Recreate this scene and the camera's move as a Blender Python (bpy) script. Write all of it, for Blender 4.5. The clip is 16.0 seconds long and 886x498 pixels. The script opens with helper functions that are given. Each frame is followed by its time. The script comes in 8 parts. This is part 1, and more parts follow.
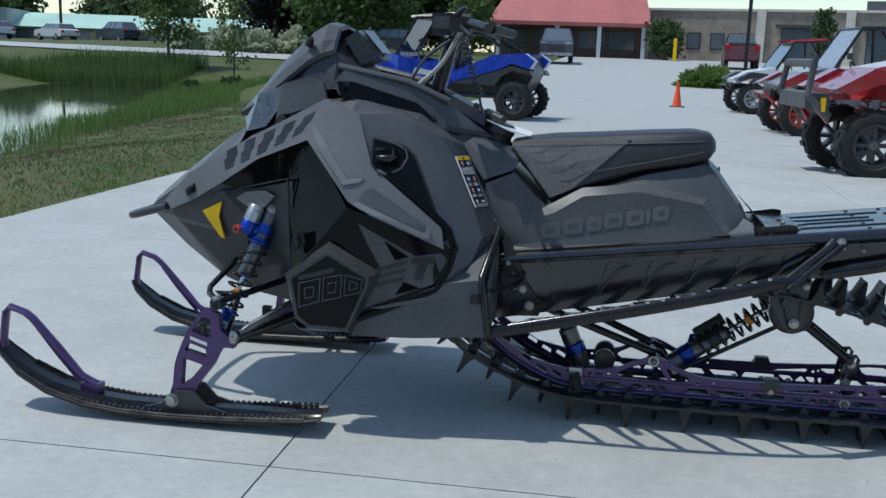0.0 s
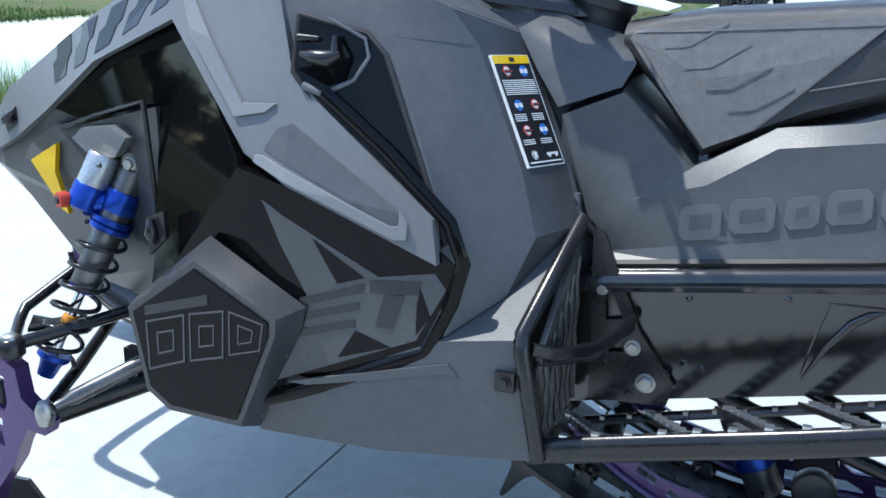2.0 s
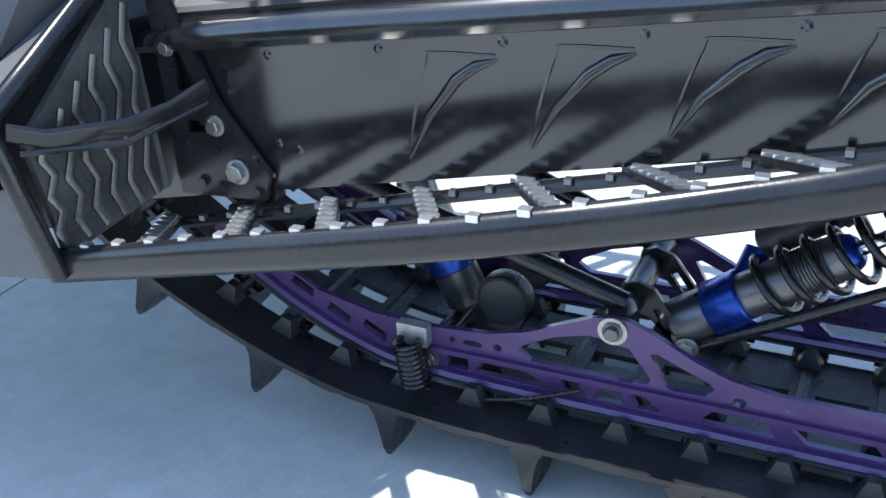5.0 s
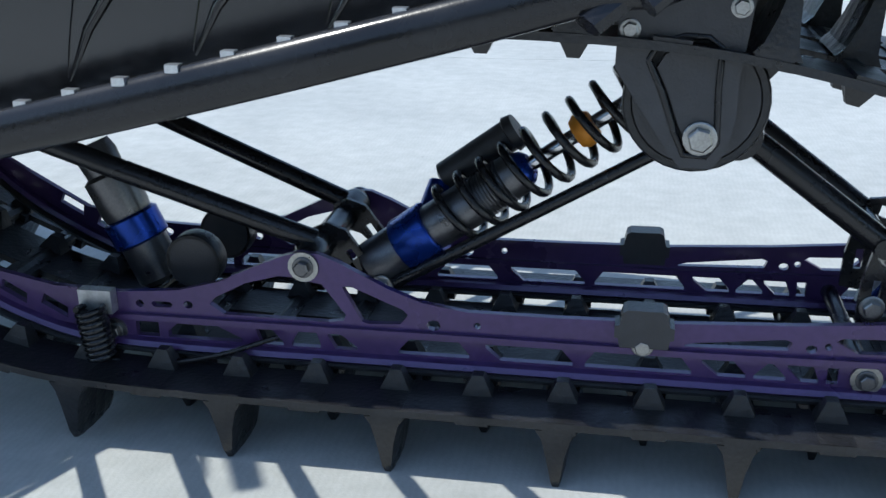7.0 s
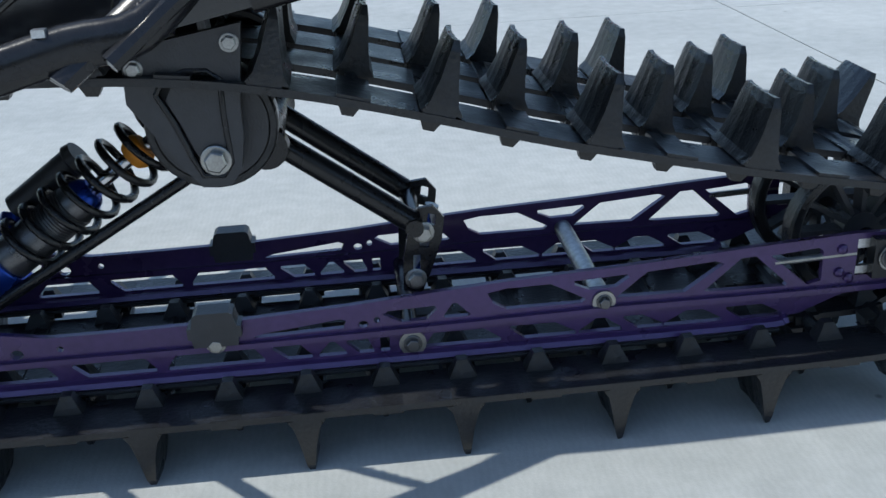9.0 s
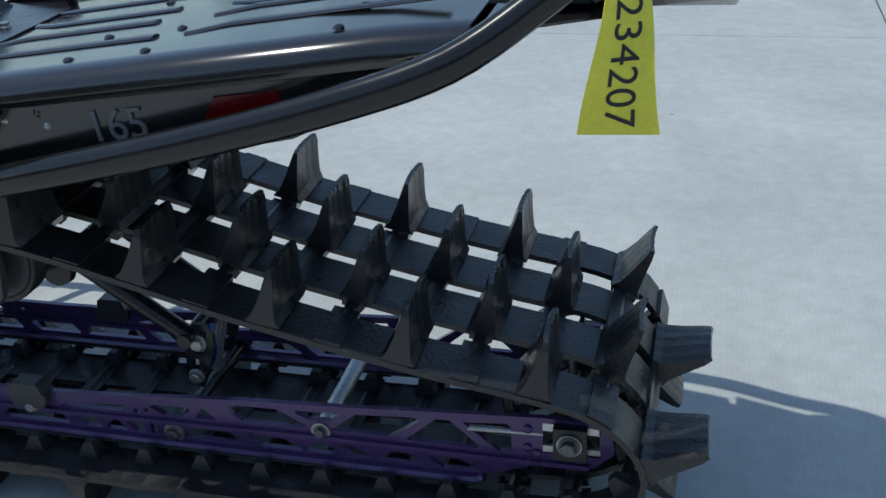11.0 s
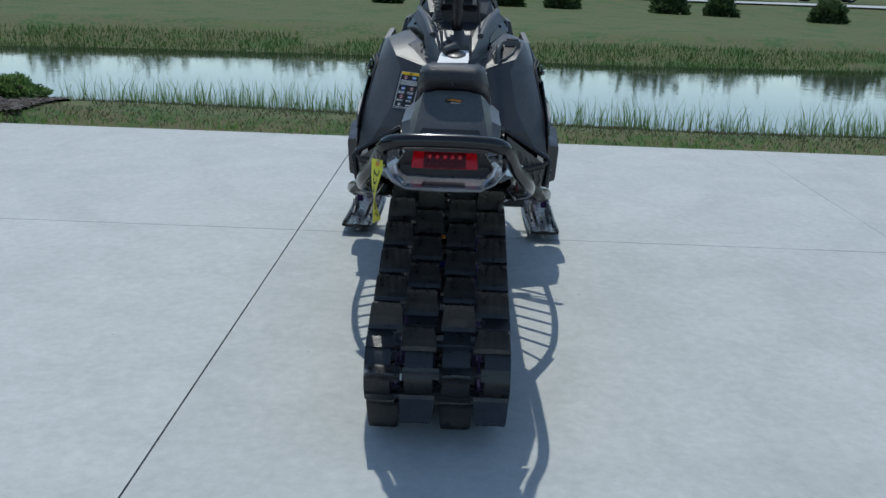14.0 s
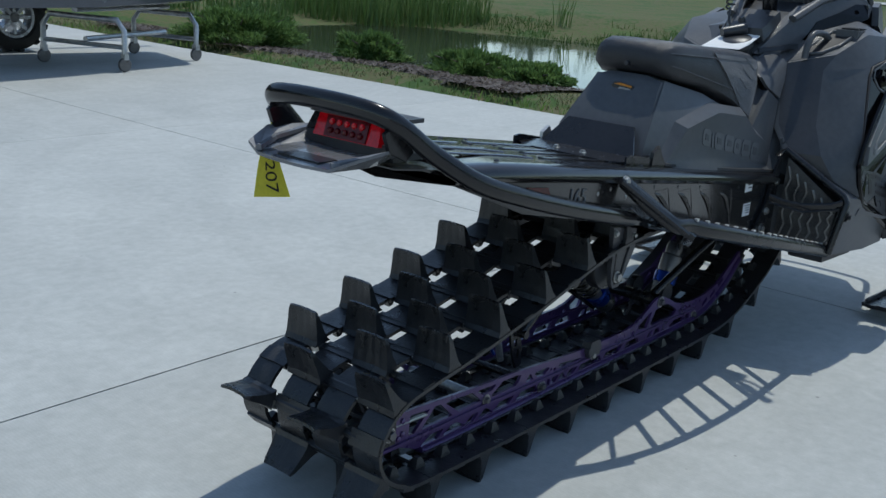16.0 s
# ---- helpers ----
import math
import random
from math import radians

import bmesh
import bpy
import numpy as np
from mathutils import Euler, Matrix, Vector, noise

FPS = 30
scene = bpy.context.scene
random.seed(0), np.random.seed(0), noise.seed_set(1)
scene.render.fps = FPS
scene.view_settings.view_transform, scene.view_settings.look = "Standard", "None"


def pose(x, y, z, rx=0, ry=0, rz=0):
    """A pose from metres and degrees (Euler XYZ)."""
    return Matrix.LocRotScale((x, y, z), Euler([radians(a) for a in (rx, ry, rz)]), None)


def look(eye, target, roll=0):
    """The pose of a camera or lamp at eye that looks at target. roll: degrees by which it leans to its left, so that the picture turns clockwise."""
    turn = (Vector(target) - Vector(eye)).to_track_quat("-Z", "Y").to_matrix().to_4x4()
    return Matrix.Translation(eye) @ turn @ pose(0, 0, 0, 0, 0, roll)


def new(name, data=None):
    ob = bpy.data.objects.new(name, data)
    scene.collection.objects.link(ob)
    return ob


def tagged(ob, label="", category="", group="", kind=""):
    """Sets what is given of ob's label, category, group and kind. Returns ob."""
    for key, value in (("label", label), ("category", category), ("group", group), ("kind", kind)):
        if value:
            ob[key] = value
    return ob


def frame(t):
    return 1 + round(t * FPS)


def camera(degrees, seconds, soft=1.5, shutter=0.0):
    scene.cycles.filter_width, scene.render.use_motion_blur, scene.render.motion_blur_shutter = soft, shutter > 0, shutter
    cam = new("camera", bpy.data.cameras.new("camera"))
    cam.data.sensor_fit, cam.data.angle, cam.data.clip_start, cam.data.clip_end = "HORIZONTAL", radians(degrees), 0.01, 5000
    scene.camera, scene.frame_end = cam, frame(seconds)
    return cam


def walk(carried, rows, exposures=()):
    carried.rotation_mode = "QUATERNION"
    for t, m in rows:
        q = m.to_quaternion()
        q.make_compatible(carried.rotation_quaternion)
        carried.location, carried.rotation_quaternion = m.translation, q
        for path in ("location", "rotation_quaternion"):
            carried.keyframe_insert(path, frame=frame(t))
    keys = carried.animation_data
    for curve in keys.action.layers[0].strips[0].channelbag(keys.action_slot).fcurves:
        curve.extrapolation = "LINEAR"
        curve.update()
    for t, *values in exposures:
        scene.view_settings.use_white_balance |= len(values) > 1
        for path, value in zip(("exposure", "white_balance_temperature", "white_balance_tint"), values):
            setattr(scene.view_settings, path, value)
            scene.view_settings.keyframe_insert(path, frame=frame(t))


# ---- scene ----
cam = camera(47.0, 16.0)
PATH = [
    (0, (2.86, -3.329, 1.154), (2.539, -1.392, 0.775), 1.9),
    (0.5, (2.857, -2.772, 1.114), (2.452, -0.859, 0.698), 1.2),
    (1, (2.828, -2.244, 1.062), (2.338, -0.36, 0.603), 1.9),
    (1.5, (2.839, -1.845, 1.024), (2.254, -0.002, 0.514), 1.5),
    (2, (2.865, -1.598, 0.968), (2.14, 0.185, 0.422), 0.8),
    (2.5, (2.901, -1.384, 0.918), (2.094, 0.323, 0.259), 1.1),
    (3, (2.967, -1.199, 0.939), (2.125, 0.411, 0.103), 0.3),
    (3.5, (3.097, -1.106, 0.925), (2.165, 0.428, 0.043), -1.4),
    (4, (3.187, -1.055, 0.897), (2.29, 0.465, -0.044), -2.3),
    (6.3, (3.319, -1.083, 0.641), (2.821, 0.692, -0.135), -0.9),
    (6.5, (3.322, -1.098, 0.616), (2.88, 0.712, -0.112), -0.2),
    (7, (3.368, -1.104, 0.611), (3.015, 0.734, -0.095), -0.9),
    (7.5, (3.421, -1.118, 0.623), (3.189, 0.731, -0.102), -1.6),
    (8, (3.453, -1.142, 0.642), (3.368, 0.721, -0.081), -1.8),
    (8.5, (3.467, -1.183, 0.661), (3.577, 0.668, -0.091), -2.6),
    (9, (3.567, -1.174, 0.693), (3.721, 0.652, -0.107), -2.8),
    (9.5, (3.702, -1.18, 0.776), (3.85, 0.625, -0.072), -2.0),
    (10, (3.895, -1.18, 0.874), (3.924, 0.59, -0.056), -3.3),
    (10.2, (3.961, -1.171, 0.899), (3.942, 0.599, -0.032), -3.6),
    (12.3, (5.57, -1.137, 1.25), (4.11, -0.05, 0.422), 1.2),
    (12.5, (5.844, -1.08, 1.277), (4.28, -0.112, 0.492), 2.9),
    (13, (6.307, -0.782, 1.255), (4.545, -0.126, 0.572), 3.6),
    (13.5, (6.674, -0.381, 1.261), (4.79, -0.114, 0.645), 3.2),
    (14, (6.872, 0.046, 1.266), (4.942, 0.015, 0.741), 2.0),
    (14.5, (6.767, 0.465, 1.244), (4.867, 0.138, 0.713), 2.1),
    (15, (6.489, 0.917, 1.211), (4.675, 0.274, 0.666), 2.8),
    (15.5, (6.047, 1.166, 1.16), (4.364, 0.24, 0.605), 4.0),
    (16, (5.597, 1.369, 1.116), (4.097, 0.166, 0.564), 4.1),
]
EXPOSURES = [(0, 0.42, 6450, 5), (1.0, 0.85, 6450, 5), (2.0, 1.62, 6300, 6), (2.5, 1.9, 6320, 6), (3.0, 2.2, 6380, 7), (3.5, 2.4, 6450, 8), (4.0, 2.5, 6450, 9), (6.3, 1.3, 6400, 6), (8.0, 0.78, 6400, 6), (8.7, 0.66, 6400, 6), (9.5, 0.78, 6400, 5), (10.2, 0.6, 6450, 4), (12.5, 0.34, 6450, 4), (16, 0.28, 6450, 4)]
walk(cam, [(t, look(eye, target, roll)) for t, eye, target, roll in PATH], EXPOSURES)

# ---- light ----
world = bpy.data.worlds.new("sky")
scene.world = world
world.use_nodes = True
wn = world.node_tree.nodes
sky = wn.new("ShaderNodeTexSky")
sky.sky_type, sky.sun_disc = "NISHITA", False
sky.sun_elevation, sky.sun_rotation = radians(66), -1.74
sky.air_density, sky.dust_density, sky.ozone_density = 1.0, 0.35, 1.25
world.node_tree.links.new(sky.outputs[0], wn["Background"].inputs[0])
wn["Background"].inputs[1].default_value = 0.118
sun = new("sun", bpy.data.lights.new("sun", "SUN"))
sun.data.energy, sun.data.angle, sun.data.color = 2.0, radians(0.6), (1.0, 0.978, 0.945)
sun.matrix_world = look((-4.2, -0.9, 10.0), (0, 0, 0))

# ---- materials ----
MATS = {}


def mat(name, color, rough=0.5, metal=0.0, vary=0.15, scale=8.0, bump=0.0, bscale=60.0, coat=0.0, color2=None, rvary=0.08,
        trans=0.0, emit=0.0, alpha=1.0, spec=0.5):
    """Principled surface with colour variation at two scales, rough variation and fine relief."""
    if name in MATS:
        return MATS[name]
    m = bpy.data.materials.new(name)
    m.use_nodes = True
    nt = m.node_tree
    n, l = nt.nodes, nt.links
    b = n["Principled BSDF"]
    tc = n.new("ShaderNodeTexCoord")
    n1, n2 = n.new("ShaderNodeTexNoise"), n.new("ShaderNodeTexNoise")
    n1.inputs["Scale"].default_value, n2.inputs["Scale"].default_value = scale, scale * 11
    n1.inputs["Detail"].default_value, n2.inputs["Detail"].default_value = 5, 3
    mixf = n.new("ShaderNodeMath")
    mixf.operation = "MULTIPLY_ADD"
    mixf.inputs[1].default_value = 0.45
    add = n.new("ShaderNodeMath")
    add.operation = "MULTIPLY"
    add.inputs[1].default_value = 0.6
    for q in (n1, n2):
        l.new(tc.outputs["Object"], q.inputs["Vector"])
    l.new(n1.outputs["Fac"], add.inputs[0])
    l.new(n2.outputs["Fac"], mixf.inputs[0])
    l.new(add.outputs[0], mixf.inputs[2])
    ramp = n.new("ShaderNodeValToRGB")
    c2 = color2 or tuple(c * (1 + vary * 2) for c in color)
    c1 = tuple(c * (1 - vary) for c in color)
    ramp.color_ramp.elements[0].position, ramp.color_ramp.elements[1].position = 0.38, 0.66
    ramp.color_ramp.elements[0].color, ramp.color_ramp.elements[1].color = (*c1, 1), (*c2, 1)
    l.new(mixf.outputs[0], ramp.inputs[0])
    l.new(ramp.outputs[0], b.inputs["Base Color"])
    b.inputs["Metallic"].default_value = metal
    b.inputs["Specular IOR Level"].default_value = spec
    rr = n.new("ShaderNodeMapRange")
    rr.inputs[3].default_value, rr.inputs[4].default_value = max(0.02, rough - rvary), min(1, rough + rvary)
    rr.inputs[1].default_value, rr.inputs[2].default_value = 0.3, 0.7
    l.new(n1.outputs["Fac"], rr.inputs[0])
    l.new(rr.outputs[0], b.inputs["Roughness"])
    b.inputs["Coat Weight"].default_value, b.inputs["Coat Roughness"].default_value = coat, 0.04
    if trans:
        b.inputs["Transmission Weight"].default_value = trans
    if alpha < 1:
        b.inputs["Alpha"].default_value = alpha
    if emit:
        b.inputs["Emission Color"].default_value, b.inputs["Emission Strength"].default_value = (*color, 1), emit
    if bump:
        n3, bp = n.new("ShaderNodeTexNoise"), n.new("ShaderNodeBump")
        n3.inputs["Scale"].default_value, n3.inputs["Detail"].default_value = bscale, 4
        l.new(tc.outputs["Object"], n3.inputs["Vector"])
        bp.inputs["Strength"].default_value, bp.inputs["Distance"].default_value = bump, 0.01
        l.new(n3.outputs["Fac"], bp.inputs["Height"])
        l.new(bp.outputs[0], b.inputs["Normal"])
    MATS[name] = m
    return m


GREY = mat("graphite_plastic", (0.138, 0.143, 0.15), 0.34, vary=0.05, scale=5, bump=0.06, bscale=500, rvary=0.05, spec=0.4)
LIP = mat("light_graphite", (0.19, 0.195, 0.20), 0.36, vary=0.04, scale=6)
GREYD = mat("dark_grey_plastic", (0.083, 0.086, 0.092), 0.36, vary=0.08, scale=5, bump=0.08, bscale=420, spec=0.3)
MATTE = mat("matte_black_plastic", (0.042, 0.043, 0.047), 0.35, vary=0.1, scale=6, bump=0.10, bscale=400, spec=0.45)
GLOSS = mat("gloss_black_plastic", (0.004, 0.004, 0.005), 0.04, vary=0.1, rvary=0.012, spec=0.18)
COVER = mat("satin_cover_plastic", (0.036, 0.037, 0.041), 0.27, vary=0.06, scale=6, rvary=0.04, spec=0.6)
DECAL = mat("grey_decal", (0.062, 0.065, 0.070), 0.3, vary=0.04)
DECALD = mat("charcoal_decal", (0.02, 0.021, 0.024), 0.3, vary=0.04)
TOEM = mat("worn_dark_aluminium", (0.135, 0.132, 0.128), 0.36, metal=0.75, vary=0.2, scale=14, rvary=0.1)
TUNNEL = mat("gloss_black_aluminium", (0.010, 0.010, 0.011), 0.15, vary=0.15, scale=4, rvary=0.04, spec=0.85)
FRAME = mat("black_powder_coat", (0.012, 0.012, 0.0135), 0.24, vary=0.15, scale=12, bump=0.02, bscale=300, spec=0.45)
TUBEM = mat("satin_black_tube", (0.009, 0.009, 0.010), 0.20, vary=0.12, scale=9, rvary=0.05, spec=0.5)
RUBBER = mat("track_rubber", (0.0135, 0.014, 0.0155), 0.36, vary=0.3, scale=20, bump=0.14, bscale=180, rvary=0.14, spec=0.55)
BLOCKL = mat("raised_grey_letter", (0.115, 0.12, 0.127), 0.36, vary=0.04)
PURPLE = mat("purple_powder_coat", (0.066, 0.034, 0.122), 0.32, metal=0.25, vary=0.1, scale=10, coat=0.3)
BLUE = mat("blue_anodised", (0.012, 0.05, 0.30), 0.28, metal=0.7, vary=0.1, scale=20)
STEEL = mat("zinc_steel", (0.34, 0.34, 0.33), 0.34, metal=1.0, vary=0.15, scale=40)
SHAFT = mat("chrome_shaft", (0.6, 0.6, 0.62), 0.12, metal=1.0, vary=0.05)
SHOCK = mat("grey_anodised", (0.14, 0.14, 0.145), 0.34, metal=0.8, vary=0.12, scale=30)
SEATM = mat("black_vinyl", (0.026, 0.026, 0.029), 0.42, vary=0.12, scale=30, bump=0.25, bscale=900)
SEATG = mat("charcoal_grip_vinyl", (0.125, 0.128, 0.135), 0.6, vary=0.15, scale=60, bump=0.5, bscale=1300)
YELLOW = mat("yellow_decal", (0.85, 0.52, 0.005), 0.35, vary=0.03)
ORANGE = mat("orange_rubber", (0.65, 0.24, 0.02), 0.5, vary=0.1)
WHITE = mat("white_label", (0.75, 0.75, 0.74), 0.5, vary=0.03)
LABELK = mat("black_label", (0.01, 0.01, 0.011), 0.4, vary=0.03)
LABELB = mat("blue_label", (0.03, 0.16, 0.55), 0.4, vary=0.03)
LABELR = mat("red_label", (0.5, 0.06, 0.04), 0.4, vary=0.03)
# the red lens has a faint glow put in for the light it catches
REDL = mat("red_lens", (0.34, 0.002, 0.006), 0.16, vary=0.3, scale=120, coat=0.3, emit=0.10, spec=0.4)
REDD = mat("dark_red_lens", (0.085, 0.0015, 0.003), 0.2, vary=0.2, scale=80, coat=0.1, spec=0.3)
TAG = mat("yellow_card", (0.72, 0.66, 0.06), 0.6, vary=0.06, scale=14)
INK = mat("ink", (0.012, 0.012, 0.014), 0.6)
CLEAR = mat("clear_lens", (0.7, 0.72, 0.75), 0.05, vary=0.2, scale=30, trans=0.6, coat=1.0)
LENS = mat("headlight_lens", (0.06, 0.063, 0.067), 0.08, metal=0.4, vary=0.5, scale=40, coat=0.6)
WIRE = mat("grey_cable", (0.3, 0.3, 0.29), 0.5)
THREAD = mat("grey_stitch", (0.12, 0.12, 0.125), 0.7)
SKIP = mat("black_ski_plastic", (0.011, 0.011, 0.012), 0.30, vary=0.2, scale=20, spec=0.36)
SATIN = mat("satin_black_plastic", (0.016, 0.016, 0.018), 0.22, vary=0.1, scale=8, spec=0.45)
BARE = mat("bare_aluminium", (0.58, 0.59, 0.60), 0.40, metal=1.0, vary=0.12, scale=60)
TYRE = mat("tyre_rubber", (0.012, 0.012, 0.012), 0.75, vary=0.3, scale=12)
ALU = mat("galvanised_steel", (0.42, 0.43, 0.44), 0.4, metal=0.8, vary=0.2, scale=14)
DISH = mat("screen_glass", (0.02, 0.022, 0.026), 0.12, spec=0.3)


# ---- mesh helpers ----
from mathutils.geometry import tessellate_polygon


def thing(name, label, category, at=(0, 0, 0), rz=0.0, group="", kind=""):
    ob = new(name)
    ob.empty_display_size = 0.1
    ob.matrix_basis = pose(*at, 0, 0, rz)
    return tagged(ob, label, category, group, kind)


def part(name, bm, material, parent=None, label="", smooth=0.0, loc=None, bevel=0.0):
    """One mesh object out of a bmesh, under its thing."""
    if bevel:
        es = [e for e in bm.edges if len(e.link_faces) == 2 and e.calc_face_angle(0) > 0.35]
        if es:
            bmesh.ops.bevel(bm, geom=es, offset=bevel, segments=2, affect="EDGES", clamp_overlap=True)
    bmesh.ops.recalc_face_normals(bm, faces=bm.faces)
    me = bpy.data.meshes.new(name)
    bm.to_mesh(me)
    bm.free()
    me.materials.append(material)
    if smooth:
        me.shade_smooth()
        me.set_sharp_from_angle(angle=radians(smooth))
    ob = new(name, me)
    if parent is not None:
        ob.parent = parent
    if loc is not None:
        ob.matrix_basis = loc
    if label:
        ob["label"] = label
    return ob


def box(bm, x0, x1, y0, y1, z0, z1, m=None):
    vs = [bm.verts.new((x, y, z)) for x in (x0, x1) for y in (y0, y1) for z in (z0, z1)]
    for q in ((0, 1, 3, 2), (4, 6, 7, 5), (0, 4, 5, 1), (2, 3, 7, 6), (0, 2, 6, 4), (1, 5, 7, 3)):
        bm.faces.new([vs[i] for i in q])
    if m is not None:
        bmesh.ops.transform(bm, matrix=m, verts=vs)
    return vs


def boxed(x0, x1, y0, y1, z0, z1, m=None):
    bm = bmesh.new()
    box(bm, x0, x1, y0, y1, z0, z1, m)
    return bm


def slab(pts, axis, a, b, holes=(), bm=None):
    """A plate cut to an outline, with holes, between two depths along an axis ("y": the outline is x, z; "z": x, y; "x": y, z)."""
    bm = bm or bmesh.new()

    def place(p, d):
        return {"y": (p[0], d, p[1]), "z": (p[0], p[1], d), "x": (d, p[0], p[1])}[axis]
    loops = [[bm.verts.new(place(p, a)) for p in loop] for loop in (pts, *holes)]
    flat = [v for vs in loops for v in vs]
    faces = []
    for tri in tessellate_polygon([[Vector((p[0], p[1], 0)) for p in loop] for loop in (pts, *holes)]):
        if len(set(tri)) == 3:
            faces.append(bm.faces.new([flat[i] for i in tri]))
    twin = {}
    for vs, loop in zip(loops, (pts, *holes)):
        for v, p in zip(vs, loop):
            twin[v] = bm.verts.new(place(p, b))
    for f in faces:
        bm.faces.new([twin[v] for v in reversed(f.verts)])
    for vs in loops:
        for i in range(len(vs)):
            bm.faces.new((vs[i - 1], vs[i], twin[vs[i]], twin[vs[i - 1]]))
    return bm


def smooth_line(pts, n=6):
    """Catmull-Rom through the points."""
    p = [Vector(q) for q in pts]
    p = [p[0] * 2 - p[1], *p, p[-1] * 2 - p[-2]]
    out = []
    for i in range(1, len(p) - 2):
        for k in range(n):
            t = k / n
            out.append(0.5 * (2 * p[i] + (p[i + 1] - p[i - 1]) * t + (2 * p[i - 1] - 5 * p[i] + 4 * p[i + 1] - p[i + 2]) * t * t
                              + (3 * p[i] - p[i - 1] - 3 * p[i + 1] + p[i + 2]) * t ** 3))
    return out + [p[-2]]


def tube(pts, r, bm=None, seg=10, curved=0, squash=None):
    """A round bar along a line; r may be a list."""
    bm = bm or bmesh.new()
    pts = smooth_line(pts, curved) if curved else [Vector(q) for q in pts]
    n = len(pts)
    rs = r if isinstance(r, (list, tuple)) else [r] * n
    up, rings = None, []
    for i, p in enumerate(pts):
        d = (pts[min(i + 1, n - 1)] - pts[max(i - 1, 0)]).normalized()
        if up is None:
            up = d.orthogonal().normalized()
        up = (up - d * up.dot(d)).normalized()
        s = d.cross(up)
        ring = []
        for k in range(seg):
            a = 2 * math.pi * k / seg
            o = (up * math.cos(a) + s * math.sin(a)) * rs[i]
            if squash:
                o = Vector((o.x * squash[0], o.y * squash[1], o.z * squash[2]))
            ring.append(bm.verts.new(p + o))
        rings.append(ring)
    for a, b in zip(rings, rings[1:]):
        for k in range(seg):
            bm.faces.new((a[k - 1], a[k], b[k], b[k - 1]))
    bm.faces.new(rings[0][::-1])
    bm.faces.new(rings[-1])
    return bm


def turned(a, b, profile, bm=None, seg=20, cap=True):
    """A turned piece from a to b: rows of share of the length, radius."""
    a, b = Vector(a), Vector(b)
    bm = bm or bmesh.new()
    d = (b - a).normalized()
    u = d.orthogonal().normalized()
    v = d.cross(u)
    rings = []
    for s, r in profile:
        c = a.lerp(b, s)
        rings.append([bm.verts.new(c + (u * math.cos(2 * math.pi * k / seg) + v * math.sin(2 * math.pi * k / seg)) * max(r, 1e-4)) for k in range(seg)])
    for p, q in zip(rings, rings[1:]):
        for k in range(seg):
            bm.faces.new((p[k - 1], p[k], q[k], q[k - 1]))
    if cap:
        bm.faces.new(rings[0][::-1])
        bm.faces.new(rings[-1])
    return bm


def coil(a, b, radius, wire, turns, bm=None, seg=6, per=14):
    a, b = Vector(a), Vector(b)
    d = (b - a).normalized()
    u = d.orthogonal().normalized()
    v = d.cross(u)
    n = int(turns * per)
    pts = [a.lerp(b, i / n) + (u * math.cos(2 * math.pi * i / per) + v * math.sin(2 * math.pi * i / per)) * radius for i in range(n + 1)]
    return tube(pts, wire, bm, seg)


def loft(rings, bm=None, cap=True, closed=True):
    bm = bm or bmesh.new()
    vs = [[bm.verts.new(p) for p in r] for r in rings]
    k = len(vs[0])
    for a, b in zip(vs, vs[1:]):
        for i in range(0 if closed else 1, k):
            bm.faces.new((a[i - 1], a[i], b[i], b[i - 1]))
    if cap:
        bm.faces.new(vs[0][::-1])
        bm.faces.new(vs[-1])
    return bm


def facets(verts, faces, thick, side=-1, bm=None):
    """A folded panel: points with y given for the near side, thickened inwards; side +1 mirrors it."""
    bm = bm or bmesh.new()
    out = [bm.verts.new((x, -y * side if side > 0 else y, z)) for x, y, z in verts]
    inn = [bm.verts.new((x, (-y if side > 0 else y) - side * thick, z)) for x, y, z in verts]
    count = {}
    for f in faces:
        bm.faces.new([out[i] for i in f])
        bm.faces.new([inn[i] for i in reversed(f)])
        for i in range(len(f)):
            e = (f[i - 1], f[i])
            count[tuple(sorted(e))] = count.get(tuple(sorted(e)), 0) + 1
    for (i, j), c in count.items():
        if c == 1:
            bm.faces.new((out[i], out[j], inn[j], inn[i]))
    return bm


def hexbolt(p, axis, r, parent, name="bolt", material=None, label=""):
    """A hexagon head with its washer, pointing along an axis."""
    p, d = Vector(p), Vector(axis).normalized()
    bm = turned(p, p + d * r * 0.25, [(0, r * 1.35), (0.8, r * 1.35), (1, r * 1.25)], seg=16)
    turned(p + d * r * 0.25, p + d * r * 1.0, [(0, r), (0.85, r), (1, r * 0.86)], bm, seg=6)
    return part(name, bm, material or STEEL, parent, label)


def both(fn):
    for s in (-1, 1):
        fn(s)


def text_part(name, words, size, m, material, parent, label="", depth=0.0015):
    cu = bpy.data.curves.new(name, "FONT")
    cu.body, cu.size, cu.extrude = words, size, depth
    cu.align_x, cu.align_y = "CENTER", "CENTER"
    tmp = bpy.data.objects.new("tmp", cu)
    me = bpy.data.meshes.new_from_object(tmp)
    bpy.data.objects.remove(tmp)
    bpy.data.curves.remove(cu)
    me.materials.clear()
    me.materials.append(material)
    ob = new(name, me)
    ob.parent = parent
    ob.matrix_basis = m
    if label:
        ob["label"] = label
    return ob

# ---- the ground ----
EX = -1.05                # edge of the concrete towards the pond
JX, JY = 1.960, -0.76     # joints of the slabs
GAP = 0.006
SY = 3.05


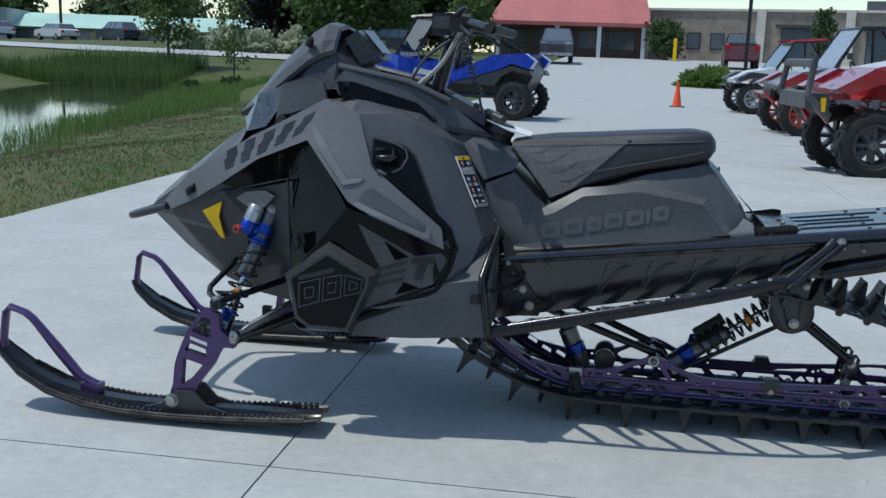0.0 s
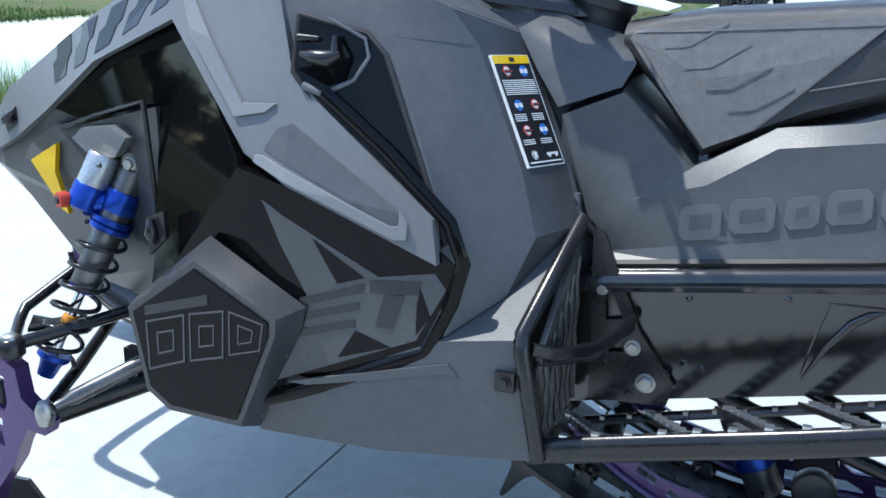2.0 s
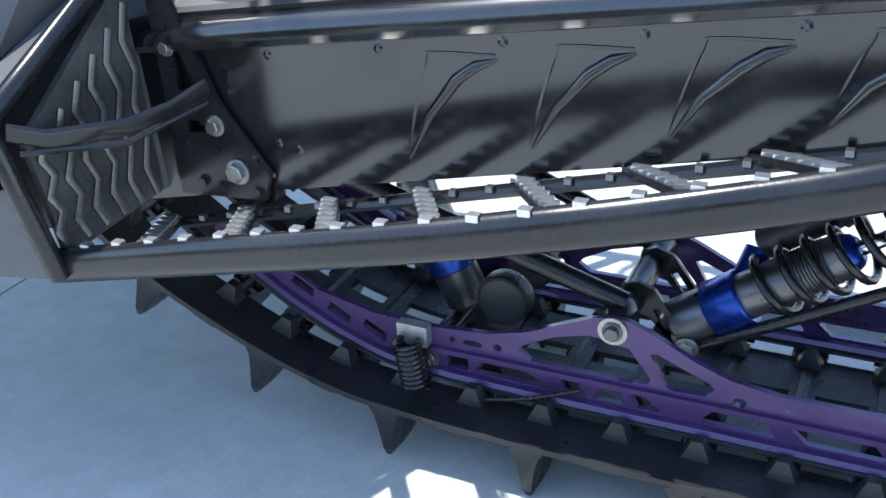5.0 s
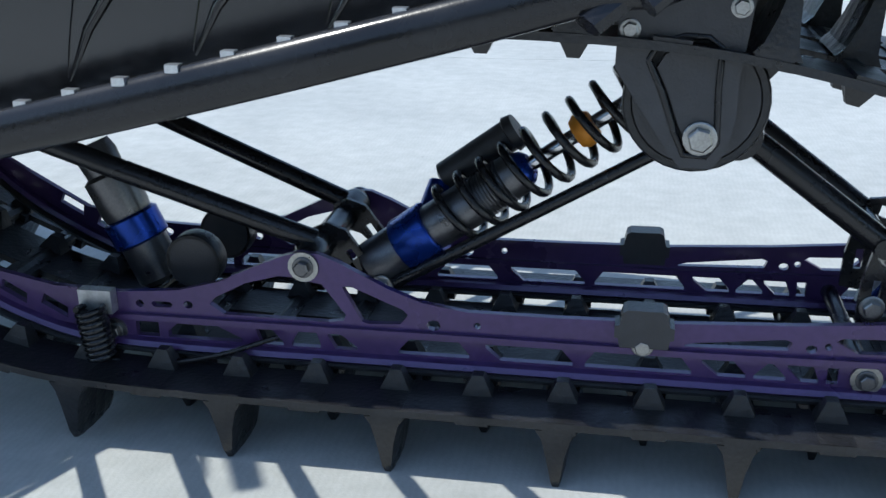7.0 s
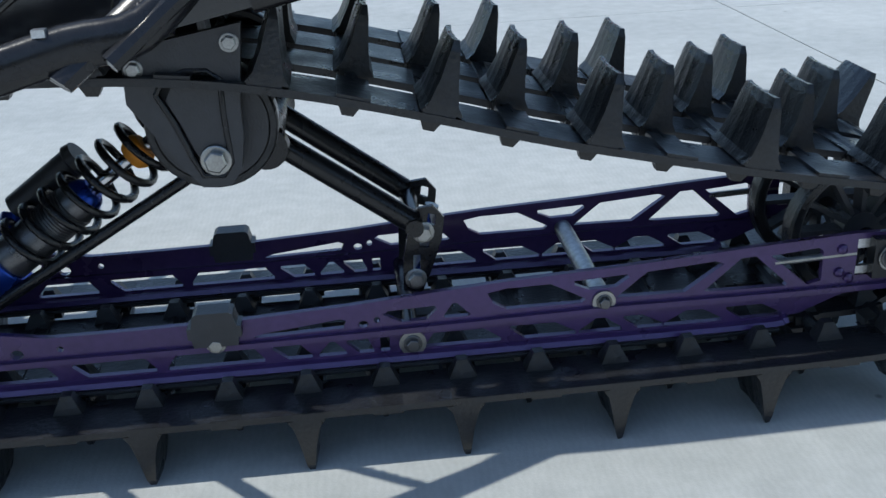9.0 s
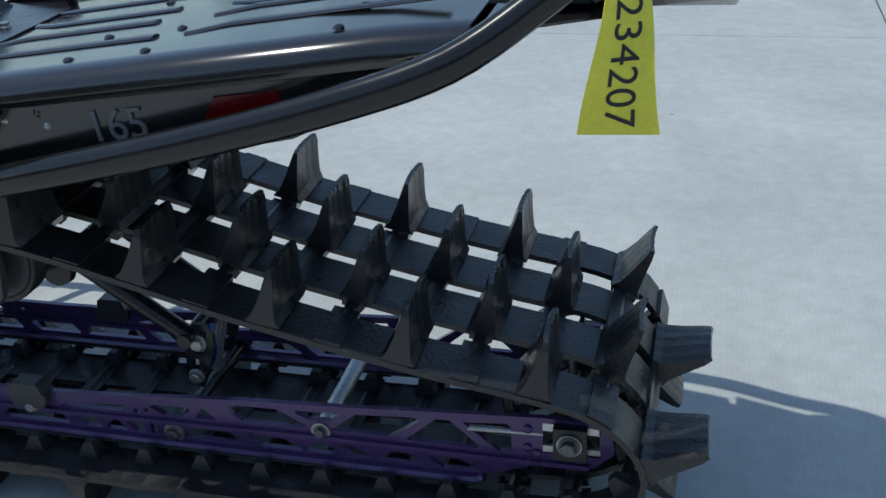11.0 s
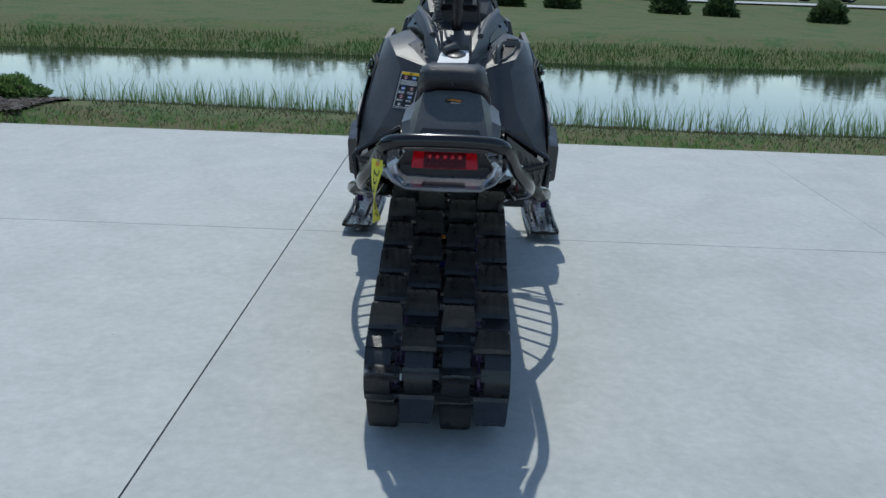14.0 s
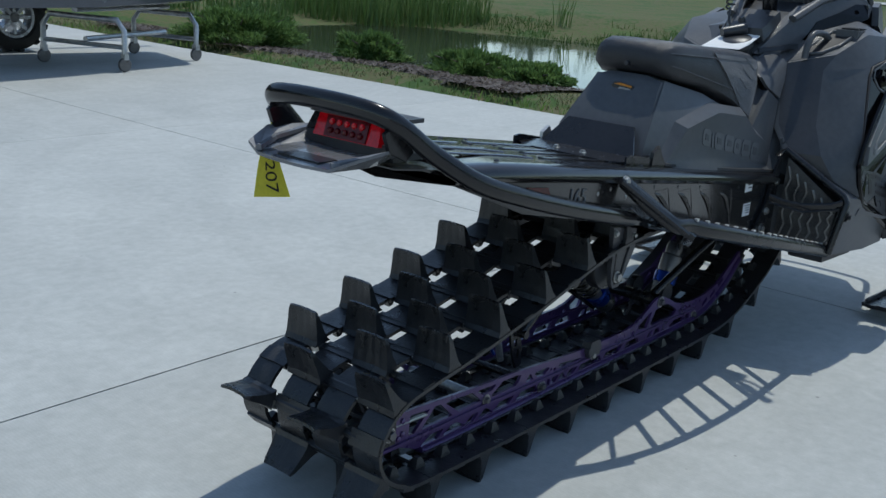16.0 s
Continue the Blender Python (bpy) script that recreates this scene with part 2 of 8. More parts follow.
def rise(y):
    """The slow rise of the lot towards the far building."""
    pts = ((-400, 0.0), (5, 0.0), (12, -0.1), (26, -0.12), (40, 0.3), (55, 0.8), (72, 1.15), (110, 1.3), (900, 1.6))
    for (a, za), (b, zb) in zip(pts, pts[1:]):
        if y <= b:
            s = min(1, max(0, (y - a) / (b - a)))
            return za + (zb - za) * s
    return 1.6


def pond(x, y):
    """How far inside the shore of the pond a place lies, in metres."""
    near = -6.2 + 0.35 * math.sin(y * 0.55) if y < 10 else -6.2 - (y - 10) * 0.28 + 0.3 * math.sin(y * 0.4)
    far = -14.3 + 0.5 * math.sin(y * 0.3 + 1) - (0.12 * max(0, y - 10)) + 0.22 * max(0, -y - 2)
    return min(near - x, x - far, y + 14.0, 33.0 - y)


def ground_z(x, y):
    base = rise(y) if x > -40 else 0.25 + rise(y) * 0.6
    if x > EX - 0.2:
        return base
    s = pond(x, y)
    wob = 0.05 * noise.noise(Vector((x * 0.25, y * 0.25, 0)))
    far = min(1, max(0, (-x - 15) / 40)) * 0.15
    if s > 0:
        return -0.5 - 0.35 * min(s, 2)
    t = min(1, max(0, -s / 4.6))
    t = t * t * (3 - 2 * t)
    edge = min(1, (EX - 0.2 - x) / 1.5)
    return -0.5 + (0.5 + base + far) * t + wob * edge * t


def axis_steps(lo, hi, fine_lo, fine_hi, step, grow):
    v, s, out = fine_hi, step, []
    x = fine_lo
    while x <= fine_hi:
        out.append(x)
        x += step
    while v < hi:
        s *= grow
        v += s
        out.append(min(v, hi))
    v, s = fine_lo, step
    while v > lo:
        s *= grow
        v -= s
        out.insert(0, max(v, lo))
    return out


def leafy(name, dark, mid, light, dry, rough=0.8):
    m = mat(name, mid, rough, vary=0.3, scale=0.9, bump=0.4, bscale=22, spec=0.08)
    nt = m.node_tree
    n, l = nt.nodes, nt.links
    ramp = [q for q in n if q.type == "VALTORGB"][0].color_ramp
    ramp.elements[0].color, ramp.elements[1].color = (*dark, 1), (*light, 1)
    e = ramp.elements.new(0.47)
    e.color = (*mid, 1)
    e = ramp.elements.new(0.55)
    e.color = (*dry, 1)
    return m


GRASS = leafy("lawn", (0.040, 0.080, 0.021), (0.060, 0.106, 0.031), (0.080, 0.126, 0.042), (0.122, 0.112, 0.060))
xs, ys = axis_steps(-1500, 1500, -22, 9, 0.45, 1.22), axis_steps(-1500, 1500, -16, 36, 0.5, 1.22)
bm = bmesh.new()
rows = [[bm.verts.new((x, y, ground_z(x, y) - (0.14 if x > EX - 0.3 and x < 60 and -60 < y < 80 else 0.0))) for y in ys] for x in xs]
for a, b in zip(rows, rows[1:]):
    for i in range(1, len(ys)):
        bm.faces.new((a[i - 1], b[i - 1], b[i], a[i]))
tagged(part("ground", bm, GRASS, smooth=60), "mown grass bank, green with dry brown patches, beside the pond", "grass", kind="structure")

# the pond
WATER = mat("pond_water", (0.03, 0.036, 0.026), 0.03, vary=0.2, scale=0.4, bump=0.13, bscale=5.0, rvary=0.02)
bm = bmesh.new()
wx, wy = [-24 + i * 1.5 for i in range(14)], [-16 + i * 1.5 for i in range(35)]
rows = [[bm.verts.new((x, y, -0.47)) for y in wy] for x in wx]
for a, b in zip(rows, rows[1:]):
    for i in range(1, len(wy)):
        bm.faces.new((a[i - 1], b[i - 1], b[i], a[i]))
tagged(part("water", bm, WATER), "still pond water mirroring a pale blue sky", "water", kind="structure")

# the concrete lot: separate slabs near the sled, one sheet farther off
CONC = mat("broomed_concrete", (0.425, 0.44, 0.425), 0.75, vary=0.05, scale=1.6, bump=0.10, bscale=260, color2=(0.465, 0.478, 0.462))


def finish_concrete(m):
    nt = m.node_tree
    n, l = nt.nodes, nt.links
    base = [q for q in n if q.type == "VALTORGB"][0]
    b = n["Principled BSDF"]
    tc = [q for q in n if q.type == "TEX_COORD"][0]
    obi = n.new("ShaderNodeObjectInfo")
    st, cr = n.new("ShaderNodeTexNoise"), n.new("ShaderNodeMapRange")
    st.inputs["Scale"].default_value, st.inputs["Detail"].default_value, st.inputs["Distortion"].default_value = 2.3, 9, 1.2
    cr.inputs[1].default_value, cr.inputs[2].default_value, cr.inputs[3].default_value, cr.inputs[4].default_value = 0.3, 0.64, 0.925, 1.02
    wv, wr = n.new("ShaderNodeTexWave"), n.new("ShaderNodeMapRange")
    wv.inputs["Scale"].default_value, wv.inputs["Distortion"].default_value, wv.inputs["Detail"].default_value = 34, 7, 3
    wr.inputs[3].default_value, wr.inputs[4].default_value = 0.975, 1.02
    rn = n.new("ShaderNodeMapRange")
    rn.inputs[3].default_value, rn.inputs[4].default_value = 0.96, 1.03
    fg, fm = n.new("ShaderNodeTexNoise"), n.new("ShaderNodeMapRange")
    fg.inputs["Scale"].default_value, fg.inputs["Detail"].default_value, fg.inputs["Roughness"].default_value = 26, 8, 0.72
    fm.inputs[1].default_value, fm.inputs[2].default_value, fm.inputs[3].default_value, fm.inputs[4].default_value = 0.32, 0.68, 0.90, 1.07
    l.new(tc.outputs["Object"], fg.inputs["Vector"])
    l.new(fg.outputs["Fac"], fm.inputs[0])
    ar, am = n.new("ShaderNodeTexWave"), n.new("ShaderNodeMapRange")
    ar.wave_type, ar.rings_direction = "RINGS", "Z"
    ar.inputs["Scale"].default_value, ar.inputs["Distortion"].default_value, ar.inputs["Detail"].default_value = 0.35, 2.5, 6
    am.inputs[1].default_value, am.inputs[2].default_value, am.inputs[3].default_value, am.inputs[4].default_value = 0.0, 0.12, 0.965, 1.0
    l.new(tc.outputs["Object"], ar.inputs["Vector"])
    l.new(ar.outputs["Fac"], am.inputs[0])
    pr = n.new("ShaderNodeTexVoronoi")
    pr.inputs["Scale"].default_value = 5.0
    pm = n.new("ShaderNodeMapRange")
    pm.inputs[1].default_value, pm.inputs[2].default_value, pm.inputs[3].default_value, pm.inputs[4].default_value = 0.018, 0.035, 0.55, 1.0
    for q in (st, wv, pr):
        l.new(tc.outputs["Object"], q.inputs["Vector"])
    l.new(st.outputs["Fac"], cr.inputs[0])
    l.new(wv.outputs["Fac"], wr.inputs[0])
    l.new(obi.outputs["Random"], rn.inputs[0])
    l.new(pr.outputs["Distance"], pm.inputs[0])
    last = cr.outputs[0]
    for q in (wr, rn, pm, fm, am):
        mu = n.new("ShaderNodeMath")
        mu.operation = "MULTIPLY"
        l.new(last, mu.inputs[0])
        l.new(q.outputs[0], mu.inputs[1])
        last = mu.outputs[0]
    mx = n.new("ShaderNodeMix")
    mx.data_type, mx.blend_type = "RGBA", "MULTIPLY"
    mx.inputs["Factor"].default_value = 1.0
    l.new(base.outputs[0], mx.inputs["A"])
    l.new(last, mx.inputs["B"])
    l.new(mx.outputs["Result"], b.inputs["Base Color"])


finish_concrete(CONC)
DIRT = mat("joint_dirt", (0.03, 0.028, 0.025), 0.9, vary=0.3, scale=30)
lot = thing("pavement", "pale grey broomed concrete lot with dark sawn joints", "concrete", kind="structure")
sx = [EX, JX, 4.90, 8.0, 11.05]
gap = lambda j: GAP / 2 if j == 3 else GAP * 0.22      # one joint is open, the others are fine saw cuts
sy = [JY + SY * k for k in range(-3, 4)]
for i in range(len(sx) - 1):
    for j in range(len(sy) - 1):
        part("slab", boxed(sx[i] + GAP / 2 * (i > 0), sx[i + 1] - GAP / 2, sy[j] + gap(j), sy[j + 1] - gap(j + 1), -0.12, 0), CONC, lot, bevel=0.003)
part("joint_filler", boxed(sx[0] + 0.03, sx[-1], sy[0], sy[-1], -0.13, -0.006), DIRT, lot)
bm = bmesh.new()
gy = [sy[-1] + GAP + k * 2.0 for k in range(40)]


def strip(bm, x0, x1, yy, drop=0.0):
    vs = [(bm.verts.new((x0, y, rise(y) + drop)), bm.verts.new((x1, y, rise(y) + drop))) for y in yy]
    for a, b in zip(vs, vs[1:]):
        bm.faces.new((a[0], a[1], b[1], b[0]))


strip(bm, EX, 60, gy)
strip(bm, EX, 60, [-60 + k * (sy[0] - GAP + 60) / 10 for k in range(11)])
strip(bm, sx[-1] + GAP, 60, [sy[0] - GAP + k * (sy[-1] - sy[0] + 2 * GAP) / 6 for k in range(7)])
tagged(part("road", bm, CONC), "far part of the pale concrete parking lot", "parking lot", kind="structure")

# ---- the snowmobile ----
SLED = thing("snowmobile", "graphite and black mountain snowmobile with purple skid rails, parked on concrete", "snowmobile", at=(0, 0, 0))


def P(name, bm, material, label="", smooth=0.0, bevel=0.0, parent=None):
    return part(name, bm, material, parent or SLED, label, smooth, None, bevel)


# -- track: loop of the belt's middle line, in x and z
loop_ctrl = [(4.13, 0.084), (3.66, 0.078), (3.1, 0.078), (2.80, 0.084), (2.66, 0.106), (2.53, 0.155), (2.42, 0.215), (2.345, 0.285), (2.33, 0.36),
             (2.375, 0.425), (2.46, 0.455), (2.60, 0.462), (3.0, 0.47), (3.42, 0.458), (3.80, 0.365), (4.0, 0.320), (4.14, 0.294), (4.214, 0.275), (4.263, 0.238),
             (4.284, 0.186), (4.263, 0.134), (4.21, 0.099)]


def closed_curve(ctrl, n=14):
    pts, k = [], len(ctrl)
    for i in range(k):
        p0, p1, p2, p3 = (Vector(ctrl[(i + d) % k]) for d in (-1, 0, 1, 2))
        for s in range(n):
            t = s / n
            pts.append(0.5 * (2 * p1 + (p2 - p0) * t + (2 * p0 - 5 * p1 + 4 * p2 - p3) * t * t + (3 * p1 - p0 - 3 * p2 + p3) * t ** 3))
    return pts


def tight(p):
    """How closely the rows of the belt sit: a little closer round the rear wheels, where the belt is bent."""
    if p.x > 4.02:
        return 1.09
    if p.y > 0.3 and p.x > 3.3:
        return 1.04
    return 1.0 if p.y < 0.12 and p.x > 2.75 else 1.02


def even(pts, count, start):
    """count places round a closed line, the first nearest to start, with the outward normal."""
    k = min(range(len(pts)), key=lambda i: (pts[i] - Vector(start)).length)
    pts = pts[k:] + pts[:k]
    seg = [(pts[(i + 1) % len(pts)] - pts[i]).length * tight(pts[i]) for i in range(len(pts))]
    total, out, i, acc = sum(seg), [], 0, 0.0
    for c in range(count):
        want = total * c / count
        while acc + seg[i] < want:
            acc += seg[i]
            i += 1
        p = pts[i].lerp(pts[(i + 1) % len(pts)], (want - acc) / seg[i])
        d = (pts[(i + 2) % len(pts)] - pts[i - 1]).normalized()
        out.append((p, d, Vector((-d.y, d.x))))
    return out


belt_line = closed_curve(loop_ctrl, 28)
PITCHES = 48
rows48 = even(belt_line, PITCHES, (4.021, 0.082))
if rows48[0][2].y > 0:
    rows48 = [(p, d, -n) for p, d, n in rows48]
fine = even(belt_line, PITCHES * 4, (4.021, 0.082))
fine = [(p, d, Vector((d.y, -d.x))) for p, d, n in fine]
sgn = 1 if fine[0][2].y < 0 else -1
fine = [(p, d, n * sgn) for p, d, n in fine]
rows48 = [(p, d, fine[i * 4][2]) for i, (p, d, n) in enumerate(rows48)]


def belt_band(y0, y1):
    bm, t = bmesh.new(), 0.004
    rings = []
    for p, d, n in fine:
        a, b = p + n * t, p - n * t
        rings.append([bm.verts.new(q) for q in ((a.x, y0, a.y), (a.x, y1, a.y), (b.x, y1, b.y), (b.x, y0, b.y))])
    for i in range(len(rings)):
        for k in range(4):
            bm.faces.new((rings[i - 1][k - 1], rings[i - 1][k], rings[i][k], rings[i][k - 1]))
    return bm


TRACK = P("track", belt_band(-0.2005, -0.130), RUBBER, "black rubber track with tall paddles", 40)
for y0, y1 in ((-0.090, -0.013), (0.013, 0.090), (0.130, 0.2005)):
    P("track_band", belt_band(y0, y1), RUBBER, "", 40, parent=TRACK)


def frame_of(p, d, n):
    """Places a piece on the belt: its x along the belt, its z outwards."""
    return Matrix(((d.x, 0, n.x, p.x), (0, 1, 0, 0), (d.y, 0, n.y, p.y), (0, 0, 0, 1)))


def lug_mesh():
    """A tall paddle with a scooped, ribbed face and a flared foot, 0.092 wide."""
    bm, rings, w = bmesh.new(), [], 0.049
    for z, th, sc, ww in ((0.002, 0.024, 0.0, 1.0), (0.012, 0.0165, 0.001, 0.99), (0.035, 0.0105, 0.002, 0.94), (0.064, 0.0055, 0.002, 0.87), (0.0745, 0.0030, 0.0015, 0.80)):
        ring = []
        for k in range(9):
            y = -1 + k / 4
            rib = 0.0006 * (k % 2)
            ring.append((th + rib + sc * (y * y - 0.5) * 2, y * w * ww, z + (0.0008 if abs(y) > 0.9 and z > 0.06 else 0)))
        for k in range(8, -1, -1):
            y = -1 + k / 4
            ring.append((-th * 0.8 + sc * (y * y - 0.5) * 2 - 0.0006 * (k % 2), y * w * ww, z))
        rings.append(ring)
    return loft(rings, bm)


def rod_mesh():
    """Cross bar of the belt with raised pads."""
    bm = bmesh.new()
    tube([(0, -0.135, 0.0), (0, 0.135, 0.0)], 0.0085, bm, 8)
    box(bm, -0.015, 0.015, -0.096, 0.096, -0.0055, 0.0065)
    box(bm, -0.017, 0.017, 0.120, 0.1990, -0.0046, 0.0075)
    box(bm, -0.017, 0.017, -0.1990, -0.120, -0.0046, 0.0075)
    return bm


def driver_mesh():
    """Inner drive tooth."""
    bm = bmesh.new()
    loft([[(x * s, y * s2, z) for x, y in ((-0.017, -0.012), (0.017, -0.012), (0.017, 0.012), (-0.017, 0.012))] for z, s, s2 in ((-0.003, 1, 1), (-0.012, 0.75, 0.85), (-0.026, 0.35, 0.5))], bm)
    return bm


def shared(name, bm, material, smooth=0.0):
    bmesh.ops.recalc_face_normals(bm, faces=bm.faces)
    me = bpy.data.meshes.new(name)
    bm.to_mesh(me)
    bm.free()
    me.materials.append(material)
    if smooth:
        me.shade_smooth()
        me.set_sharp_from_angle(angle=radians(smooth))
    return me


def piece(name, me, m, parent):
    ob = new(name, me)
    ob.parent = parent
    ob.matrix_basis = m
    return ob


LUG, ROD, DRV = shared("lug", lug_mesh(), RUBBER), shared("cross_bar", rod_mesh(), RUBBER, 40), shared("drive_tooth", driver_mesh(), RUBBER)
CLIP = shared("clip", boxed(-0.006, 0.012, -0.012, 0.012, -0.007, 0.0085), STEEL)
COLS = (-0.150, -0.054, 0.054, 0.150)
for i, (p, d, n) in enumerate(rows48):
    m = frame_of(p, d, n)
    piece("cross_bar", ROD, m, TRACK)
    for c in ((0, 2) if i % 2 == 0 else (1, 3)):
        piece("lug", LUG, m @ pose(0, COLS[c], 0.004), TRACK)
    piece("clip", CLIP, m @ pose(0.008, (-0.108 if i % 2 == 0 else 0.108), 0), TRACK)
    for y in (-0.146, -0.075, 0.075, 0.146):
        piece("drive_tooth", DRV, m @ pose(0, y, 0), TRACK)

# -- skid rails
rail_top = [(2.500, 0.262), (2.56, 0.226), (2.64, 0.180), (2.72, 0.163), (2.80, 0.160), (2.873, 0.166), (2.922, 0.179), (2.964, 0.199), (2.999, 0.214), (3.019, 0.220),
            (3.041, 0.219), (3.068, 0.208), (3.117, 0.183), (3.154, 0.169), (3.204, 0.161), (3.298, 0.161), (3.425, 0.163), (3.544, 0.169), (3.63, 0.176), (3.727, 0.183), (3.875, 0.190),
            (4.011, 0.199), (4.149, 0.207), (4.222, 0.205), (4.238, 0.196), (4.242, 0.160)]
rail_bot = [(4.215, 0.134), (4.136, 0.129), (4.085, 0.108), (4.03, 0.099), (3.66, 0.099), (3.15, 0.099), (2.82, 0.102), (2.70, 0.122), (2.58, 0.180), (2.49, 0.242)]


def ribbon_holes():
    """Windows of the rail: the arch over its foot, the truss behind, the low row under the rib, and drilled holes."""
    h = [[(2.910, 0.152), (2.917, 0.160), (2.955, 0.180), (2.995, 0.191), (3.012, 0.190), (3.022, 0.187), (3.043, 0.184), (3.069, 0.149), (3.066, 0.142), (3.048, 0.139), (2.926, 0.140)],
         [(3.066, 0.182), (3.074, 0.184), (3.134, 0.159), (3.139, 0.153), (3.130, 0.142), (3.094, 0.140), (3.087, 0.142)],
         [(3.433, 0.140), (3.444, 0.143), (3.533, 0.153), (3.540, 0.150), (3.536, 0.141), (3.433, 0.138)],
         [(3.582, 0.154), (3.588, 0.158), (3.643, 0.160), (3.646, 0.155), (3.633, 0.143), (3.604, 0.142)],
         [(3.652, 0.145), (3.664, 0.161), (3.669, 0.161), (3.685, 0.145), (3.682, 0.143), (3.655, 0.143)],
         [(3.705, 0.170), (3.727, 0.174), (3.780, 0.175), (3.822, 0.152), (3.817, 0.147), (3.727, 0.147), (3.712, 0.156)],
         [(3.808, 0.176), (3.871, 0.179), (3.874, 0.175), (3.858, 0.164), (3.826, 0.163), (3.808, 0.171)],
         [(3.858, 0.150), (3.895, 0.180), (3.977, 0.186), (3.988, 0.182), (3.941, 0.149)],
         [(3.965, 0.149), (4.008, 0.187), (4.026, 0.188), (4.067, 0.149), (4.064, 0.146), (3.972, 0.147)],
         [(4.044, 0.187), (4.102, 0.192), (4.108, 0.188), (4.109, 0.149), (4.092, 0.145)],
         [(4.150, 0.199), (4.222, 0.198), (4.224, 0.156), (4.150, 0.154)]]
    low = [(2.817, 2.845, 0, 0), (2.856, 2.945, 12, -28), (2.963, 2.994, -4, 12), (3.004, 3.038, 8, 4), (3.047, 3.080, -8, 18), (3.127, 3.206, 13, 11), (3.224, 3.318, -16, 12), (3.331, 3.442, 10, 11),
           (3.452, 3.497, -17, 13), (3.505, 3.537, 13, 13), (3.538, 3.569, -14, 6), (3.577, 3.588, 0, 0), (3.630, 3.720, 10, 20), (3.731, 3.810, -18, 25), (3.814, 3.866, 20, 20), (3.868, 3.917, -18, 27), (3.918, 3.989, 26, 24), (3.994, 4.064, -20, 26)]
    for x0, x1, a, b in low:
        z0, z1 = 0.1065, 0.1245
        a, b = a / 1000, b / 1000
        q = [(x0 + max(0, -a), z0), (x1 - max(0, -b), z0), (x1, z0 + 0.004), (x1 - max(0, b), z1), (x0 + max(0, a), z1), (x0, z1 - 0.004 if a < 0 else z0 + 0.004)]
        if b < 0:
            q = [(x0, z0), (x1, z0), (x1, z0 + 0.005), (x1 + b, z1), (x0 + a, z1), (x0, z0 + 0.008)]
        h.append(q)
    for cx, cz, r in ((2.884, 0.149, 0.006), (2.825, 0.147, 0.005), (3.167, 0.143, 0.008), (3.215, 0.146, 0.004), (3.559, 0.144, 0.006), (3.575, 0.148, 0.004), (2.755, 0.149, 0.007)):
        h.append([(cx + r * math.cos(a), cz + r * math.sin(a) * (0.8 if r > 0.005 else 1)) for a in [k * math.pi / 4 for k in range(8)]])
    h.append([(2.842, 0.144), (2.862, 0.144), (2.865, 0.148), (2.862, 0.151), (2.842, 0.151), (2.839, 0.148)])
    for x, z in ((2.60, 0.185), (2.65, 0.155), (2.70, 0.140)):
        h.append([(x, z), (x + 0.032, z - 0.018), (x + 0.034, z - 0.004), (x + 0.006, z + 0.012)])
    return h



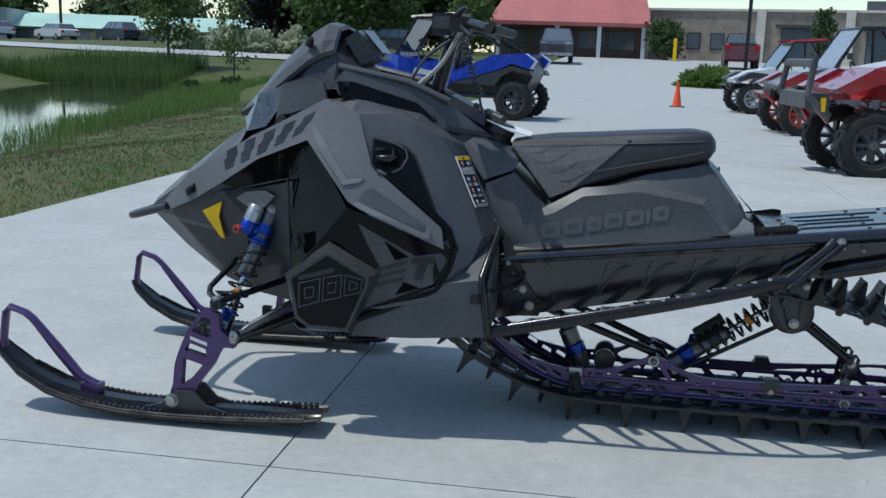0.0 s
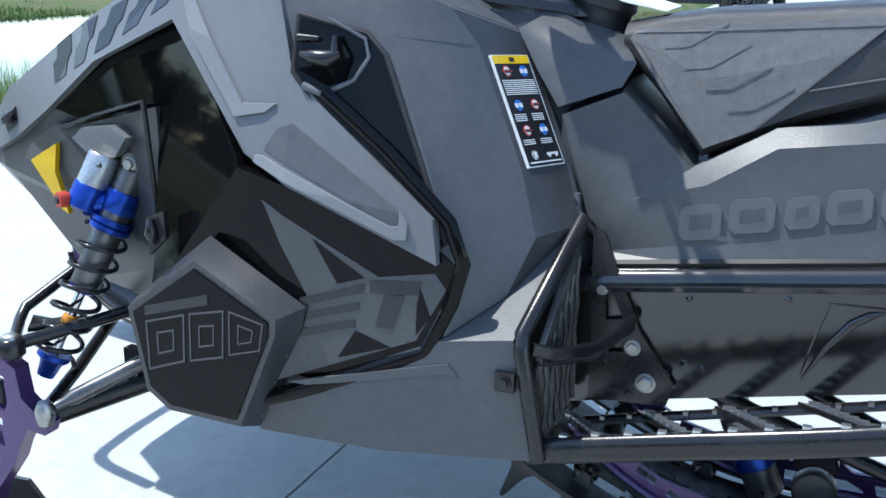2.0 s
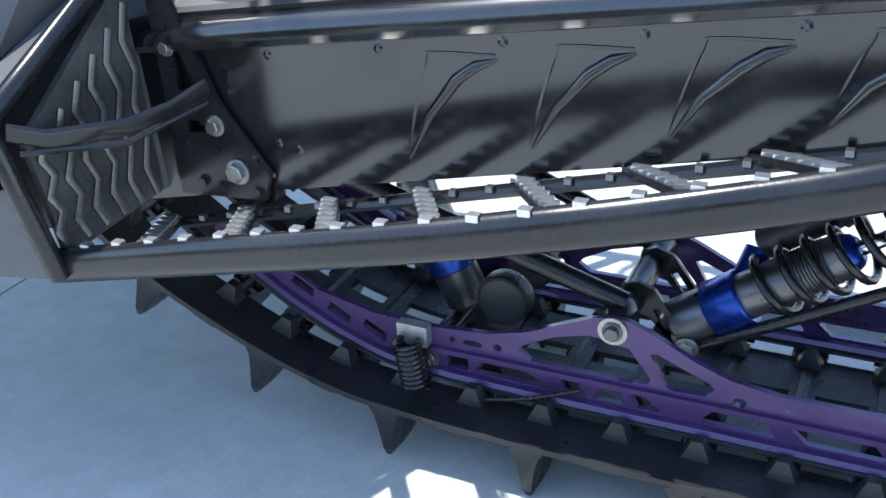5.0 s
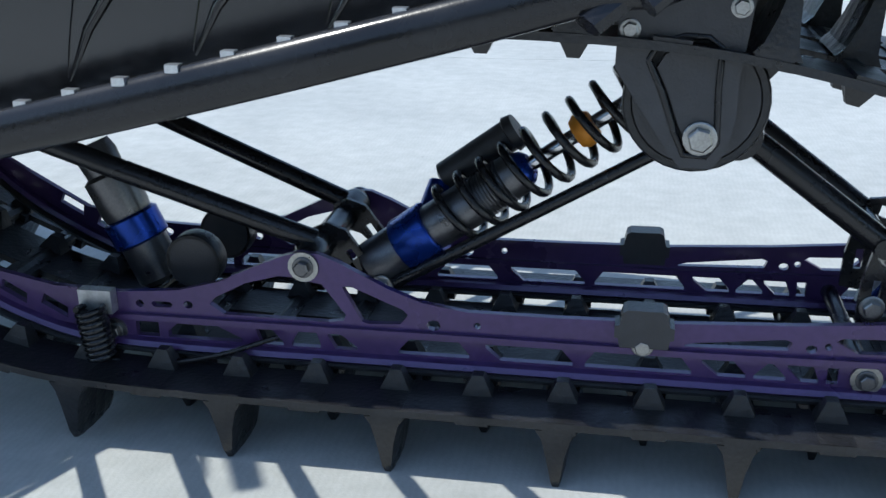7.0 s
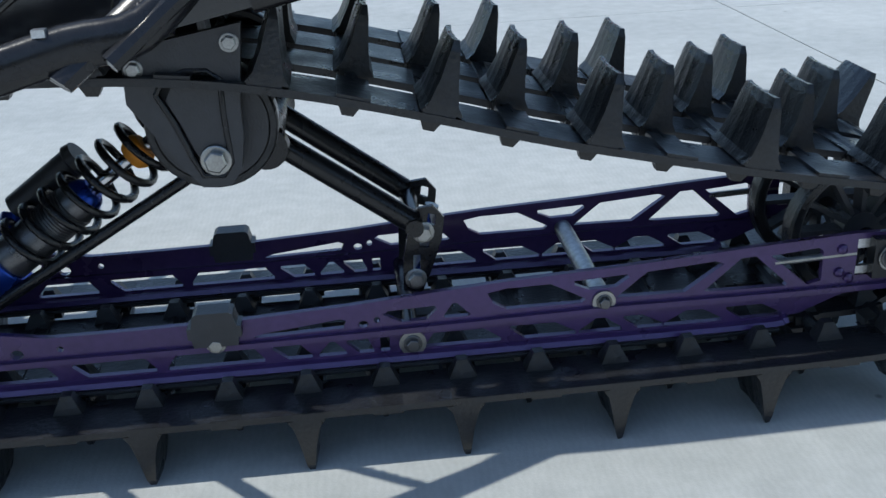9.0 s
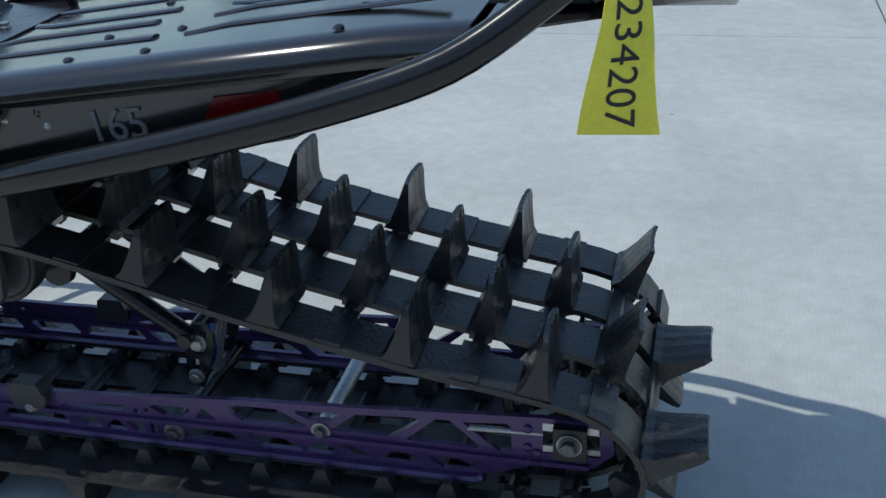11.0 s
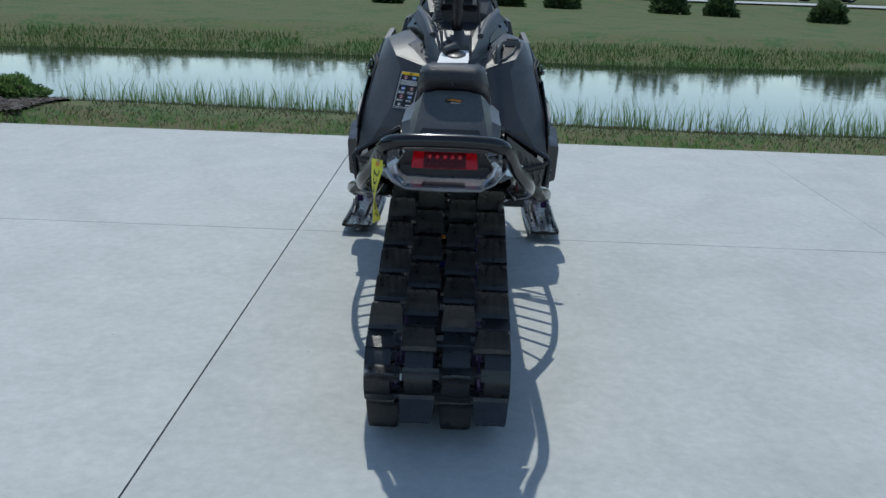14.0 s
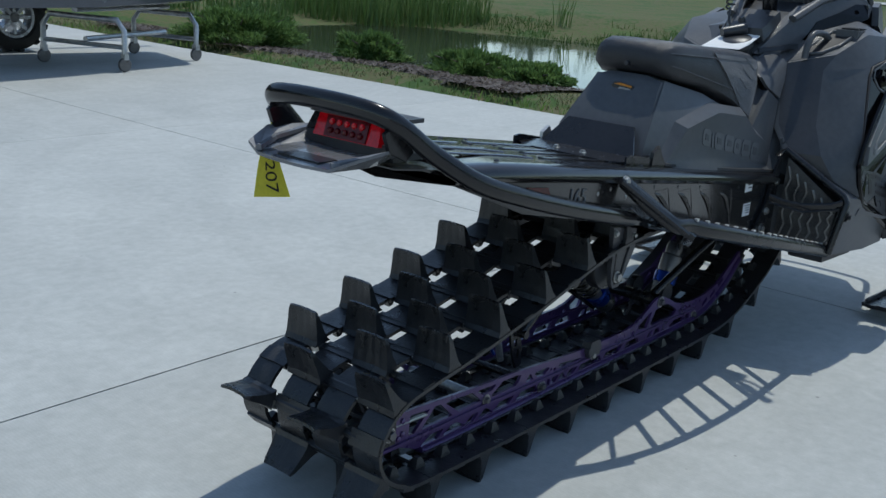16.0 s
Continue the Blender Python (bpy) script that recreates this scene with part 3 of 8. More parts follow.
def rail(s):
    y = s * 0.115
    r = P("skid_rail", slab(rail_top + rail_bot, "y", y - 0.004, y + 0.004, ribbon_holes()), PURPLE, "purple drilled skid rail")
    bm = tube([(2.50, y, 0.238), (2.58, y, 0.176), (2.70, y, 0.118), (2.82, y, 0.099), (3.15, y, 0.097), (3.66, y, 0.097), (4.02, y, 0.097), (4.07, y, 0.102)], 0.0075, seg=8, curved=4, squash=(1, 1.9, 1))
    P("rail_foot", bm, PURPLE, smooth=40, parent=r)
    bm = tube([(2.47, y, 0.245), (2.57, y, 0.168), (2.69, y, 0.109), (2.82, y, 0.0915), (3.15, y, 0.088), (3.66, y, 0.088), (4.06, y, 0.090)], 0.006, seg=6, curved=4, squash=(1, 2.0, 1))
    P("slider", bm, MATTE, smooth=40, parent=r)
    bm = loft([[(x, y - s * 0.010, z - 0.004), (x, y + s * 0.010, z - 0.004), (x, y + s * 0.010, z + 0.003), (x, y - s * 0.010, z + 0.003)] for x, z in ((2.80, 0.132), (3.2, 0.1325), (3.44, 0.1315), (3.66, 0.134), (3.85, 0.138), (4.05, 0.137), (4.21, 0.138))])
    P("rail_rib", bm, PURPLE, smooth=40, parent=r)
    o = y + s * 0.005
    for x, z, rr in ((3.024, 0.204, 0.0098), (3.615, 0.1145, 0.0092), (2.791, 0.112, 0.0085), (3.843, 0.147, 0.008)):
        P("washer", turned((x, o - s * 0.001, z), (x, o + s * 0.002, z), [(0, rr * 1.75), (1, rr * 1.75)], seg=20), STEEL, parent=r)
        hexbolt((x, o + s * 0.002, z), (0, s, 0), rr * 0.9, r, material=SHOCK)
    for x, z in ((4.131, 0.188), (4.130, 0.158), (4.142, 0.150)):
        P("rivet", turned((x, o - s * 0.002, z), (x, o + s * 0.004, z), [(0, 0.007), (0.7, 0.006), (1, 0.002)], seg=10), PURPLE, parent=r)
    bm = slab([(3.3660, 0.139), (3.4160, 0.139), (3.4175, 0.149), (3.4214, 0.150), (3.4214, 0.163), (3.4167, 0.164), (3.4136, 0.178), (3.4089, 0.181), (3.3731, 0.181), (3.3684, 0.178), (3.3653, 0.164), (3.3606, 0.163), (3.3606, 0.150), (3.3645, 0.149)], "y", y - s * 0.008, y + s * 0.018)
    b = P("bump_stop", bm, MATTE, "black rubber bump stop", bevel=0.003, parent=SLED)
    hexbolt((3.390, y + s * 0.010, 0.138), (0, s, 0), 0.0085, b)
    # rear axle slot, block and adjuster
    P("axle_block", boxed(4.165, 4.208, min(o - s * 0.012, o + s * 0.012), max(o - s * 0.012, o + s * 0.012), 0.152, 0.202), FRAME, bevel=0.003)
    P("washer", turned((4.186, o + s * 0.012, 0.179), (4.186, o + s * 0.015, 0.179), [(0, 0.0165), (1, 0.0165)], seg=20), STEEL, "bright steel washer")
    hexbolt((4.186, o + s * 0.015, 0.179), (0, s, 0), 0.0105, SLED, "axle_bolt", SHOCK)
    for z in (0.1935, 0.158):
        P("slot_plate", boxed(4.150, 4.224, min(o - s * 0.007, o - s * 0.001), max(o - s * 0.007, o - s * 0.001), z - 0.006, z + 0.006), BARE, "bare aluminium slot plate")
    P("adjuster", tube([(4.05, y, 0.176), (4.15, y, 0.180)], 0.0045), STEEL, "adjuster screw")
    # springs of the ice scratchers
    if s < 0:
        P("scratcher_spring", coil((2.775, o + s * 0.022, 0.150), (2.785, o + s * 0.026, 0.090), 0.015, 0.0035, 9), FRAME, "black coiled ice scratcher", 60)
        P("scratcher_wire", tube([(2.785, o + s * 0.026, 0.092), (2.83, o + s * 0.026, 0.082), (2.92, o + s * 0.02, 0.098), (2.99, o + s * 0.008, 0.120)], 0.003, curved=5), FRAME, smooth=60)
        P("scratcher_clamp", boxed(2.758, 2.798, o - 0.014, o, 0.138, 0.166), ALU, bevel=0.004)


both(rail)
P("cross_shaft", tube([(3.843, -0.112, 0.147), (3.843, 0.112, 0.147)], 0.012, seg=14), ALU, "bare aluminium cross tube", 40)
for x, z, r in ((3.030, 0.205, 0.011), (3.615, 0.1145, 0.010), (2.791, 0.115, 0.010), (4.186, 0.179, 0.012)):
    P("cross_shaft", tube([(x, -0.112, z), (x, 0.112, z)], r, seg=12), FRAME, "black cross shaft", 40)


def idler(x, y, z, r, w, name="idler_wheel", spokes=0):
    """A ribbed plastic bogie wheel with a rubber rim."""
    if spokes:
        bm = turned((x, y - w / 2, z), (x, y + w / 2, z), [(0, r * 0.98), (0, r * 0.86), (0.2, r * 0.82), (0.8, r * 0.82), (1, r * 0.86), (1, r * 0.98)], seg=32, cap=False)
        turned((x, y - w / 2, z), (x, y + w / 2, z), [(0, r * 0.26), (1, r * 0.26)], bm, seg=20)
    else:
        bm = turned((x, y - w / 2, z), (x, y + w / 2, z), [(0, r * 0.98), (0, r * 0.86), (0.25, r * 0.82), (0.35, r * 0.40), (0.2, r * 0.36), (0.2, r * 0.16), (0.8, r * 0.16), (0.8, r * 0.36), (0.65, r * 0.40), (0.75, r * 0.82), (1, r * 0.86), (1, r * 0.98)], seg=32)
    w_ob = P(name, bm, MATTE, "black plastic idler wheel", 40)
    P("rubber_rim", turned((x, y - w / 2, z), (x, y + w / 2, z), [(0, r * 0.88), (-0.02, r * 0.97), (0.08, r), (0.92, r), (1.02, r * 0.97), (1, r * 0.88)], seg=32, cap=False), RUBBER, smooth=40, parent=w_ob)
    for k in range(spokes):
        a = 2 * math.pi * k / spokes
        bm = boxed(r * 0.2, r * 0.84, -w * 0.42, w * 0.42, -0.003, 0.003, pose(x, y, z) @ Matrix.Rotation(a, 4, "Y"))
        P("spoke", bm, MATTE, parent=w_ob)
    for k in range(6 if not spokes else 0):
        a = 2 * math.pi * k / 6
        c = Vector((x + math.cos(a) * r * 0.6, y, z + math.sin(a) * r * 0.6))
        # ink plug paints the dark of an opening; the web is not cut
        P("lightening_hole", turned(c - Vector((0, w * 0.24, 0)), c + Vector((0, w * 0.24, 0)), [(0, r * 0.11), (1, r * 0.11)], seg=10), INK, parent=w_ob)
    return w_ob


for y in (-0.055, 0.055):
    idler(4.180, y, 0.187, 0.092, 0.026, "rear_wheel", spokes=12)
for y in (-0.145, 0.145):
    idler(3.424, y, 0.405, 0.067, 0.030, "carrier_wheel")
for y in (-0.05, 0.05):
    idler(2.868, y, 0.178, 0.034, 0.024, "front_wheel")

# -- suspension arms, shocks and links between the rails and the tunnel
P("front_arm", tube([(2.62, -0.115, 0.372), (2.807, -0.11, 0.306), (3.028, -0.085, 0.222)], 0.0125, seg=12), FRAME, "black front torque arm", 40)
P("front_arm", tube([(2.62, 0.115, 0.370), (2.796, 0.10, 0.301), (3.020, 0.085, 0.212)], 0.0125, seg=12), FRAME, "black front torque arm", 40)
P("arm_pivot", turned((3.024, -0.112, 0.205), (3.024, 0.112, 0.205), [(0, 0.016), (0.1, 0.022), (0.2, 0.016), (0.8, 0.016), (0.9, 0.022), (1, 0.016)]), FRAME, smooth=40)
for y in (-0.045, 0.045):
    P("swing_plate", slab([(3.008, 0.196), (3.012, 0.222), (3.030, 0.230), (3.052, 0.222), (3.085, 0.176), (3.092, 0.158), (3.078, 0.154), (3.045, 0.186)], "y", y - 0.003, y + 0.003, [[(3.050, 0.196), (3.058, 0.200), (3.074, 0.176), (3.066, 0.172)]]), FRAME, bevel=0.001)
    hexbolt((3.083, y - 0.003, 0.166), (0, -1, 0), 0.007, SLED)


def rear_shock():
    a, b = Vector((3.075, -0.028, 0.170)), Vector((3.385, -0.022, 0.390))
    at = lambda s: a.lerp(b, s)
    s = P("rear_shock", turned(at(0.0), at(0.24), [(0, 0.024), (0.06, 0.030), (0.5, 0.030), (0.55, 0.028), (1, 0.028)]), SHOCK, "coil-over shock with blue collars", 40)
    P("collar", turned(at(0.13), at(0.245), [(0, 0.0325), (0.04, 0.0335), (0.96, 0.0335), (1, 0.032)]), BLUE, "blue anodised collar", 40, parent=s)
    P("body", turned(at(0.24), at(0.56), [(0, 0.027), (0.5, 0.027), (0.52, 0.0255), (1, 0.0255)]), SHOCK, smooth=40, parent=s)
    P("thread", coil(at(0.30), at(0.52), 0.0262, 0.0012, 22, seg=4), SHOCK, parent=s)
    P("collar", turned(at(0.555), at(0.60), [(0, 0.0245), (0.3, 0.022), (0.7, 0.019), (1, 0.013)]), BLUE, "blue anodised collar", 40, parent=s)
    P("shaft", turned(at(0.58), at(1.0), [(0, 0.0085), (1, 0.0085)], seg=14), SHAFT, "chrome shaft", 40, parent=s)
    P("bump_rubber", turned(at(0.755), at(0.815), [(0, 0.016), (0.3, 0.020), (0.7, 0.020), (1, 0.015)]), ORANGE, "orange bump rubber", 40, parent=s)
    P("spring", coil(at(0.31), at(0.99), 0.0355, 0.0050, 8.6, seg=8, per=20), FRAME, "black coil spring", 60, parent=s)
    off = Vector((-0.019, 0.042, 0.028))
    P("reservoir", turned(at(0.32) + off, at(0.60) + off, [(0, 0.014), (0.03, 0.019), (0.88, 0.019), (0.9, 0.022), (1, 0.020)]), MATTE, "black piggyback reservoir", 40, parent=s)
    P("reservoir_mount", tube([at(0.24) + off * 0.3, at(0.31) + off * 0.9], 0.016), BLUE, smooth=40, parent=s)
    P("eye", turned(at(0.0) - Vector((0, 0.02, 0)), at(0.0) + Vector((0, 0.02, 0)), [(0, 0.022), (1, 0.022)]), FRAME, smooth=40, parent=s)
    hexbolt(at(0.0) + Vector((0.02, -0.03, -0.01)), (0, -1, 0), 0.010, s)


rear_shock()


def front_shock():
    a, b = Vector((2.798, 0.0, 0.127)), Vector((2.723, 0.0, 0.297))
    at = lambda s: a.lerp(b, s)
    s = P("centre_shock", turned(at(0), at(0.4), [(0, 0.022), (0.1, 0.03), (1, 0.03)]), SHOCK, "centre shock with a blue collar", 40)
    P("collar", turned(at(0.3), at(0.5), [(0, 0.031), (0.08, 0.035), (0.92, 0.035), (1, 0.031)]), BLUE, "blue anodised collar", 40, parent=s)
    P("body", turned(at(0.5), at(1.02), [(0, 0.029), (0.1, 0.031), (0.55, 0.031), (0.6, 0.024), (0.85, 0.026), (1, 0.022)]), SHOCK, smooth=40, parent=s)


front_shock()
P("limiter_rod", tube([(3.105, -0.05, 0.160), (3.40, -0.05, 0.330)], 0.0075), FRAME, "black pull rod", 40)
for y in (-0.058, 0.058):
    P("rear_arm", tube([(3.46, y, 0.366), (3.628, y * 0.95, 0.240)], 0.014, seg=12), FRAME, "black rear torque arm", 40)
P("rear_arm_shaft", turned((3.47, -0.10, 0.358), (3.47, 0.10, 0.358), [(0, 0.024), (0.06, 0.026), (0.12, 0.018), (0.88, 0.018), (0.94, 0.026), (1, 0.024)]), FRAME, smooth=40)
link_o = [(3.6116, 0.150), (3.6338, 0.146), (3.6449, 0.17), (3.6612, 0.215), (3.6649, 0.242), (3.6523, 0.258), (3.6338, 0.256), (3.6227, 0.235), (3.6131, 0.19)]
link_h = [[(3.6242, 0.172), (3.6330, 0.172), (3.6345, 0.196), (3.6256, 0.196)], [(3.6434, 0.236), (3.6538, 0.232), (3.6552, 0.246), (3.6464, 0.249)], [(3.6330, 0.206), (3.6449, 0.204), (3.6493, 0.222), (3.6375, 0.225)]]
for y in (-0.048, 0.048):
    P("link_plate", slab(link_o, "y", y - 0.003, y + 0.003, link_h), FRAME, "drilled black link plate")
for z in (0.165, 0.225):
    hexbolt((3.627 + (z - 0.165) * 0.2, -0.051, z), (0, -1, 0), 0.010, SLED)
P("link_tube", tube([(3.628, -0.072, 0.238), (3.628, 0.072, 0.238)], 0.011), FRAME, smooth=40)
P("oval_link", tube([(3.628, 0.0, 0.15), (3.655, 0.0, 0.24)], 0.009), ALU, smooth=40)
P("wire_clip", tube([(3.645, -0.02, 0.24), (3.65, -0.03, 0.2), (3.63, -0.02, 0.16)], 0.004, curved=4), BLUE)

# -- tunnel: a folded channel, open below, with raised ribs
TT = lambda x: 0.545 + (x - 2.55) * 0.128      # top of the side
TB = lambda x: 0.338 + (x - 2.55) * 0.205      # foot of the side


def tunnel():
    bm = bmesh.new()
    rings = []
    for x in (2.40, 2.55, 2.9, 3.26, 3.55, 3.75, 3.9, 4.0, 4.09):
        t, b, w = TT(x) - max(0, x - 3.95) * 0.10, min(TB(x), TT(x) - 0.092) if x < 3.95 else TT(x) - 0.075 + (x - 4.0) * 0.28, 0.210 - max(0, x - 3.9) * 0.20
        prof = [(-w, b), (-w, t - 0.037), (-w - 0.011, t - 0.033), (-w - 0.016, t - 0.025), (-w - 0.015, t - 0.015), (-w - 0.008, t - 0.005), (-w + 0.006, t + 0.001), (-w + 0.03, t + 0.001)]
        prof = prof + [(-y, z) for y, z in reversed(prof)]
        inner = [(y * 0.985, z - (0.003 if z > t - 0.02 else 0.0)) for y, z in reversed(prof)]
        rings.append([(x, y, z) for y, z in prof + inner])
    return loft(rings, bm)


TUN = P("tunnel", tunnel(), TUNNEL, "gloss black aluminium tunnel", 35)


def tunnel_side(s):
    y = s * 0.208
    for x in (2.857, 2.988, 3.119, 3.250, 3.381):
        z0, z1 = TB(x) + 0.02, TT(x) - 0.052
        ridge = [(x - 0.024, y + s * 0.001, z0), (x + 0.002, y + s * 0.003, z0 + 0.45 * (z1 - z0)), (x + 0.032, y + s * 0.004, z1 - 0.022), (x + 0.052, y + s * 0.004, z1 - 0.008), (x + 0.074, y + s * 0.001, z1)]
        P("pressed_rib", tube(ridge, [0.0018, 0.005, 0.0062, 0.0055, 0.002], seg=8, squash=(1, 0.8, 1)), TUNNEL, smooth=50, parent=TUN)
        P("pressed_rib", tube([(x - 0.026, y, z0 + 0.004), (x - 0.014, y + s * 0.001, z0 + 0.5 * (z1 - z0)), (x, y + s * 0.001, z1 - 0.006), (x + 0.008, y + s * 0.001, z1 + 0.002), (x + 0.072, y + s * 0.001, z1 + 0.004)], 0.0022, seg=6, curved=3), TUNNEL, smooth=50, parent=TUN)
    for k in range(9):
        x = 2.544 + k * 0.131
        z = TT(x) - 0.045
        P("rivet", turned((x, y - s * 0.001, z), (x, y + s * 0.0035, z), [(0, 0.0060), (0.6, 0.006), (1, 0.002)], seg=10), TUNNEL, parent=TUN)
    for x, dz in ((2.66, 0.02), (2.70, 0.045), (2.675, 0.055), (3.47, 0.02), (3.50, 0.05), (3.545, 0.05), (3.60, 0.045)):
        z = TB(min(x, 3.4)) + dz + (0.06 if x > 3.4 else 0)
        P("rivet", turned((x, y - s * 0.001, z), (x, y + s * 0.0035, z), [(0, 0.007), (0.6, 0.006), (1, 0.002)], seg=10), STEEL if x > 3.4 else TUNNEL, parent=TUN)
    # rear side plate and number
    text_part("size_number", "165", 0.052, Matrix.Translation((3.692, y + s * 0.003, 0.622)) @ (pose(0, 0, 0, 90, -6.5, 0) if s < 0 else pose(0, 0, 0, 90, 6.5, 180)), BLOCKL, TUN, "grey size number")
    lens = slab([(3.80, TT(3.80) - 0.075), (3.895, TT(3.9) - 0.075), (3.89, TT(3.9) - 0.048), (3.815, TT(3.8) - 0.045)], "y", y - s * 0.001, y + s * 0.006)
    P("side_reflector", lens, REDD, "red side reflector", parent=TUN)


both(tunnel_side)
# raised patterns on the tunnel's top
for x0, x1, y in ((3.36, 3.70, -0.13), (3.36, 3.70, 0.13), (3.42, 3.66, -0.05), (3.42, 3.66, 0.05), (3.74, 4.05, -0.11), (3.74, 4.05, 0.11), (3.74, 4.0, -0.03), (3.74, 4.0, 0.03)):
    P("pressed_rib", tube([(x0, y, TT(x0) + 0.001), (x0 + 0.05, y + (0.02 if y < 0 else -0.02), TT(x0 + 0.05) + 0.002), (x1, y + (0.02 if y < 0 else -0.02), TT(x1) + 0.002)], 0.0042, seg=8, squash=(1, 2.4, 0.6)), TUNNEL, smooth=50, parent=TUN)
for x in (3.34, 3.62, 3.72, 3.95):
    for y in (-0.17, -0.08, 0.08, 0.17):
        P("rivet", turned((x, y, TT(x)), (x, y, TT(x) + 0.005), [(0, 0.007), (0.6, 0.006), (1, 0.002)], seg=8), TUNNEL, parent=TUN)

# -- running boards: toothed ladder rungs inside an outer tube


def board(s):
    Yo = lambda x: s * (0.388 - max(0, x - 3.0) * 0.16 - max(0, x - 3.32) * 0.55)
    Zo = lambda x: 0.332 + (x - 2.52) * 0.235
    Zi = lambda x: 0.297 + (x - 2.507) * 0.245
    line = [(x, Yo(x), Zo(x)) for x in (2.50, 2.7, 2.9, 3.1, 3.25, 3.34)] + [(3.40, s * 0.312, 0.534), (3.455, s * 0.262, 0.582), (3.512, s * 0.222, 0.640)]
    b = P("running_board", tube(line, 0.0165, seg=16, curved=4, squash=(0.8, 0.75, 1.2)), FRAME, "black running board with toothed rungs", 40)
    inner = [(x, s * 0.214, Zi(x)) for x in (2.53, 2.8, 3.1, 3.36)]
    P("inner_rail", tube(inner, 0.0085, seg=8, squash=(1, 1.2, 0.8)), TUBEM, smooth=40, parent=b)
    xs = [2.515 + k * 0.110 for k in range(8)]
    me = shared("tooth", boxed(-0.004, 0.004, -0.005, 0.005, -0.002, 0.006), BARE)
    ridge = shared("ridge", boxed(-0.0085, 0.0085, -0.004, 0.004, 0, 0.0035), BARE)
    small = shared("tooth", boxed(-0.0035, 0.0035, -0.004, 0.004, -0.002, 0.004), SHOCK)
    for k in range(19):
        x = 2.545 + k * 0.040
        piece("tooth", small, Matrix.Translation((x, Yo(x) - s * 0.0125, Zo(x) + 0.008)), b)
        piece("tooth", small, Matrix.Translation((x + 0.02, s * 0.222, Zi(x + 0.02) + 0.006)), b)
    for x in xs:
        sk = 0.100
        y0, y1 = s * 0.214, Yo(x + sk)
        z = Zi(x) + 0.006
        bm = bmesh.new()
        loft([[(x - 0.012, y0, z - 0.004), (x + 0.012, y0, z - 0.004), (x + 0.012, y0, z + 0.004), (x - 0.012, y0, z + 0.004)],
              [(x + sk - 0.012, y1, Zo(x + sk) - 0.002), (x + sk + 0.012, y1, Zo(x + sk) - 0.002), (x + sk + 0.012, y1, Zo(x + sk) + 0.006), (x + sk - 0.012, y1, Zo(x + sk) + 0.006)]], bm)
        P("rung", bm, FRAME, parent=b)
        for k in range(8):
            f = 0.10 + k * 0.115
            piece("ridge", ridge, pose(x + sk * f, y0 + (y1 - y0) * f, z + 0.0055 + (Zo(x + sk) - z + 0.002) * f), b)
    for k in range(19):
        x = 2.55 + k * 0.043
        piece("tooth", me, pose(x, Yo(x) - s * 0.002, Zo(x) + 0.0175) @ Matrix.Diagonal((1.35, 0.9, 0.8, 1)), b)
    # brace from the board's end to the tunnel, and the tie bar of the rear bumper
    P("brace", tube([(3.33, s * 0.33, 0.498), (3.515, s * 0.232, 0.640)], 0.011, seg=8, squash=(1.5, 1, 1)), FRAME, smooth=40, parent=b)
    P("brace", tube([(3.375, s * 0.335, 0.512), (3.545, s * 0.234, 0.646)], 0.009, seg=8), FRAME, smooth=40, parent=b)
    hexbolt((3.53, s * 0.236, 0.643), (0, s, 0), 0.011, b)
    # hanger that carries the rear arm
    hang = [(3.350, 0.440), (3.352, 0.492), (3.468, 0.512), (3.463, 0.470), (3.458, 0.430), (3.458, 0.400), (3.452, 0.366), (3.440, 0.350), (3.412, 0.350), (3.402, 0.362)]
    rim = [(3.379, 0.447), (3.387, 0.462), (3.410, 0.469), (3.430, 0.468), (3.442, 0.459), (3.441, 0.423), (3.443, 0.374), (3.434, 0.361), (3.414, 0.362), (3.405, 0.382), (3.392, 0.419)]
    P("hanger", slab(hang, "y", s * 0.176, s * 0.188, [rim]), MATTE, "black pressed hanger bracket", parent=b)
    P("hanger_pocket", slab([(3.424 + (x - 3.424) * 0.82, 0.415 + (z - 0.415) * 0.80) for x, z in rim], "y", s * 0.172, s * 0.1865), MATTE, bevel=0.005, parent=b)
    # ink backing puts the pocket's shade into the colour
    P("hanger_pocket", slab(rim, "y", s * 0.173, s * 0.179), INK, parent=b)
    P("hanger_rim", tube([(x, s * 0.187, z) for x, z in rim + rim[:1]], 0.0032, seg=8), FRAME, smooth=50, parent=b)
    hexbolt((3.428, s * 0.188, 0.378), (0, s, 0), 0.0115, b)
    for x, z in ((3.362, 0.474), (3.455, 0.494)):
        hexbolt((x, s * 0.188, z), (0, s, 0), 0.007, b)


both(board)

# -- rear bumper, tail light, snow flap, tag
bar = [(3.485, -0.240, 0.548), (3.62, -0.247, 0.579), (3.80, -0.248, 0.622), (3.96, -0.245, 0.666), (4.08, -0.228, 0.706), (4.17, -0.190, 0.762), (4.235, -0.168, 0.812), (4.275, -0.138, 0.838), (4.288, -0.06, 0.847)]
bar = bar + [(x, -y, z) for x, y, z in reversed(bar)]
BUMP = P("rear_bumper", tube(bar, 0.018, seg=16, curved=5, squash=(0.9, 0.9, 1.1)), TUBEM, "black tubular rear bumper", 40)


def bumper_side(s):
    P("bumper_lug", slab([(4.195, 0.765), (4.25, 0.82), (4.275, 0.805), (4.26, 0.77), (4.215, 0.75)], "y", s * 0.150, s * 0.160), FRAME, bevel=0.003, parent=BUMP)
    P("bumper_rail", tube([(3.47, s * 0.222, 0.56), (3.47, s * 0.236, 0.552)], 0.012), FRAME, smooth=40, parent=BUMP)


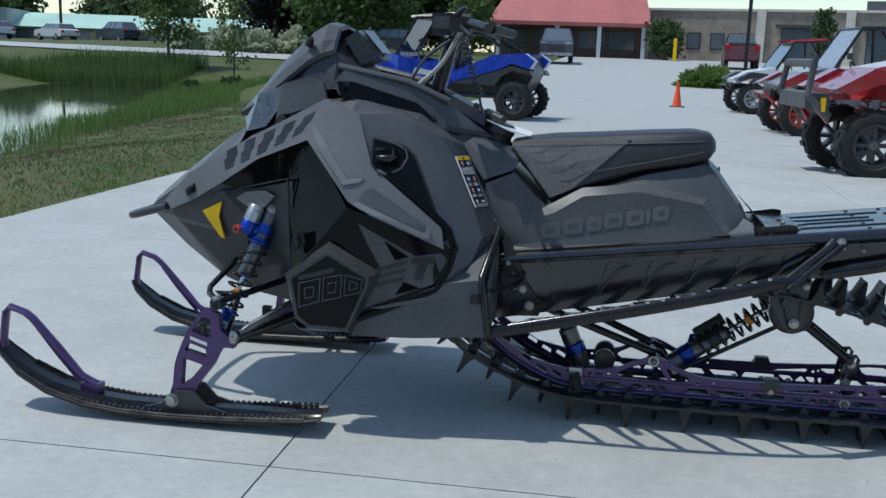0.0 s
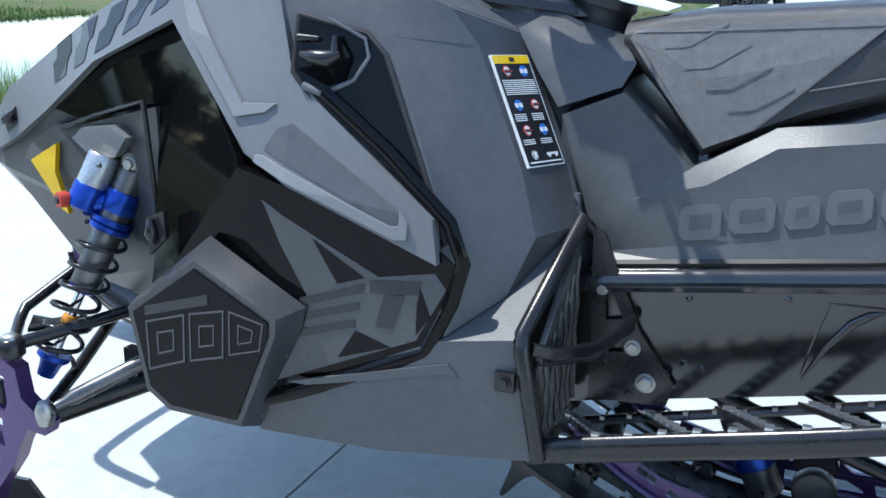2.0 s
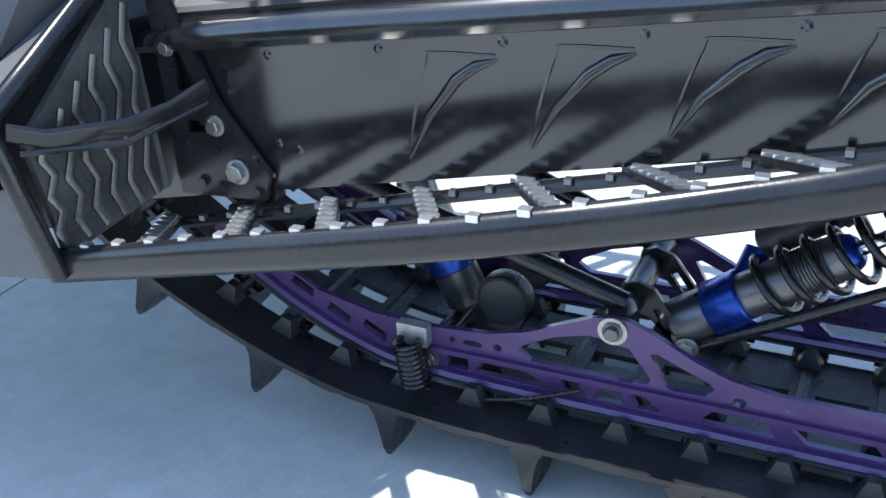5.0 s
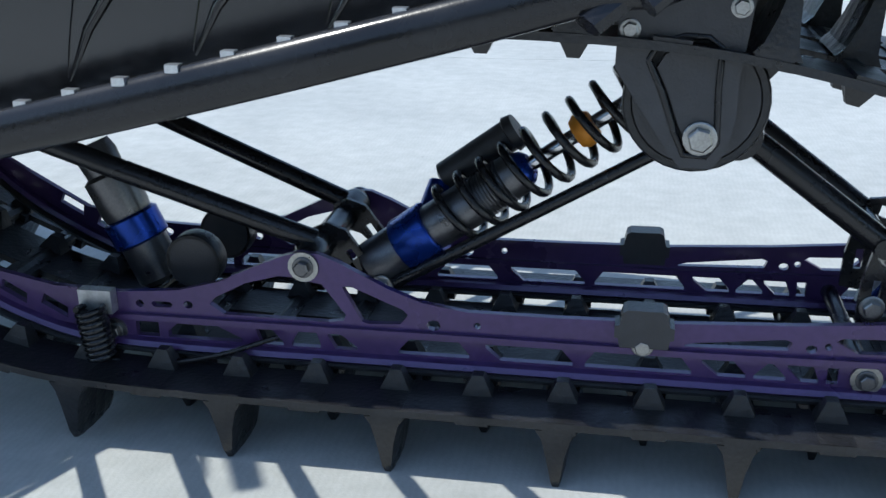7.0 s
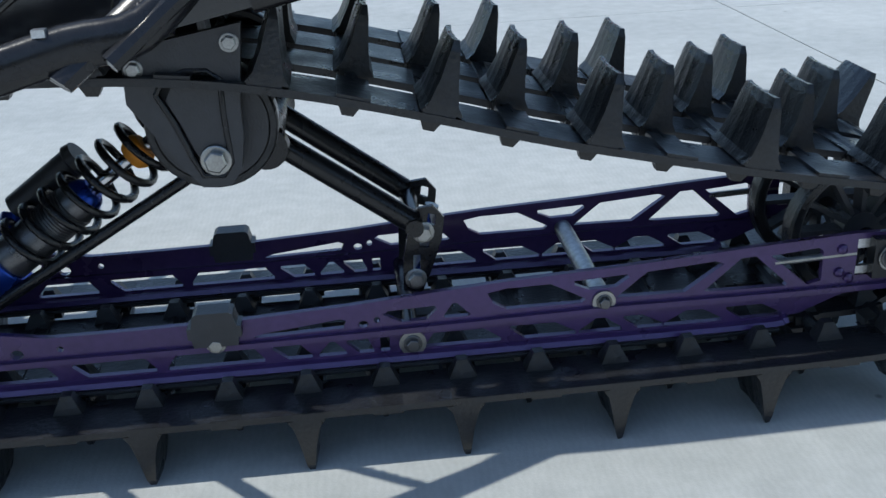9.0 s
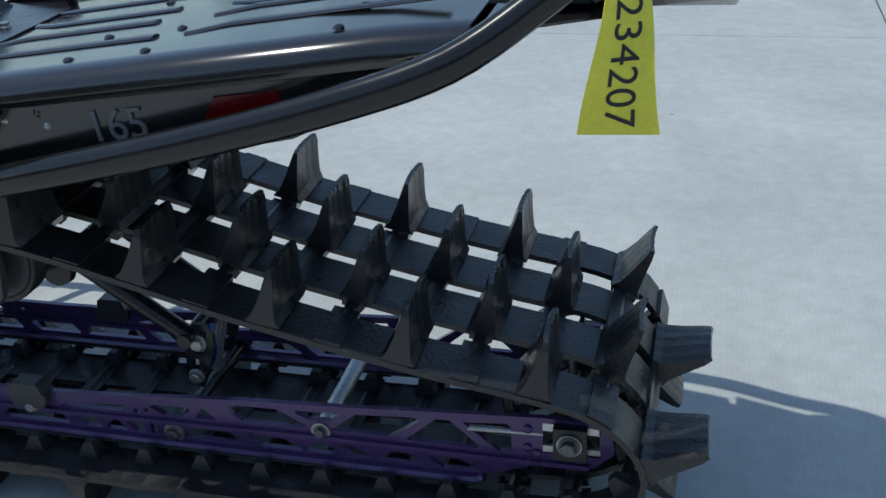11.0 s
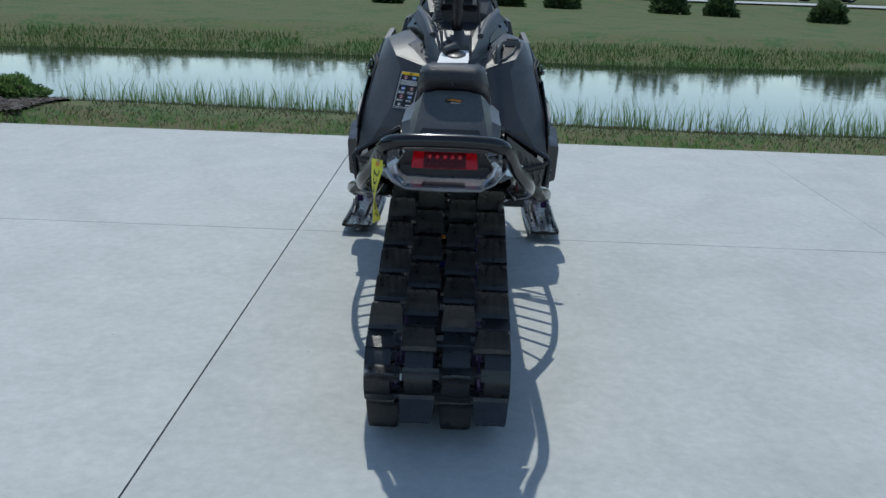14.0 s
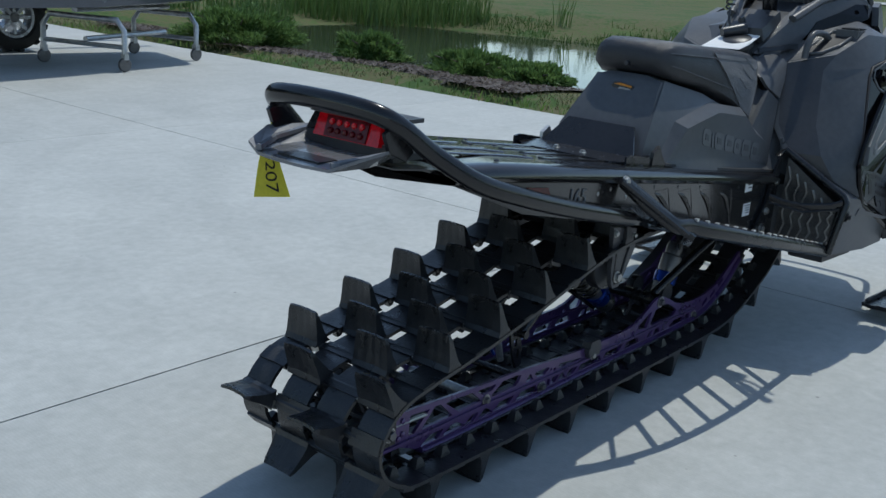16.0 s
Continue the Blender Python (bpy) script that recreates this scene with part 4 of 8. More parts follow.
both(bumper_side)
def plate(x0, z0, w0, x1, z1, w1, t=0.003):
    """A thin flat plate that runs back and narrows."""
    low = [(x0, -w0, z0), (x0, w0, z0), (x1, w1, z1), (x1, -w1, z1)]
    return loft([low, [(x, y, z + t) for x, y, z in low]])


# added plates that block light between tunnel and flap, so the shadow is solid
P("closing_plate", plate(3.93, 0.660, 0.198, 4.15, 0.722, 0.165), TUNNEL, "black plate added under the tunnel to fill its shadow", parent=TUN)
P("closing_plate", plate(4.10, 0.724, 0.192, 4.235, 0.734, 0.150), TUNNEL, parent=TUN)
P("light_base", boxed(4.10, 4.205, -0.118, 0.118, 0.738, 0.768), MATTE, "black tail light housing", bevel=0.008)
bm = loft([[(4.165, -0.092, 0.760), (4.165, 0.092, 0.760), (4.155, 0.092, 0.808), (4.155, -0.092, 0.808)], [(4.216, -0.088, 0.763), (4.216, 0.088, 0.763), (4.202, 0.083, 0.805), (4.202, -0.083, 0.805)]])
TAIL = P("tail_light", bm, REDL, "red tail light with five lamp cells", bevel=0.004)
P("cell_panel", loft([[(4.212, -0.056, 0.764), (4.212, 0.056, 0.764), (4.201, 0.056, 0.804), (4.201, -0.056, 0.804)], [(4.2185, -0.056, 0.765), (4.2185, 0.056, 0.765), (4.2065, 0.056, 0.805), (4.2065, -0.056, 0.805)]]), REDD, parent=TAIL)
for s in (-1, 1):
    P("light_end", slab([(s * 0.088, 0.756), (s * 0.122, 0.752), (s * 0.128, 0.768), (s * 0.104, 0.806), (s * 0.084, 0.808)], "x", 4.150, 4.196), SATIN, "black end of the tail light", bevel=0.004, parent=TAIL)
# upper row in the brighter, faintly glowing red, lower row in the dark red
for k in range(5):
    for j in (0, 1):
        y, z = -0.040 + k * 0.020, 0.777 + j * 0.016
        P("lamp_cell", turned((4.2140 - j * 0.0055, y, z), (4.2195 - j * 0.0055, y, z + 0.001), [(0, 0.0068), (0.8, 0.006), (1, 0.003)], seg=8), REDL if j else REDD, parent=TAIL)
P("light_cap", boxed(4.11, 4.205, -0.108, 0.108, 0.806, 0.814), MATTE, bevel=0.003)
flap_y = (-0.172, -0.125, -0.05, 0.05, 0.125, 0.172)
flap = [[(4.13, y * 0.78, 0.742 + (0.03 if abs(y) > 0.15 else 0.006 if abs(y) > 0.1 else 0)) for y in flap_y],
        [(4.27, y * 0.93, 0.742 + (0.032 if abs(y) > 0.15 else 0.0)) for y in flap_y],
        [(4.366 - 0.14 * abs(y), y * 0.76, 0.738 + (0.016 if abs(y) > 0.15 else 0.0)) for y in flap_y]]
FLAPM = mat("smoked_plastic", (0.12, 0.123, 0.132), 0.26, vary=0.15, coat=0.3)
bm = bmesh.new()
tops = [[bm.verts.new(p) for p in r] for r in flap]
lows = [[bm.verts.new((p[0], p[1], p[2] - 0.006)) for p in r] for r in flap]
for a, b in zip(tops, tops[1:]):
    for i in range(1, 6):
        bm.faces.new((a[i - 1], a[i], b[i], b[i - 1]))
for a, b in zip(lows, lows[1:]):
    for i in range(1, 6):
        bm.faces.new((a[i], a[i - 1], b[i - 1], b[i]))
for i in range(1, 6):
    bm.faces.new((tops[-1][i - 1], tops[-1][i], lows[-1][i], lows[-1][i - 1]))
    bm.faces.new((tops[0][i], tops[0][i - 1], lows[0][i - 1], lows[0][i]))
for k in (0, 1):
    bm.faces.new((tops[k][0], tops[k + 1][0], lows[k + 1][0], lows[k][0]))
    bm.faces.new((tops[k + 1][5], tops[k][5], lows[k][5], lows[k + 1][5]))
FLAP = P("snow_flap", bm, FLAPM, "smoky grey plastic snow flap")
for s in (-1, 1):
    P("flap_rib", tube([(4.17, s * 0.140, 0.765), (4.28, s * 0.125, 0.755), (4.345, s * 0.098, 0.745)], 0.007, seg=6), FLAPM, parent=FLAP)
P("embossed_mark", boxed(4.288, 4.335, -0.055, 0.055, 0.738, 0.7425), DECALD, parent=FLAP)

card = thing("price_tag", "yellow card tag with a handwritten number, tied to the bumper", "tag", at=(4.245, -0.172, 0.787))


def on_card(u, v, h=0.0):
    """A place on the twisted, bent card: u across, v down its length, h off its face."""
    top = Vector((-0.016, -0.020, 0)).lerp(Vector((0.016, 0.020, 0)), u + 0.5)
    low = Vector((-0.047, 0.004, -0.172)).lerp(Vector((0.038, -0.010, -0.163)), u + 0.5)
    across = Vector((0.032, 0.041, 0)).lerp(Vector((0.085, -0.014, 0.009)), v).normalized()
    n = across.cross(Vector((0, 0, 1))).normalized()
    return top.lerp(low, v) + n * (h + 0.010 * math.sin(math.pi * v))


bm, rows_c = bmesh.new(), []
for e in (0.0006, -0.0006):
    rows_c.append([[bm.verts.new(on_card(-0.5 + i / 4, j / 12, e)) for i in range(5)] for j in range(13)])
for g in rows_c:
    for a, b in zip(g, g[1:]):
        for i in range(1, 5):
            bm.faces.new((a[i - 1], a[i], b[i], b[i - 1]))
rim_c = [[g[0][i] for i in range(5)] + [g[j][4] for j in range(1, 13)] + [g[12][i] for i in (3, 2, 1, 0)] + [g[j][0] for j in range(11, 0, -1)] for g in rows_c]
for i in range(len(rim_c[0])):
    bm.faces.new((rim_c[0][i - 1], rim_c[0][i], rim_c[1][i], rim_c[1][i - 1]))
part("card", bm, TAG, card, smooth=60)
c = on_card(0, 0.07)
part("eyelet", turned(c - Vector((0.0015, -0.0012, 0)), c + Vector((0.0015, -0.0012, 0)), [(0, 0.007), (1, 0.007)], seg=14), ORANGE, card)
part("wire", tube([c, c + Vector((0.004, 0.006, 0.02)), c + Vector((-0.004, 0.0, 0.045)), c + Vector((0.006, -0.006, 0.03)), c], 0.0013, curved=4), STEEL, card)
for side in (1, -1):
    ob = text_part("handwriting", "234207", 0.046, Matrix.Identity(4), INK, card, "black handwritten number", 0.0002)
    for v in ob.data.vertices:
        f = min(1, max(0, 0.55 + v.co.x * 1.0 / 0.172))
        v.co = on_card(side * v.co.y / (0.053 + 0.033 * f), f, side * (0.0011 + v.co.z))

# -- body: inner shell, as cross sections from the nose back
def ring_at(x, half):
    return [(x, y, z) for y, z in half] + [(x, -y, z) for y, z in reversed(half)]


sections = [
    (1.345, [(0.02, 0.575), (0.10, 0.58), (0.15, 0.60), (0.15, 0.625), (0.11, 0.645), (0.03, 0.65)]),
    (1.45, [(0.02, 0.475), (0.12, 0.485), (0.22, 0.60), (0.225, 0.655), (0.15, 0.705), (0.03, 0.715)]),
    (1.60, [(0.02, 0.385), (0.15, 0.39), (0.265, 0.58), (0.275, 0.71), (0.19, 0.80), (0.03, 0.83)]),
    (1.72, [(0.02, 0.34), (0.15, 0.345), (0.245, 0.55), (0.285, 0.80), (0.20, 0.88), (0.03, 0.93)]),
    (1.90, [(0.02, 0.31), (0.18, 0.32), (0.27, 0.55), (0.315, 0.90), (0.22, 0.985), (0.03, 1.03)]),
    (2.06, [(0.02, 0.30), (0.36, 0.31), (0.41, 0.48), (0.325, 0.94), (0.23, 1.0), (0.03, 1.04)]),
    (2.25, [(0.02, 0.305), (0.38, 0.315), (0.39, 0.50), (0.305, 0.90), (0.21, 0.95), (0.03, 0.99)]),
    (2.43, [(0.02, 0.32), (0.33, 0.33), (0.30, 0.50), (0.11, 0.80), (0.09, 0.84), (0.03, 0.86)]),
    (2.52, [(0.02, 0.335), (0.20, 0.345), (0.19, 0.50), (0.12, 0.64), (0.10, 0.72), (0.03, 0.74)]),
]
P("body_shell", loft([ring_at(x, h) for x, h in sections]), GREYD, "dark grey inner bodywork", bevel=0.006)

KH = [(1.425, -0.235, 0.655), (1.52, -0.265, 0.748), (1.735, -0.305, 0.872), (1.985, -0.315, 1.004), (2.095, -0.335, 0.962), (2.150, -0.388, 0.815), (2.372, -0.425, 0.645),
      (2.381, -0.430, 0.586), (2.16, -0.434, 0.672), (2.085, -0.415, 0.708), (1.945, -0.372, 0.882), (1.775, -0.345, 0.812), (1.635, -0.305, 0.722), (1.545, -0.285, 0.668), (1.455, -0.26, 0.628)]
KHF = [(0, 1, 14), (1, 13, 14), (1, 12, 13), (1, 2, 12), (2, 11, 12), (2, 3, 11), (3, 10, 11), (3, 4, 5), (3, 5, 10), (5, 9, 10), (5, 6, 8), (5, 8, 9), (6, 7, 8)]


def off(pts, s, d):
    """Points given for the near side, pushed outwards by d and set on side s."""
    return [(x, s * (abs(y) + d), z) for x, y, z in pts]


def sheet(pts3, s, d0, d1):
    """A flat-faced plate with its own outline in space, between two depths from the given points."""
    bm = bmesh.new()
    a = [bm.verts.new(p) for p in off(pts3, s, d1)]
    b = [bm.verts.new(p) for p in off(pts3, s, d0)]
    flat = tessellate_polygon([[Vector((x, z, 0)) for x, y, z in pts3]])
    for t in flat:
        bm.faces.new([a[i] for i in t])
        bm.faces.new([b[i] for i in reversed(t)])
    for i in range(len(a)):
        bm.faces.new((a[i - 1], a[i], b[i], b[i - 1]))
    return bm


def on(pts, ring):
    """Lifts x, z points onto a plane through three points of the near side."""
    p, q, r = (Vector(v) for v in ring)
    n = (q - p).cross(r - p)
    return [(x, p.y - (n.x * (x - p.x) + n.z * (z - p.z)) / n.y, z) for x, z in pts]


def lay(polys, verts, faces, s, d):
    """Thin trim that follows a folded panel: outlines in x, z cut along the panel's facets and lifted by d."""
    bm = bmesh.new()
    for f in faces:
        a, b, c = (Vector(verts[i]) for i in f)
        if (b.x - a.x) * (c.z - a.z) - (b.z - a.z) * (c.x - a.x) < 0:
            b, c = c, b
        n = (b - a).cross(c - a)
        if abs(n.y) < 1e-9:
            continue
        for poly in polys:
            for tri in tessellate_polygon([[Vector((x, z, 0)) for x, z in poly]]):
                cut = [Vector(poly[i]) for i in tri]
                for p, q in ((a, b), (b, c), (c, a)):
                    inside = lambda v: (q.x - p.x) * (v.y - p.z) - (q.z - p.z) * (v.x - p.x)
                    out = []
                    for i in range(len(cut)):
                        u, v = cut[i - 1], cut[i]
                        du, dv = inside(u), inside(v)
                        if (du < 0) != (dv < 0):
                            out.append(u.lerp(v, du / (du - dv)))
                        if dv >= 0:
                            out.append(v)
                    cut = out
                if len(cut) < 3:
                    continue
                rings = [[bm.verts.new((v.x, s * (abs(a.y - (n.x * (v.x - a.x) + n.z * (v.y - a.z)) / n.y) + e), v.y)) for v in cut] for e in (d, -0.001)]
                bm.faces.new(rings[0])
                for i in range(len(cut)):
                    bm.faces.new((rings[0][i - 1], rings[0][i], rings[1][i], rings[1][i - 1]))
    bmesh.ops.remove_doubles(bm, verts=bm.verts, dist=0.0002)
    return bm


def body_side(s):
    near = s < 0
    kh = P("side_panel", facets(KH, KHF, 0.022, s), GREY, "satin graphite side panel with angular creases", 28, bevel=0.009)
    # pressed light lips and printed shapes on the panel
    P("crease", lay([[(1.955, 0.92), (1.972, 0.92), (2.077, 0.775), (2.13, 0.777), (2.114, 0.765), (2.066, 0.756), (1.985, 0.858)]], KH, KHF, s, 0.005), LIP, "raised light grey lip", parent=kh)
    P("crease", lay([[(2.106, 0.708), (2.12, 0.708), (2.316, 0.632), (2.328, 0.634), (2.328, 0.655), (2.340, 0.638), (2.339, 0.617), (2.322, 0.615), (2.105, 0.699)]], KH, KHF, s, 0.005), LIP, parent=kh)
    P("graphic_patch", lay([[(2.118, 0.716), (2.137, 0.745), (2.159, 0.753), (2.326, 0.652), (2.326, 0.638), (2.312, 0.637)]], KH, KHF, s, 0.0015), GREYD, parent=kh)
    # dark slanted graphic along the upper edge: plain blocks
    for k in range(5):
        u0, u1 = k / 5 + 0.01, (k + 0.82) / 5
        lo = lambda u: (1.655 + 0.29 * u, 0.768 + 0.128 * u + 0.02 * u * u)
        hi = lambda u: (1.640 + 0.33 * u, 0.826 + 0.145 * u)
        w = (u1 - u0) * 0.30
        mid = lambda u, f: tuple(p + (q - p) * f for p, q in zip(lo(u), hi(u)))
        blocks = [[lo(u0), lo(u1 - w), mid(u1 - w * 0.6, 0.42), mid(u1, 0.5), hi(u1), hi(u0 + w), mid(u0 + w * 0.8, 0.58), mid(u0, 0.5)]]
        P("graphic_block", lay(blocks, KH, KHF, s, 0.0015), DECALD, parent=kh)
    # gloss black lower panel
    BL = [(1.62, -0.285, 0.728), (1.775, -0.318, 0.822), (1.945, -0.338, 0.892), (2.088, -0.438, 0.692), (2.16, -0.432, 0.670), (2.372, -0.416, 0.605), (2.410, -0.418, 0.580), (2.386, -0.424, 0.515), (2.362, -0.4275, 0.468),
          (2.135, -0.45, 0.372), (2.11, -0.44, 0.315), (1.96, -0.43, 0.315), (1.905, -0.405, 0.47), (1.895, -0.345, 0.752), (1.72, -0.300, 0.708)]
    BF = [(0, 1, 14), (1, 13, 14), (1, 2, 13), (2, 3, 13), (3, 12, 13), (3, 4, 12), (4, 9, 12), (4, 5, 9), (5, 8, 9), (5, 6, 8), (6, 7, 8), (9, 10, 12), (10, 11, 12)]
    bl = P("lower_panel", facets(BL, BF, 0.02, s), GLOSS, "gloss black lower side panel", 28, bevel=0.007)
    P("graphic_patch", lay([[(2.119, 0.649), (2.297, 0.559), (2.375, 0.572), (2.392, 0.552), (2.352, 0.478), (2.138, 0.390), (2.168, 0.456), (2.192, 0.523)]], BL, BF, s, 0.0015), DECAL, "charcoal grey graphic", parent=bl)
    for q in ([(2.201, 0.603), (2.277, 0.556), (2.238, 0.544)], [(2.265, 0.481), (2.316, 0.464), (2.24, 0.440)], [(2.356, 0.550), (2.371, 0.512), (2.352, 0.486), (2.352, 0.527)]):
        P("graphic_shard", lay([q], BL, BF, s, 0.0028), GLOSS, "black shard", parent=bl)
    # big slanted letters reduced to plain banded blocks
    for q in ([(2.182, 0.518), (2.276, 0.548), (2.276, 0.536), (2.183, 0.506)], [(2.176, 0.494), (2.270, 0.522), (2.270, 0.511), (2.176, 0.483)], [(2.170, 0.470), (2.264, 0.497), (2.264, 0.486), (2.170, 0.458)],
              [(2.283, 0.553), (2.358, 0.560), (2.352, 0.540), (2.286, 0.536)], [(2.305, 0.536), (2.335, 0.538), (2.318, 0.490), (2.294, 0.490)]):
        P("graphic_block", lay([q], BL, BF, s, 0.0028), DECALD, parent=bl)
    P("gloss_edge", tube([(x, s * y, z) for x, y, z in ((2.20, 0.392, 0.795), (2.30, 0.402, 0.722), (2.392, 0.412, 0.640), (2.412, 0.414, 0.588), (2.398, 0.419, 0.535), (2.364, 0.427, 0.460), (2.25, 0.443, 0.412), (2.13, 0.452, 0.362))], 0.0115, seg=8, squash=(1, 0.7, 1)), GLOSS, smooth=50, parent=bl)
    # clutch bulge
    B0 = [(1.895, -0.425, 0.478), (2.035, -0.432, 0.588), (2.195, -0.445, 0.508), (2.187, -0.445, 0.474), (2.112, -0.44, 0.312), (1.972, -0.432, 0.314), (1.925, -0.428, 0.350)]
    B1 = [(1.925, -0.486, 0.482), (2.043, -0.486, 0.566), (2.172, -0.488, 0.499), (2.170, -0.488, 0.474), (2.108, -0.486, 0.330), (1.986, -0.484, 0.332), (1.948, -0.484, 0.358)]
    bb = P("clutch_cover", loft([[(x, s * abs(y), z) for x, y, z in B] for B in (B0, B1)]), COVER, "dark pentagonal bulge with a gloss face", 60, bevel=0.018)
    c = Vector((2.045, 0, 0.44))
    B2 = [(c.x + (x - c.x) * 0.91, y, c.z + (z - c.z) * 0.91) for x, y, z in B1]
    P("gloss_face", sheet(B2, s, -0.004, 0.003), GLOSS, bevel=0.001, parent=bb)
    fan = [(0, i, i + 1) for i in range(1, 6)]
    rims = [[(1.958, 0.468), (2.026, 0.488), (2.022, 0.415), (1.958, 0.392)], [(2.034, 0.490), (2.092, 0.503), (2.088, 0.432), (2.031, 0.417)], [(2.100, 0.503), (2.155, 0.492), (2.148, 0.452), (2.097, 0.437)]]
    for q in rims:
        m = (sum(p[0] for p in q) / 4, sum(p[1] for p in q) / 4)
        for f, g in ((1.0, 0.92), (0.45, 0.38)):
            for i in range(4):
                p0, p1 = q[i - 1], q[i]
                k4 = [tuple(mm + (v - mm) * h for v, mm in zip(p, m)) for p, h in ((p0, f), (p1, f), (p1, g), (p0, g))]
                P("graphic_line", lay([k4], B2, fan, s, 0.0042), DECAL, parent=bb)
    P("graphic_line", lay([[(1.958, 0.490), (2.066, 0.522), (2.066, 0.507), (1.958, 0.476)]], B2, fan, s, 0.0042), DECALD, parent=bb)
    # middle panel in dark grey, with the latch window
    MP = [(2.085, -0.332, 0.962), (2.20, -0.305, 0.968), (2.330, -0.262, 0.905), (2.394, -0.119, 0.862), (2.477, -0.170, 0.685), (2.520, -0.235, 0.612), (2.455, -0.362, 0.534), (2.39, -0.425, 0.487),
          (2.408, -0.415, 0.575), (2.14, -0.378, 0.80), (2.275, -0.345, 0.870), (2.402, -0.365, 0.66), (2.363, -0.240, 0.854), (2.442, -0.274, 0.692), (2.480, -0.318, 0.608), (2.215, -0.165, 0.965), (2.085, -0.24, 1.0)]
    MF = [(0, 1, 10), (0, 10, 9), (1, 2, 10), (2, 12, 10), (8, 9, 10), (10, 12, 11), (8, 10, 11), (11, 12, 13), (11, 13, 14), (11, 14, 6), (6, 7, 8), (6, 8, 11),
          (1, 15, 2), (15, 3, 2), (0, 16, 1), (16, 15, 1), (2, 3, 12), (3, 4, 12), (4, 13, 12), (4, 5, 13), (5, 14, 13), (5, 6, 14)]
    mp = P("middle_panel", facets(MP, MF, 0.02, s), GREYD, "dark grey middle panel with a rounded crease", 28, bevel=0.009)
    # matte black for the rear-facing facets: their shade is put into the colour
    mp.data.materials.append(MATTE)
    for f in mp.data.polygons:
        f.material_index = 1 if 32 <= f.index < 2 * len(MF) else 0
    WIN = [(2.150, -0.352, 0.895), (2.245, -0.338, 0.872), (2.275, -0.343, 0.845), (2.385, -0.392, 0.61), (2.375, -0.395, 0.60), (2.19, -0.378, 0.775), (2.150, -0.372, 0.82)]
    P("window_insert", sheet(WIN, s, 0.006, 0.016), GLOSS, "gloss black insert", bevel=0.003, parent=mp)
    P("window_rim", tube([(x, s * (abs(y) + 0.014), z) for x, y, z in WIN + WIN[:1]], 0.0045, seg=8), INK, smooth=50, parent=mp)
    P("latch_rim", tube([(2.200, s * 0.377, 0.892), (2.246, s * 0.361, 0.866), (2.253, s * 0.363, 0.842), (2.236, s * 0.376, 0.812), (2.198, s * 0.391, 0.792), (2.168, s * 0.392, 0.803)], [0.002, 0.003, 0.003, 0.003, 0.005, 0.006], seg=8), BLOCKL, "light grey rim round the latch", smooth=50, parent=mp)
    # rubber latch in the window
    P("latch", sheet([(2.155, -0.366, 0.862), (2.215, -0.357, 0.868), (2.232, -0.36, 0.842), (2.225, -0.364, 0.812), (2.20, -0.37, 0.805), (2.158, -0.374, 0.825)], s, 0.004, 0.018), GLOSS, "gloss latch recess", bevel=0.002, parent=mp)
    P("latch_knob", tube([(2.165, s * 0.392, 0.845), (2.185, s * 0.394, 0.842), (2.205, s * 0.392, 0.840), (2.222, s * 0.388, 0.846)], [0.004, 0.010, 0.012, 0.005], seg=10), SATIN, smooth=50, parent=mp)
    P("latch_knob", tube([(2.16, s * 0.388, 0.866), (2.19, s * 0.386, 0.866)], [0.006, 0.003], seg=8), SATIN, smooth=50, parent=mp)
    P("latch_knob", tube([(2.213, s * 0.385, 0.87), (2.215, s * 0.39, 0.845)], [0.003, 0.006], seg=8), SATIN, smooth=50, parent=mp)
    ear = P("panel_ear", sheet([(2.489, -0.198, 0.646), (2.507, -0.196, 0.648), (2.512, -0.206, 0.612), (2.492, -0.214, 0.606)], s, -0.004, 0.006), GREYD, bevel=0.003, parent=mp)
    hexbolt((2.499, s * 0.211, 0.632), (0.4, s, 0.1), 0.0075, ear, "screw", FRAME)
    if near:
        # warning label with pictograms; its small print is plain bars
        c4 = [Vector(p) for p in ((2.375, -0.229, 0.838), (2.401, -0.149, 0.833), (2.480, -0.186, 0.682), (2.447, -0.260, 0.691))]
        a, u, v = c4[0], c4[1] - c4[0], c4[3] - c4[0]
        n = u.cross(v).normalized()
        if n.y > 0:
            n = -n

        def lab(x0, x1, y0, y1, h, m, name):
            pts = [a + u * x + v * y for x, y in ((x0, y0), (x1, y0), (x1, y1), (x0, y1))]
            P(name, loft([[p - n * 0.002 for p in pts], [p + n * (0.004 + h) for p in pts]]), m, parent=mp)
        def disc(x, y, r, h, m, name="pictogram"):
            ru, rv = r / u.length, r / v.length
            pts = [a + u * (x + ru * math.cos(k * math.pi / 9)) + v * (y + rv * math.sin(k * math.pi / 9)) for k in range(18)]
            P(name, loft([[p - n * 0.001 for p in pts], [p + n * (0.004 + h) for p in pts]]), m, parent=mp)
        lab(-0.03, 1.03, -0.008, 1.008, -0.0004, WHITE, "label_border")
        lab(0, 1, 0, 1, 0.0, LABELK, "warning_label")
        lab(0, 1, 0, 0.075, 0.0006, YELLOW, "label_band")
        lab(0.43, 0.57, 0.02, 0.058, 0.001, INK, "warning_mark")
